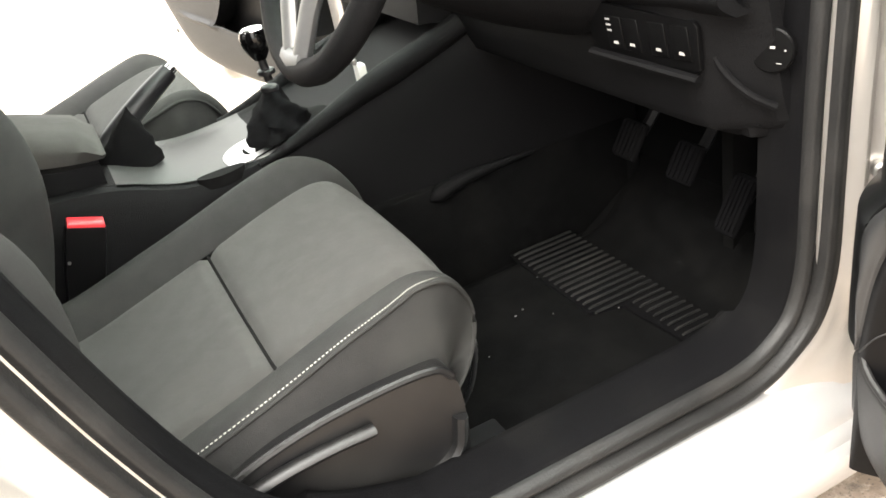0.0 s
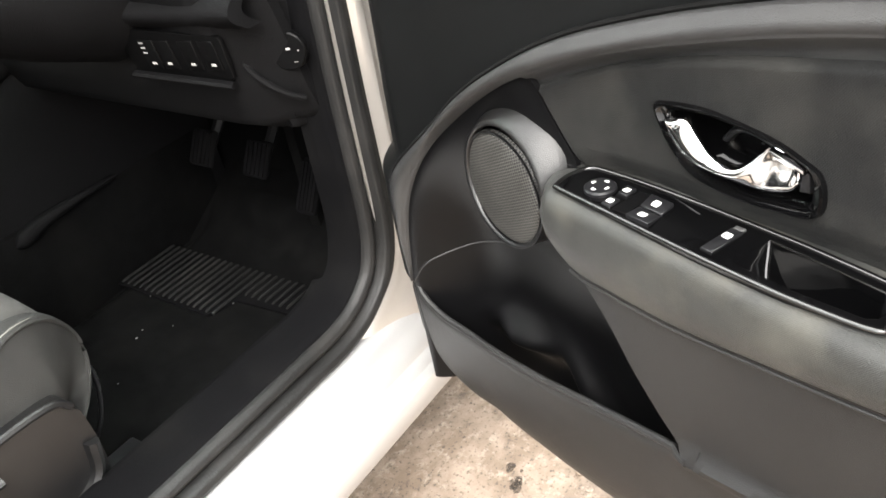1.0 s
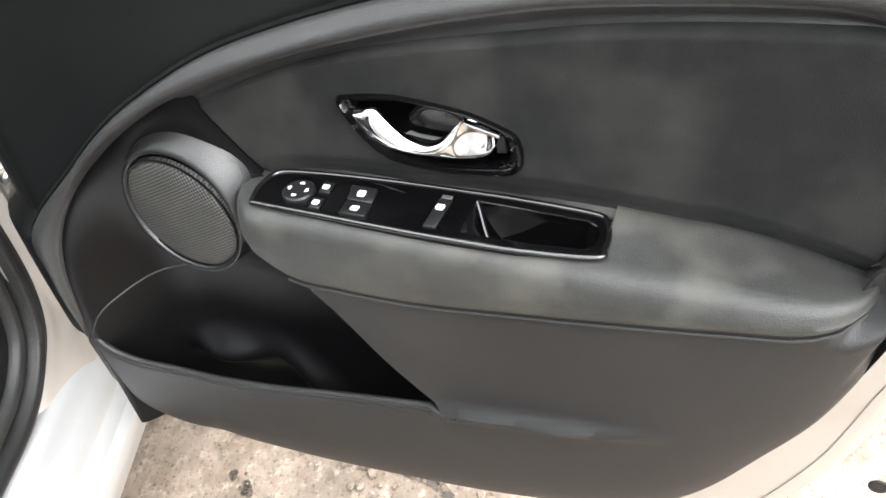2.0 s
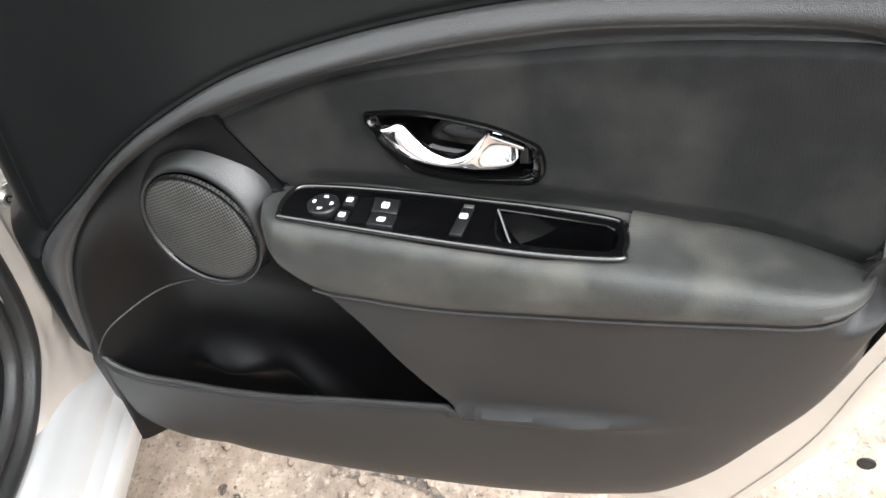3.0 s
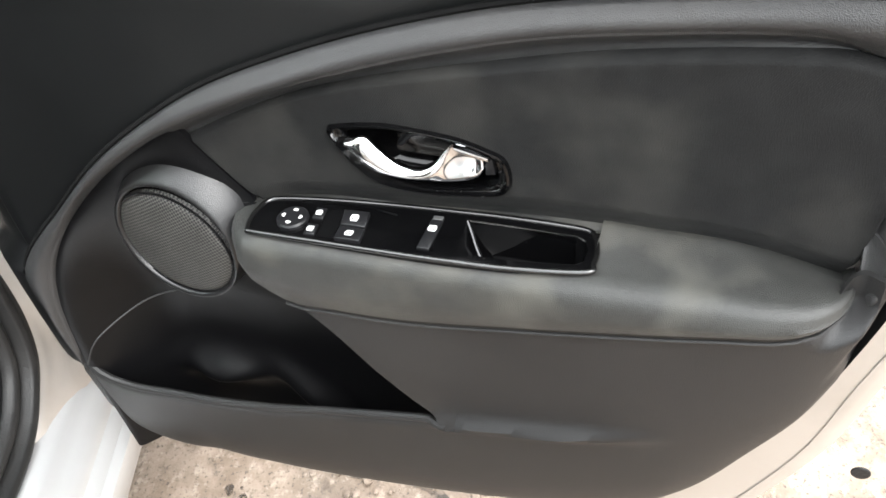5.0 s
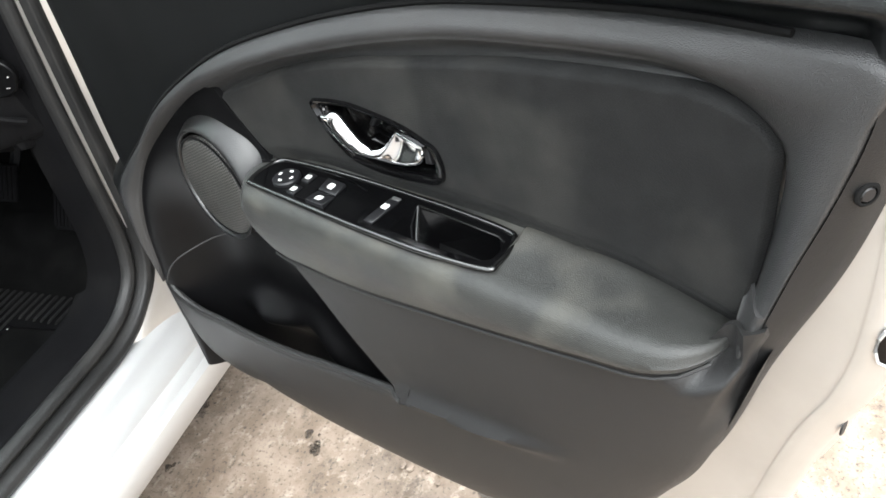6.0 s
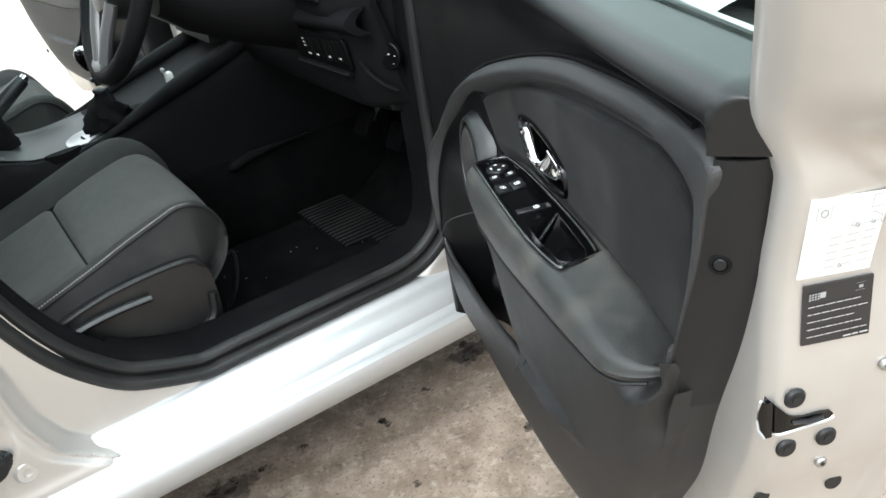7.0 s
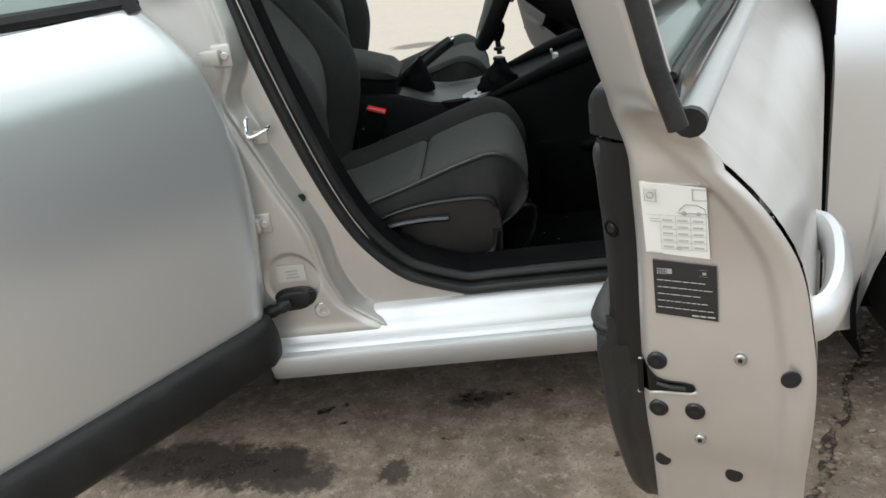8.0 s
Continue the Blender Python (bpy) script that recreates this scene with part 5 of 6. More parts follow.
part("tyre", tyre(0.19, 0.29, 0.045, 0.24), TYRE, wheel, "worn black tyre")
rim = part("rim", disc((1.37, 0.12, 0.29), (0, -1, 0), 0.195, 0.05, 40, 0.01, 0.16), SILVERTRIM, wheel, "silver alloy rim")
for k in range(5):
    a = 2 * math.pi * k / 5
    part("spoke", tube([(1.37 + 0.03 * math.cos(a), 0.075, 0.29 + 0.03 * math.sin(a)), (1.37 + 0.17 * math.cos(a), 0.07, 0.29 + 0.17 * math.sin(a))], 0.022, 8), SILVERTRIM, rim)
part("hub", disc((1.37, 0.12, 0.29), (0, -1, 0), 0.05, 0.05, 24, 0.006), SILVERTRIM, wheel)


# plain shell that closes the car: bonnet, roof, far side, tail; roof, screen pillars and rear body are unseen, added to
# block light
def bonnet(s, t):
    x = 0.93 + 0.92 * s
    y = 0.05 + 1.62 * t
    k = (2 * t - 1) ** 2
    return (x, y, 0.93 - 0.18 * s * s - 0.05 * k - 0.03 * k * k)


part("bonnet", sheet(bonnet, 16, 16, 0.02, (0, 0, -1)), PAINT, car)


def unseen_roof(s, t):
    x = 0.30 - 1.75 * s
    y = 0.30 + 1.12 * t
    return (x, y, 1.285 - 0.06 * (2 * t - 1) ** 4 - 0.10 * (2 * s - 0.9) ** 2)


part("unseen_roof", sheet(unseen_roof, 16, 12, 0.03, (0, 0, -1)), PAINT, car)


def screen(s, t):
    return (0.97 - 0.68 * s, 0.20 + 0.10 * s + (1.32 - 0.20 * s) * t, 0.90 + 0.365 * s + 0.03 * math.sin(math.pi * s))


ws = part("windscreen", sheet(screen, 8, 8, 0.004, (0, 0, -1)), GLASS, car, "tinted windscreen")
ws.visible_shadow = False
for y0, y1 in ((0.16, 0.30), (1.56, 1.42)):
    part("screen_pillar", tube([(1.0, y0, 0.86), (0.65, (y0 + y1) / 2, 1.10), (0.30, y1, 1.26)], 0.035, 8), PAINT, car)
    part("roof_rail", tube([(0.32, y1, 1.26), (-0.4, y1, 1.27), (-1.3, y1, 1.18)], 0.035, 8), PAINT, car)
part("tail", box(-1.75, -1.68, 0.15, 1.57, 0.25, 1.15, 0.02), PAINT, car)
part("rear_quarter", box(-1.70, -0.98, 0.06, 0.10, 0.25, 0.88, 0.015), PAINT, car)
part("far_rear_side", box(-1.70, 0.02, 1.60, 1.64, 0.20, 0.86, 0.015), PAINT, car)
part("far_rear_pillar", box(-0.06, 0.04, 1.50, 1.58, 0.25, 1.25, 0.015), PAINT, car)
part("far_sill", loft([[(x, 2 * YC - y, z) for y, z in sill_section(x)] for x in (-0.02, 0.96)]), PAINT, car)
part("far_wing", box(0.957, 1.80, 1.66, 1.69, 0.45, 0.86, 0.015), PAINT, car)
part("far_hinge_pillar", box(0.85, 0.95, 1.52, 1.62, 0.25, 0.95, 0.01), PAINT_IN, car)
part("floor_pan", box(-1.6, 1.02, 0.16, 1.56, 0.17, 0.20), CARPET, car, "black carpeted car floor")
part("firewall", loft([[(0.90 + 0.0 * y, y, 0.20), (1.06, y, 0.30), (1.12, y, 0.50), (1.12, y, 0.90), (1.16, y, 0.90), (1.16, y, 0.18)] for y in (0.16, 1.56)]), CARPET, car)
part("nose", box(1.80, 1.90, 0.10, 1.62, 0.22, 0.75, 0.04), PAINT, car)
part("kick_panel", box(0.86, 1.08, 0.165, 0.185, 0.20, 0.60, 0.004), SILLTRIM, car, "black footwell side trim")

# ---- rear door, open towards the back ----
RO, RD, RN = Vector((0.040, 0.072, 0)), Vector((-0.572, -0.82, 0)).normalized(), Vector((0.82, -0.572, 0)).normalized()
lead = curve1([(0.25, 0.035), (0.33, 0.006), (0.45, -0.010), (0.58, -0.014), (0.70, 0.002), (0.79, 0.028), (0.87, 0.07), (0.92, 0.11)])


def R(u, v, w):
    return RO + RD * u + RN * w + Vector((0, 0, v))


rear_door = thing("rear_door", "open silver rear car door with black lower moulding", "car door")


def rskin(s, t):
    v = 0.325 + 0.545 * t
    a = lead(v)
    u = a + (0.86 - a) * s
    b = 0.015 * math.sin(math.pi * min(1, (v - 0.33) / 0.5)) - 0.06 * step(v, 0.76, 0.93) ** 1.3
    b -= 0.014 * math.exp(-(u - a) / 0.010)
    return R(u, v, b)


part("outer_skin", sheet(rskin, 60, 50, 0.05, -RN), PAINT, rear_door, "smooth silver outer door skin", smooth=60)


def rmould(s, t):
    u = 0.004 + 0.86 * s
    a = math.pi * (t - 0.5)
    return R(u, 0.283 + 0.046 * math.sin(a) , 0.004 + 0.024 * math.cos(a) - 0.02 * math.exp(-(u) / 0.01))


part("lower_moulding", sheet(rmould, 40, 14, 0.03, -RN), RUBBER, rear_door, "matt black lower door moulding", smooth=60)
part("belt_seal", tube([R(0.07 + 0.75 * k / 8, 0.876 + 0.03 * k / 8, -0.052) for k in range(9)], 0.012, 8), RUBBER, rear_door)


def rpane(s, t):
    return R(0.10 + 0.72 * s, 0.88 + 0.03 * s + 0.30 * t, -0.06 - 0.10 * t)


rp = part("window_pane", sheet(rpane, 4, 4, 0.004, -RN), GLASS, rear_door)
rp.visible_shadow = False
part("window_frame", tube([R(0.085, 0.86, -0.05), R(0.105, 1.02, -0.10), R(0.13, 1.20, -0.16)], 0.02, 8), RUBBER, rear_door)


# ---- seats ----
def seat(name, yc, label, side):
    """A front seat about the line y = yc; side +1 has its adjuster towards -y."""
    ob = thing(name, label, "car seat", "front seats")

    def Y(d):
        return yc + side * d
    prof = [(-0.02, 0.386), (0.08, 0.399), (0.145, 0.410), (0.217, 0.431), (0.30, 0.456), (0.375, 0.481), (0.43, 0.4955), (0.465, 0.4985), (0.49, 0.489), (0.507, 0.462), (0.513, 0.436), (0.507, 0.412), (0.488, 0.397), (0.455, 0.390)]
    line = spline([(a, 0, b) for a, b in prof], 40)
    nrm = []
    for i, p in enumerate(line):
        d = (line[min(i + 1, 39)] - line[max(i - 1, 0)]).normalized()
        nrm.append(Vector((-d.z, 0, d.x)))

    half = curve1([(-0.02, 0.228), (0.2, 0.220), (0.35, 0.217), (0.44, 0.213), (0.47, 0.206), (0.495, 0.190), (0.515, 0.168)])

    def plan(x, d):
        return -0.022 * (abs(d) / 0.21) ** 2.5 * step(x, 0.40, 0.51)

    def cushion(d0, d1, rise, n=10, groove=None, sag=0.0):
        def fn(s, t):
            k = s * 39
            i = min(38, int(k))
            p = line[i].lerp(line[i + 1], k - i)
            q = nrm[i].lerp(nrm[i + 1], k - i)
            d = d0 + (d1 - d0) * t
            if abs(d1) > 0.2:
                d = d0 + (math.copysign(half(p.x), d1) - d0) * t
            h = rise(t, p.x)
            if groove:
                h -= 0.009 * math.exp(-((p.x - groove) / 0.007) ** 2) * (p.z > 0.42)
            return (p.x + q.x * h + plan(p.x, d), Y(d), p.z + q.z * h - sag * math.sin(math.pi * t))
        return sheet(fn, 110, n)
    mid = cushion(-0.150, 0.150, lambda t, x: 0.004 - 0.007 * (1 - min(1, min(t, 1 - t) / 0.05)) ** 2, 30, 0.303, 0.004)
    part("cushion_centre", mid, SEAT_MID, ob, "grey fabric seat cushion centre with a cross seam", smooth=60)
    groove_z = 0.4485
    part("cushion_seam", tube([(0.303, Y(-0.147 + 0.294 * k / 12), groove_z + 0.0042 - 0.004 * math.sin(math.pi * k / 12)) for k in range(13)], 0.0021, 6), LINER, ob, "dark cross seam of the cushion")

    def bolster(t, x):
        return -0.003 + 0.0235 * math.sin(math.pi / 2 * t) ** 0.8 * (1 - 0.35 * step(x, 0.44, 0.51)) - 0.004 * max(0.0, (t - 0.85) / 0.15) ** 2
    for sg in (-1, 1):
        full = 0.012 if sg > 0 else 0.0
        part("cushion_bolster", cushion(sg * 0.150, sg * 0.235, lambda t, x, f=full: bolster(t, x) + f * math.sin(math.pi * min(1.0, t)) , 16), SEAT_SIDE, ob, "dark fabric side bolster", smooth=60)

        def flank(s, t, sg=sg):
            k = s * 39
            i = min(38, int(k))
            p = line[i].lerp(line[i + 1], k - i)
            q = nrm[i].lerp(nrm[i + 1], k - i)
            h = bolster(1.0, p.x)
            top = Vector((p.x + q.x * h, 0, p.z + q.z * h))
            base = Vector((min(p.x, 0.468), 0, 0.372))
            z = top.lerp(base, t)
            return (z.x + plan(p.x, half(p.x)), Y(sg * (half(p.x) + 0.008 * math.sin(math.pi * min(1.0, t * 1.1)))), z.z)
        part("cushion_flank", sheet(flank, 50, 12), SEAT_SIDE, ob, smooth=60)
        piping = [Vector((p.x + q.x * (bolster(1.0, p.x) + 0.0012) + plan(p.x, half(p.x)), Y(sg * (half(p.x) + 0.0005)), p.z + q.z * (bolster(1.0, p.x) + 0.0012))) for p, q in zip(line, nrm)]
        part("piping", tube(piping, 0.0026, 6), SEAT_SIDE, ob)
        if sg > 0:
            continue
        bm = bmesh.new()
        for i in range(len(piping) - 1):
            for j in range(6):
                a = piping[i].lerp(piping[i + 1], (j + 0.15) / 6)
                b = piping[i].lerp(piping[i + 1], (j + 0.7) / 6)
                n = nrm[i] * 0.0016
                o = Vector((0, Y(sg * -0.005) - yc, 0)) + n
                e = Vector((0, 0.0006, 0))
                v = [bm.verts.new(a + o + e), bm.verts.new(b + o + e), bm.verts.new(b + o + n * 0.6), bm.verts.new(a + o + n * 0.6), bm.verts.new(b + o - e), bm.verts.new(a + o - e)]
                bm.faces.new((v[0], v[1], v[2], v[3]))
                bm.faces.new((v[3], v[2], v[4], v[5]))
        part("stitching", bm, THREAD, ob, "pale stitched seam")
    part("seat_pan", box(0.02, 0.45, Y(0) - 0.19, Y(0) + 0.19, 0.27, 0.39, 0.01), SATIN, ob)

    # backrest
    rest_x = curve1([(0.38, 0.095), (0.45, 0.122), (0.53, 0.152), (0.607, 0.168), (0.68, 0.160), (0.755, 0.116), (0.82, 0.066), (0.90, 0.018), (1.0, -0.022), (1.1, -0.05)])

    def rest(d0, d1, bulge, n):
        def fn(s, t):
            z = 0.38 + 0.71 * s
            d = d0 + (d1 - d0) * t
            x = rest_x(z) - 0.072 + bulge(t, s)
            return (x, Y(d * (1 - 0.10 * step(s, 0.6, 1.0))), z)
        return sheet(fn, 40, n, 0.06, (-1, 0, 0))
    part("backrest_centre", rest(-0.145, 0.145, lambda t, s: 0.0, 10), SEAT_MID, ob, "grey fabric backrest centre", smooth=60)
    for sg in (-1, 1):
        part("backrest_bolster", rest(sg * 0.145, sg * 0.245, lambda t, s: 0.072 * math.sin(math.pi * (0.02 + 0.70 * t)) * (1 - 0.3 * s), 16), SEAT_SIDE, ob, "dark backrest side bolster", smooth=60)
    part("headrest", box(-0.12, -0.03, Y(0) - 0.11, Y(0) + 0.11, 1.06, 1.20, 0.03, 3), SEAT_SIDE, ob)

    # side shield, lever and front bar
    f = -0.232

    def sh(a, b, h):
        return (a, Y(f - h), b)
    out = [(0.06, 0.295), (0.07, 0.355), (0.14, 0.385), (0.20, 0.411), (0.26, 0.434), (0.32, 0.4445), (0.39, 0.4475), (0.432, 0.443), (0.449, 0.428), (0.454, 0.385), (0.452, 0.340), (0.443, 0.316), (0.42, 0.302), (0.36, 0.297), (0.20, 0.290)]
    ol = [(q.x, q.y) for q in spline([(a, b, 0) for a, b in out], 56, True)]
    shield = part("side_shield", prism(ol, sh, -0.03, 0.006, 0.005, 3), PLASTIC, ob, "black plastic seat side shield")
    part("shield_ridge", tube([sh(a, b, 0.006) for a, b in [(q.x, q.y) for q in spline([(0.192, 0.385, 0), (0.196, 0.404, 0), (0.215, 0.4165, 0), (0.26, 0.432, 0), (0.32, 0.4425, 0), (0.39, 0.4455, 0), (0.432, 0.441, 0), (0.447, 0.427, 0)], 30)]], 0.0042, 8), PLASTIC, shield)
    part("shield_foot", tube([sh(a, b, 0.004) for a, b in [(q.x, q.y) for q in spline([(0.24, 0.316, 0), (0.30, 0.317, 0), (0.37, 0.320, 0), (0.415, 0.327, 0), (0.438, 0.345, 0), (0.446, 0.38, 0)], 26)]], lambda s: 0.008 + 0.006 * s, 8, 0.6), PLASTIC, shield)
    lever = part("height_lever", tube([sh(a, b, 0.012 + 0.004 * math.sin(2 * (a - 0.2))) for a, b in [(q.x, q.y) for q in spline([(0.200, 0.392, 0), (0.225, 0.402, 0), (0.265, 0.4115, 0), (0.315, 0.4150, 0), (0.359, 0.414, 0)], 20)]], lambda s: 0.0085 - 0.001 * s, 10, 0.75), PLASTIC, shield, "long black height lever")
    part("pivot", disc(sh(0.203, 0.389, 0.004), (0, -side, 0), 0.016, 0.008, 20, 0.003), PLASTIC, lever)
    bar = spline([(0.485, Y(-0.160), 0.385), (0.505, Y(-0.152), 0.386), (0.519, Y(-0.136), 0.378), (0.520, Y(-0.130), 0.35), (0.508, Y(-0.128), 0.31), (0.488, Y(-0.12), 0.275)], 24)
    part("slide_bar", tube(bar, 0.0030, 8), SATIN, ob, "bent black seat slide bar")
    for sg in (-1, 1):
        part("seat_rail", box(0.0, 0.52, Y(sg * 0.17) - 0.02, Y(sg * 0.17) + 0.02, 0.20, 0.275, 0.004), SATIN, ob)
    return ob


YS = 0.470
driver_seat = seat("driver_seat", YS, "worn dark grey fabric driver's seat with pale stitching", 1)
passenger_seat = seat("passenger_seat", 1.215, "dark grey fabric passenger seat beyond the console", -1)
passenger_seat.matrix_basis = Matrix.Translation((-0.065 * K, 0, 0.030 * K))
buckle = thing("seat_belt_buckle", "black belt buckle with a red release button", "belt buckle")


def lean(a, b, h):
    """The buckle leans forward on its stalk."""
    c, n = math.cos(radians(20)), math.sin(radians(20))
    return (0.184 + (a - 0.184) * c + (h - 0.518) * n, b, 0.518 - (a - 0.184) * n + (h - 0.518) * c)


part("body", loft([[lean(0.184 + dx * 1.05 * s, 0.700 + dy * s, z) for dx, dy in ((-0.022, -0.011), (0.022, -0.011), (0.024, 0.0), (0.022, 0.011), (-0.022, 0.011), (-0.024, 0.0))] for z, s in ((0.36, 0.8), (0.42, 0.9), (0.45, 1.0), (0.510, 1.0), (0.514, 0.95))]), CUP, buckle)
part("button", prism([(0.162, 0.690), (0.206, 0.690), (0.206, 0.709), (0.162, 0.709)], lambda a, b, h: lean(a, b, h + 0.15 * (b - 0.69)), 0.508, 0.520, 0.003), RED, buckle, "red release button")
part("rivet", disc(lean(0.164, 0.6885, 0.468), (0, -1, 0), 0.0022, 0.002, 10), METAL, buckle)

# ---- centre console ----
console = thing("centre_console", "charcoal centre console with armrest box and gear lever", "console")
cy = 0.855
top_z = curve1([(0.0, 0.545), (0.235, 0.535), (0.32, 0.507), (0.42, 0.508), (0.50, 0.522), (0.62, 0.556), (0.72, 0.585), (0.86, 0.63), (1.05, 0.66)])


def console_fn(s, t):
    x = 0.0 + 1.04 * s
    z = top_z(x)
    half = 0.125 + 0.012 * step(x, 0.5, 0.8)
    prof = [(-half - 0.018, 0.20), (-half - 0.012, z - 0.10), (-half - 0.006, z - 0.025), (-half + 0.004, z - 0.004), (-half + 0.018, z), (-half + 0.03, z - 0.004), (half - 0.03, z - 0.004), (half - 0.018, z), (half - 0.004, z - 0.004), (half + 0.006, z - 0.025), (half + 0.012, z - 0.10), (half + 0.018, 0.20)]
    k = t * (len(prof) - 1)
    i = min(len(prof) - 2, int(k))
    a, b = Vector(prof[i]), Vector(prof[i + 1])
    q = a.lerp(b, k - i)
    return (x, cy + q.x, q.y)


part("console_body", sheet(console_fn, 40, 22), DASH, console, "charcoal plastic console body", smooth=35)
lid_z = curve1([(-0.15, 0.640), (0.03, 0.640), (0.12, 0.632), (0.19, 0.610), (0.222, 0.596), (0.234, 0.580)])
loops = []
for k in range(22):
    x = -0.15 + 0.383 * k / 21
    z = lid_z(x)
    b = 0.596 - 0.026 * step(x, 0.05, 0.24)
    b = min(b, z - 0.006)
    loops.append([(x, cy - 0.095, b), (x, cy - 0.100, (b + z) / 2), (x, cy - 0.088, z - 0.004), (x, cy - 0.05, z), (x, cy + 0.02, z), (x, cy + 0.058, z - 0.004), (x, cy + 0.070, (b + z) / 2), (x, cy + 0.065, b)])
loops.append([Vector(q) * 0.0 + Vector((0.238, cy - 0.015 + (q[1] - cy + 0.015) * 0.9, 0.573 + (q[2] - 0.573) * 0.6)) for q in loops[-1]])
# paler than the seat sides: skylight on the lid is put into its colour
LID = material("skylit_lid_fabric", (0.045, 0.044, 0.041), 0.8, 0, 0.2, 500, 0.3, 1100, spec=0.25, wave=1, dirt=(0.075, 0.072, 0.066), dirt_scale=8, dirt_amount=0.4)
part("armrest_lid", loft(loops), LID, console, "dark fabric console armrest lid", smooth=60)
part("armrest_box", loft([[(x, cy - w, 0.50), (x, cy - w, h), (x, cy + w, h), (x, cy + w, 0.50)] for x, w, h in ((-0.15, 0.098, 0.592), (0.10, 0.098, 0.585), (0.18, 0.098, 0.570), (0.226, 0.085, 0.562))]), DASH, console)
rail_l = [(x, cy - 0.126 + 0.006 * step(x, 0.38, 0.5), top_z(x) - 0.008 + 0.016 * step(x, 0.38, 0.6)) for x in [0.42 + 0.46 * k / 20 for k in range(21)]]
part("console_rail", tube(rail_l, lambda s: 0.006 + 0.013 * min(1.0, 2.2 * s), 12), DASH, console, "rounded charcoal console rail", smooth=60)
part("far_rail", tube([(x, 2 * cy - y, z) for x, y, z in rail_l], lambda s: 0.006 + 0.011 * min(1.0, 2.2 * s), 12), DASH, console, smooth=60)
part("rail_inlay", tube([(x, y + 0.016, z + 0.004) for x, y, z in rail_l[:9]], 0.0035, 6), DASH, console, "ridge beside the rail")
part("gear_surround", prism([(q.x, q.y) for q in spline([(0.41, 0.744, 0), (0.47, 0.740, 0), (0.52, 0.748, 0), (0.535, 0.785, 0), (0.52, 0.83, 0), (0.47, 0.84, 0), (0.41, 0.835, 0), (0.388, 0.81, 0), (0.383, 0.785, 0), (0.388, 0.755, 0)], 48, True)], lambda a, b, h: (a, b, top_z(a) + h), -0.006, -0.001, 0.001), SILVERTRIM, console, "satin silver gear surround")
part("coin_slot", prism([(0.368 + 0.034 * math.cos(a), 0.740 + 0.013 * math.sin(a)) for a in [0.2618 * i for i in range(24)]], lambda a, b, h: (a, b, top_z(a) + h), -0.012, 0.0035), LINER, console, "dark oval coin slot")


def plate_fn(s, t):
    x = 0.235 + 0.215 * s
    return (x, cy + (-0.112 + 0.217 * t), top_z(x) - 0.0030 + 0.004 * (1 - step(min(t, 1 - t), 0.0, 0.06)))


part("console_plate", sheet(plate_fn, 20, 16), GREYTRIM, console, "satin grey console top plate")
part("plate_well", prism([(q.x, q.y) for q in spline([(0.425, 0.760, 0), (0.47, 0.750, 0), (0.53, 0.755, 0), (0.55, 0.785, 0), (0.53, 0.82, 0), (0.47, 0.826, 0), (0.425, 0.815, 0), (0.412, 0.785, 0)], 40, True)], lambda a, b, h: (a, b, top_z(a) + h), -0.006, 0.0005, 0.001), LINER, console, "dark well under the gear boot")
gx, gy = 0.472, 0.785
boot = []
for k, (z, r) in enumerate(((0.520, 0.047), (0.527, 0.046), (0.534, 0.040), (0.541, 0.040), (0.548, 0.032), (0.555, 0.030), (0.562, 0.022), (0.570, 0.016), (0.580, 0.0115))):
    boot.append([(gx + (z - 0.525) * 0.15 + r * (1.0 + 0.16 * math.sin(4 * a + 0.9 * k)) * math.cos(a), gy + (z - 0.525) * 0.35 + r * (1 + 0.14 * math.sin(5 * a + 1.3 * k)) * math.sin(a), z + 0.003 * math.sin(3 * a + k)) for a in [2 * math.pi * i / 40 for i in range(40)]])
part("gear_boot", loft(boot), SILLTRIM, console, "folded dark gear lever boot", smooth=70)
part("boot_ring", disc((gx + 0.006, gy + 0.018, 0.578), (0.1, 0, 1), 0.0135, 0.007, 24, 0.002), SATIN, console, "dark collar over the gear boot")
gl = part("gear_stick", tube([(gx + 0.010, gy + 0.024, 0.59), (gx + 0.008, gy + 0.026, 0.628)], 0.0065, 10), SATIN, console)
part("reverse_collar", disc((gx + 0.010, gy + 0.025, 0.600), (0, 0, 1), 0.013, 0.007, 20, 0.002), SATIN, gl)
kn = [[(gx + 0.007 + r * math.cos(a) * 1.05, gy + 0.026 + r * math.sin(a), z) for a in [2 * math.pi * i / 20 for i in range(20)]] for z, r in ((0.622, 0.009), (0.63, 0.014), (0.642, 0.019), (0.655, 0.021), (0.664, 0.018))]
part("gear_knob", loft(kn), GLOSS, gl, "round black gear knob")
part("knob_cap", disc((gx + 0.007, gy + 0.026, 0.663), (0, 0, 1), 0.0165, 0.004, 24, 0.002), CHROME, gl, "bright knob cap")
hb = part("handbrake", tube(spline([(0.228, 0.876, 0.535), (0.262, 0.885, 0.560), (0.32, 0.898, 0.595), (0.364, 0.912, 0.618)], 16), lambda s: 0.013 + 0.003 * math.sin(math.pi * s), 10), SATIN, console, "black handbrake lever raised")
part("release_button", tube([(0.362, 0.9115, 0.617), (0.372, 0.9145, 0.622)], 0.009, 10), CHROME, hb, "bright release button")
gaiter = []
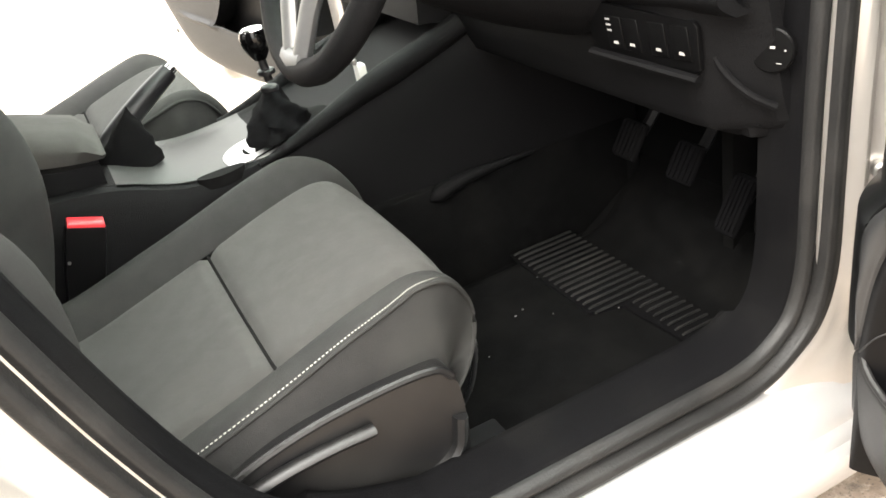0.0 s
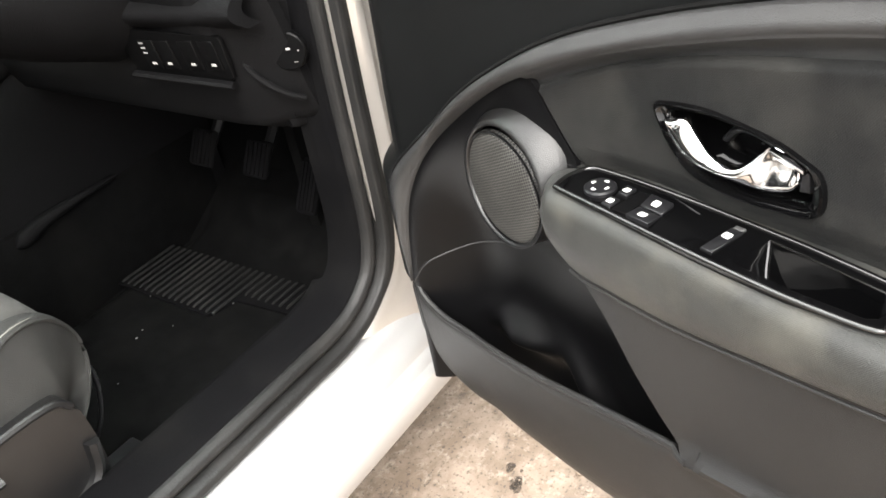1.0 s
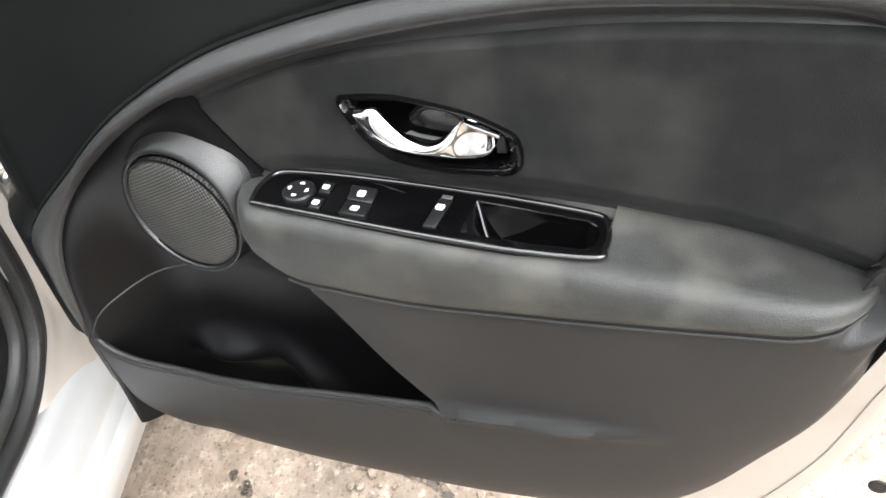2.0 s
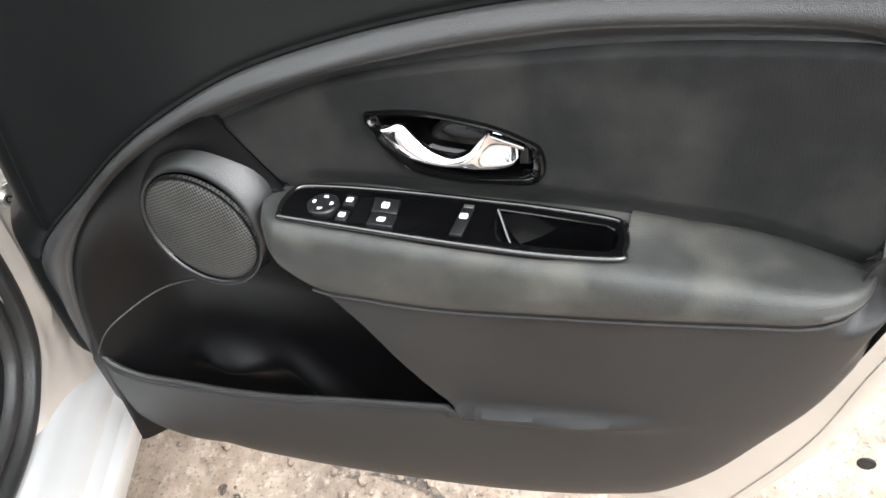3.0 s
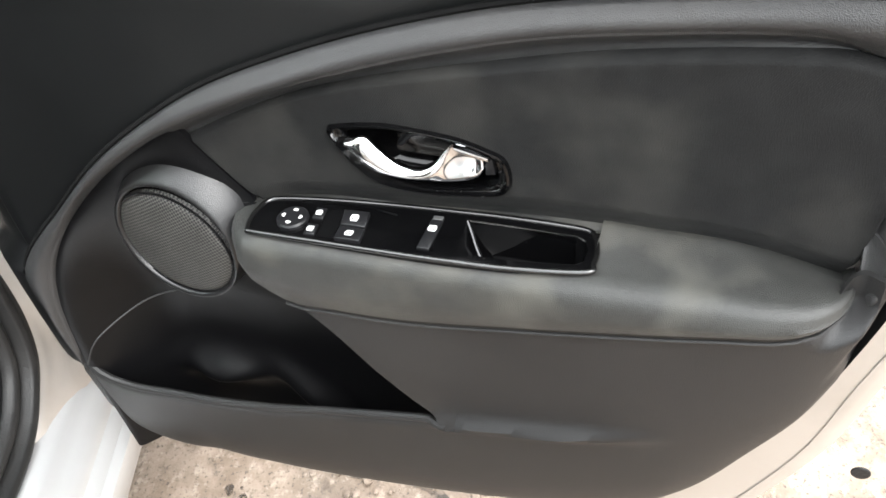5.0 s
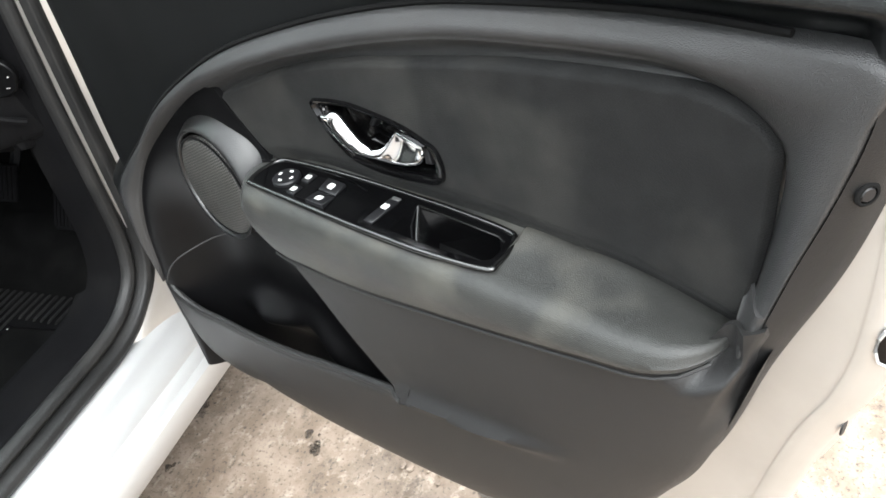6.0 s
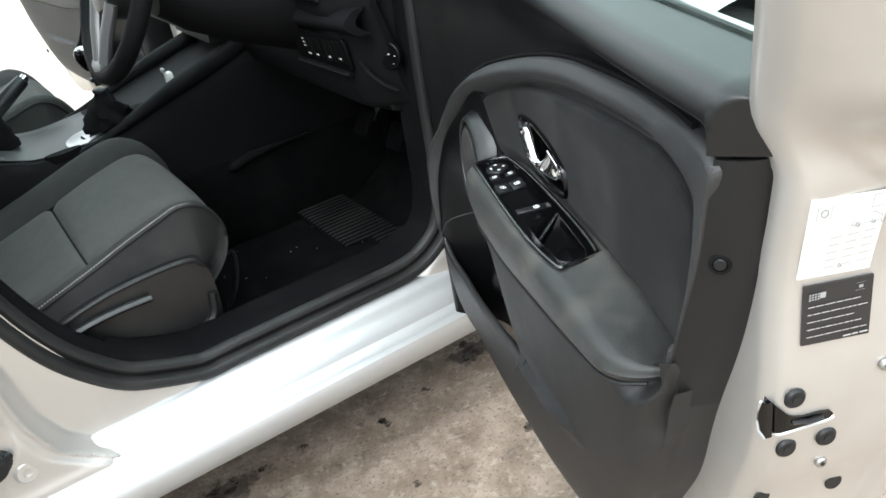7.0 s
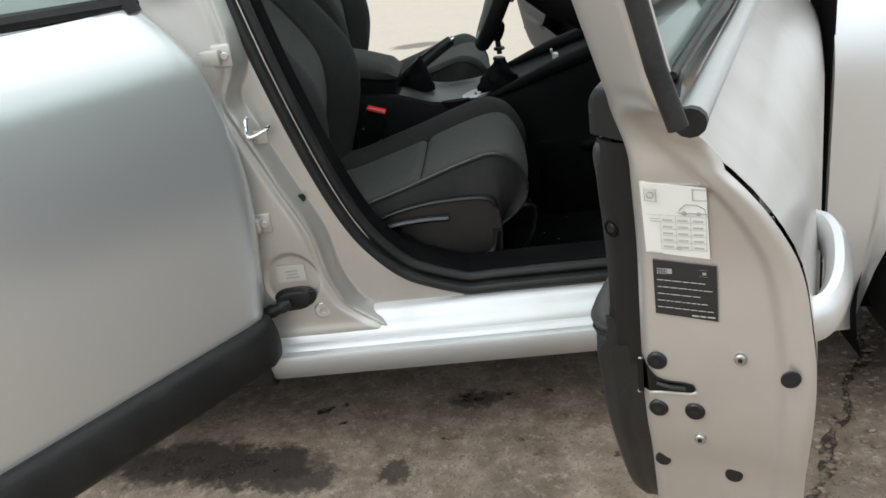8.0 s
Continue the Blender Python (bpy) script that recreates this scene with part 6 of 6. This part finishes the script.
for k, (z, g) in enumerate(((0.512, 1.0), (0.522, 0.98), (0.530, 0.84), (0.540, 0.84), (0.549, 0.68), (0.560, 0.62), (0.572, 0.42), (0.582, 0.33))):
    gaiter.append([(0.262 + 0.10 * (z - 0.512) * 4 * 0.3 + 0.052 * g * math.cos(a), 0.866 + 0.030 * g * (1 + 0.08 * math.sin(5 * a + k)) * math.sin(a), z + 0.25 * (z - 0.512) * math.cos(a)) for a in [2 * math.pi * i / 28 for i in range(28)]])
part("brake_gaiter", loft(gaiter), SILLTRIM, hb, "folded dark handbrake gaiter", smooth=70)
part("side_moulding", tube(spline([(0.645, 0.695, 0.374), (0.69, 0.693, 0.388), (0.75, 0.689, 0.394), (0.83, 0.686, 0.396)], 16), lambda s: (0.016 - 0.013 * s) * min(1.0, math.sqrt(s / 0.15 + 0.01)), 10), DASH, console, "rounded edge of the footwell carpet trim")
part("lower_carpet", box(0.55, 1.02, 0.70, 0.99, 0.20, 0.39, 0.01), CARPET, console)

# ---- dashboard ----
dash = thing("dashboard", "charcoal plastic dashboard with switch panel", "dashboard")


def dash_fn(s, t):
    y = 0.175 + 1.37 * s
    e = 1 - step(y, 0.175, 0.24)
    prof = [(0.97, 0.565), (0.86, 0.552), (0.80, 0.556), (0.77, 0.572), (0.757, 0.61), (0.748, 0.655), (0.738, 0.70), (0.728, 0.735), (0.735, 0.80), (0.76, 0.85), (0.83, 0.885), (0.99, 0.90)]
    k = t * (len(prof) - 1)
    i = min(len(prof) - 2, int(k))
    q = Vector(prof[i]).lerp(Vector(prof[i + 1]), k - i)
    return (q.x + 0.05 * e, y, q.y)


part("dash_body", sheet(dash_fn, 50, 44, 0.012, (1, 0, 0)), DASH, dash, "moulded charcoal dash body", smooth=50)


def dash_end(s, t):
    prof = [(0.845, 0.545), (0.80, 0.56), (0.785, 0.61), (0.775, 0.66), (0.77, 0.72), (0.775, 0.80), (0.81, 0.87), (0.87, 0.90)]
    k = s * (len(prof) - 1)
    i = min(len(prof) - 2, int(k))
    q = Vector(prof[i]).lerp(Vector(prof[i + 1]), k - i)
    return (q.x + (0.875 - q.x) * t, 0.196 - 0.026 * t + 0.012 * (1 - t) ** 3, q.y)


part("dash_end_panel", sheet(dash_end, 28, 12, 0.01, (0, 1, 0)), DASH, dash, "dash side panel with rounded edge", smooth=50)
dialn = Vector((-0.93, -0.36, 0.05)).normalized()
DC = Vector((0.796, 0.1785, 0.6555))
dl = part("headlamp_dial", disc(DC - dialn * 0.006, dialn, 0.021, 0.008, 32, 0.0015), CUP, dash, "round black adjuster with white marks")
t1 = dialn.cross(Vector((0, 0, 1))).normalized()
for a, b, c, d in ((-0.004, 0.002, 0.008, 0.004), (-0.010, -0.013, 0.008, 0.003), (-0.002, -0.014, 0.008, 0.003), (-0.014, 0.0, 0.003, 0.003), (0.006, 0.012, 0.004, 0.003)):
    cc = DC + dialn * 0.0026 + t1 * a + Vector((0, 0, b))
    bm = bmesh.new()
    bm.faces.new([bm.verts.new(cc + t1 * x + Vector((0, 0, y))) for x, y in ((0, 0), (c * 0.6, 0), (c * 0.6, d * 0.6), (0, d * 0.6))])
    part("mark", bm, PALEPRINT, dl)


seam = spline([(0.746, 0.246, 0.80), (0.750, 0.241, 0.745), (0.756, 0.236, 0.705), (0.764, 0.229, 0.671), (0.770, 0.212, 0.637), (0.782, 0.190, 0.614), (0.80, 0.176, 0.600)], 24)
part("end_seam", tube(seam, 0.0040, 8), DASH, dash, "raised edge of the dash side panel")


def sp(a, b, h):
    """On the switch panel: a along the car's width, b up, h proud of it."""
    q = Vector((0.738, 0.36, 0.632)).lerp(Vector((0.756, 0.222, 0.628)), (0.36 - a) / 0.138)
    return (q.x - 0.004 - h - 0.16 * (b - 0.63), a - 0.004, b + 0.012)


fr = [(0.362, 0.634), (0.358, 0.630), (0.232, 0.624), (0.226, 0.628), (0.222, 0.672), (0.226, 0.677), (0.368, 0.686), (0.372, 0.68)]
sw = part("switch_panel", prism(fr, sp, -0.004, 0.001, 0.0008), CUP, dash, "recessed switch panel with white symbols")
part("panel_ledge", tube([sp(0.366, 0.630, 0.004), sp(0.30, 0.626, 0.005), sp(0.226, 0.620, 0.004)], 0.006, 8, 0.7), DASH, sw)
for a in (0.328, 0.3055, 0.2713, 0.2427):
    k = part("blank_switch", prism([(a - 0.0105, 0.637), (a + 0.0105, 0.637), (a + 0.0105, 0.672), (a - 0.0105, 0.672)], sp, 0.001, 0.0030, 0.0008), CUP, sw)
    part("mark", prism([(a - 0.0034, 0.6428), (a + 0.0034, 0.6428), (a + 0.0026, 0.6458), (a - 0.0026, 0.6458)], sp, 0.0030, 0.0035), PALEPRINT, k)
for b in (0.668, 0.662, 0.656):
    part("mark", prism([(0.331, b), (0.337, b), (0.337, b + 0.002), (0.331, b + 0.002)], sp, 0.0032, 0.0036), GREYPRINT, sw)


def tray(s, t):
    y = 0.385 - 0.205 * s
    return (0.735 + 0.02 * s - 0.022 * math.sin(math.pi * t), y, 0.692 + 0.040 * t + 0.004 * s)


part("lower_tray", sheet(tray, 10, 10, 0.02, (1, 0, 0)), DASH, dash, "ledge below the air vent")
vent = part("air_vent", box(0.722, 0.74, 0.235, 0.375, 0.745, 0.80, 0.008), SATIN, dash)
for k in range(5):
    part("slat", box(0.716, 0.730, 0.242, 0.368, 0.752 + 0.009 * k, 0.755 + 0.009 * k), PLASTIC, vent)
col = part("steering_cowl", loft([[(0.74 - 0.20 * s, 0.435 + r * 1.25 * math.cos(a), 0.735 + 0.07 * s + r * math.sin(a)) for a in [2 * math.pi * i / 24 for i in range(24)]] for s, r in ((0, 0.09), (0.4, 0.085), (0.8, 0.07), (1.0, 0.05))]), DASH, dash, "moulded steering column cowl")
part("under_cover", loft([[(0.80, y, 0.575), (0.83, y, 0.556), (0.99, y, 0.560), (0.99, y, 0.60), (0.80, y, 0.60)] for y in (0.20, 0.70)]), DASH, dash)
part("centre_fascia", loft([[(0.70 + 0.02 * s, cy - 0.11, 0.62 + 0.2 * s), (0.70 + 0.02 * s, cy + 0.11, 0.62 + 0.2 * s), (0.88, cy + 0.11, 0.60 + 0.2 * s), (0.88, cy - 0.11, 0.60 + 0.2 * s)] for s in (0, 1)]), DASH, dash, "centre stack")
sock = part("power_socket", box(0.604, 0.618, 0.772, 0.792, 0.545, 0.582, 0.003), PAPER, dash, "loose pale plug beside the console")
part("key_tag", box(0.600, 0.606, 0.772, 0.790, 0.583, 0.592, 0.002), METAL, sock)

# steering wheel
SPOKE = material("satin_grey_spoke", (0.16, 0.16, 0.16), 0.4, 0.4, 0.1, 80)
wheel_s = thing("steering_wheel", "dark three-spoke steering wheel with silver spokes", "steering wheel")
WC, WN = Vector((0.524, 0.510, 0.830)), Vector((-0.90, 0, 0.43)).normalized()
W1, W2 = Vector((0, 1, 0)), WN.cross(Vector((0, 1, 0)))
if W2.z < 0:
    W2 = -W2


def wp(a, b, h=0.0):
    return WC + W1 * a + W2 * b + WN * h


part("rim", tube([wp(0.172 * math.cos(2 * math.pi * k / 60), 0.172 * math.sin(2 * math.pi * k / 60)) for k in range(60)], 0.0155, 12, 0.95, up=WN, closed=True), DASH, wheel_s, "leather-grained rim")
part("airbag_cover", loft([[wp(r * 1.1 * math.cos(a), r * math.sin(a) - 0.005, h) for a in [2 * math.pi * i / 28 for i in range(28)]] for r, h in ((0.075, -0.03), (0.078, 0.0), (0.070, 0.02), (0.045, 0.028), (0.005, 0.03))]), PLASTIC, wheel_s, "rounded airbag cover")
for a0, b0, a1, b1 in ((-0.050, -0.055, -0.016, -0.158), (0.050, -0.055, 0.016, -0.158)):
    part("lower_spoke", tube([wp(a0, b0, 0.012), wp((a0 + a1) / 2, (b0 + b1) / 2, 0.010), wp(a1, b1, 0.003)], 0.0145, 10, 0.7, up=WN), SPOKE, wheel_s, "satin grey lower spoke")
part("spoke_foot", tube([wp(-0.028, -0.160, 0.004), wp(0, -0.164, 0.006), wp(0.028, -0.160, 0.004)], 0.014, 10, 0.7, up=WN), SPOKE, wheel_s)
for sg in (-1, 1):
    part("side_spoke", tube([wp(sg * 0.06, 0.01, 0.008), wp(sg * 0.165, 0.02, 0.0)], 0.016, 10, 0.6, up=WN), PLASTIC, wheel_s)
stalk = part("stalk", tube([wp(-0.05, 0.03, -0.06), wp(-0.19, 0.04, -0.055)], 0.009, 8), SATIN, wheel_s, "black column stalk")
for k in range(3):
    part("mark", box(0.555, 0.5554, 0.275 + 0.012 * k, 0.281 + 0.012 * k, 0.818, 0.822), WHITE, stalk)

# pedals
for nm, x, y, z, w, h in (("accelerator_pedal", 0.936, 0.366, 0.374, 0.017, 0.042), ("brake_pedal", 0.915, 0.437, 0.420, 0.022, 0.028), ("clutch_pedal", 0.897, 0.530, 0.434, 0.022, 0.028)):
    p = thing(nm, "worn black rubber %s on a steel arm" % nm.replace("_", " "), "pedal", "pedals")
    m = Matrix.Translation((x, y, z)) @ Matrix.Rotation(radians(32), 4, "Y")
    bm = box(-0.006, 0.006, -w, w, -h, h, 0.004)
    bm.transform(m)
    pad = part("pad", bm, SILLTRIM, p)
    for k in range(5):
        r = box(-0.0085, -0.005, -w * 0.8 + 0.4 * w * k - 0.0025, -w * 0.8 + 0.4 * w * k + 0.0025, -h * 0.85, h * 0.85)
        r.transform(m)
        part("rib", r, SILLTRIM, pad)
    part("arm", tube(spline([(x + 0.016, y, z), (x + 0.05, y, z + 0.04), (x + 0.07, y, z + 0.12), (x + 0.06, y, 0.60)], 12), 0.008, 6), SATIN, p, "dark steel pedal arm")

# footwell mat with ribbed heel pad
mat = thing("floor_mat", "dusty black carpet mat with a ribbed rubber heel pad", "floor mat")


def mat_fn(s, t):
    x = 0.45 + 0.56 * s
    y = 0.255 + 0.43 * t
    e = min(s, 1 - s, t, 1 - t)
    z = 0.213 + 0.006 * step(e, 0, 0.02) + 0.004 * noise.noise(Vector((x * 9, y * 9, 1.0))) + 0.09 * step(x, 0.90, 1.05) ** 1.2
    return (x, y, z)


part("mat_body", sheet(mat_fn, 40, 34), CARPET, mat, smooth=60)
pad_pts = [(0.765, 0.70), (0.765, 0.478), (0.812, 0.462), (0.822, 0.30), (0.886, 0.31), (0.884, 0.47), (0.886, 0.70)]
hp = part("heel_pad", prism(pad_pts, lambda a, b, h: (a, b, h), 0.219, 0.2245, 0.001), SILLTRIM, mat, "ribbed rubber heel pad")
for k in range(27):
    y = 0.308 + 0.0148 * k
    x0 = 0.826 if y < 0.465 else 0.770
    part("rib", tube([(x0, y, 0.2248), (x0 + 0.004, y, 0.2265), (0.878, y, 0.2262), (0.882, y, 0.2248)], 0.0020, 6), RUBBER, hp)

# crumbs and lint on the mat
rnd = random.Random(3)
bm = bmesh.new()
for k in range(11):
    x, y = 0.52 + 0.34 * rnd.random(), 0.30 + 0.34 * rnd.random()
    r = 0.0008 + 0.0010 * rnd.random() ** 2
    bmesh.ops.create_icosphere(bm, subdivisions=1, radius=r, matrix=Matrix.Translation((x, y, 0.2235)) @ Matrix.Diagonal((1.4, 0.9, 0.6, 1)))
alone("crumbs", bm, GREYPRINT, "pale crumbs and lint on the black mat", "crumbs", kind="stuff")

# ---- far side: passenger door, mirror image of the driver's, standing open ----
far_door = copy_thing(front_door, Matrix.Translation((0.02 * K, 2 * YC * K, 0)) @ Matrix.Diagonal((1, -1, 1, 1)))
tagged(far_door, "open passenger door beyond the seats with dark trim", "car door")

# ---- oil stains on the concrete ----
def stain(x, y, r, seed, stretch=1.0, turn=0.0, drops=6):
    """A patch of dark spots soaked into the concrete, most of them small."""
    rnd = random.Random(seed)
    bm = bmesh.new()
    c, s_ = math.cos(turn), math.sin(turn)
    for k in range(drops):
        ox, oy = (rnd.gauss(0, 0.55) * r * stretch, rnd.gauss(0, 0.5) * r) if k else (0, 0)
        rr = r * (0.10 + 0.32 * rnd.random() ** 2) if k else r * 0.42
        ph = [rnd.uniform(0, 6.28) for _ in range(4)]
        vs = []
        for i in range(22):
            a = 2 * math.pi * i / 22
            q = rr * (1 + 0.12 * math.sin(2 * a + ph[0]) + 0.10 * math.sin(3 * a + ph[1]) + 0.06 * math.sin(5 * a + ph[2]) + 0.05 * math.sin(9 * a + ph[3]))
            px, py = ox + q * math.cos(a) * 1.25, oy + q * math.sin(a)
            vs.append(bm.verts.new((x + c * px - s_ * py, y + s_ * px + c * py, 0.0006 + 0.00015 * k)))
        bm.faces.new(vs)
    return alone("oil_stain", bm, STAIN, "dark oil spots soaked into the concrete", "oil stain", kind="stuff")


for i, (x, y, r, stretch, turn, drops) in enumerate((
        (0.846, 0.015, 0.022, 1.3, 0.3, 5), (0.90, 0.272, 0.03, 1.5, 0.4, 9), (0.655, 0.212, 0.020, 1.5, 0.5, 5), (0.761, 0.233, 0.013, 1.2, 0, 3),
        (0.511, 0.255, 0.020, 1.4, 0.2, 4), (0.041, 0.249, 0.026, 1.2, 0.1, 4), (0.085, 0.262, 0.016, 1.1, 0, 3), (0.10, 0.20, 0.016, 1.5, 0, 4),
        (0.35, 0.25, 0.03, 1.8, -0.1, 7), (-0.20, 0.11, 0.04, 2.2, 0.1, 9), (-0.08, 0.09, 0.035, 2.0, 0.3, 8),
        (0.62, 0.03, 0.012, 1.2, 0, 2), (0.45, 0.10, 0.012, 1.0, 0, 3), (0.30, 0.12, 0.010, 1.0, 0, 2), (0.43, 0.256, 0.014, 1.4, 0.4, 3), (0.345, 0.262, 0.02, 1.4, 0, 5))):
    stain(x, y, r, 40 + i, stretch, turn, drops)

# open joint in the concrete, filled with dark grit
rnd = random.Random(7)
bm = bmesh.new()
left, right = [], []
for k in range(60):
    f = k / 59
    x, y = 0.634 + 0.63 * f, -0.60 + 1.1 * f
    wd = 0.006 + 0.012 * rnd.random()
    jx = 0.010 * math.sin(k * 0.7) + 0.006 * rnd.uniform(-1, 1)
    left.append(bm.verts.new((x - wd + jx, y, 0.0009)))
    right.append(bm.verts.new((x + wd + jx, y, 0.0009)))
for k in range(59):
    bm.faces.new((left[k], right[k], right[k + 1], left[k + 1]))
alone("ground_joint", bm, STAIN, "dark gritty joint in the concrete", "ground joint", kind="structure")
bm = bmesh.new()
for k in range(560):
    f = rnd.random()
    x, y = 0.634 + 0.63 * f + rnd.gauss(0.02, 0.05), -0.60 + 1.1 * f
    r = 0.0015 + 0.0065 * rnd.random() ** 3
    bmesh.ops.create_icosphere(bm, subdivisions=1, radius=r, matrix=Matrix.Translation((x, y, r * 0.4)) @ Matrix.Diagonal((1.3, 1, 0.7, 1)))
alone("gravel", bm, CONCRETE, "loose grit along the joint", "gravel", kind="stuff")
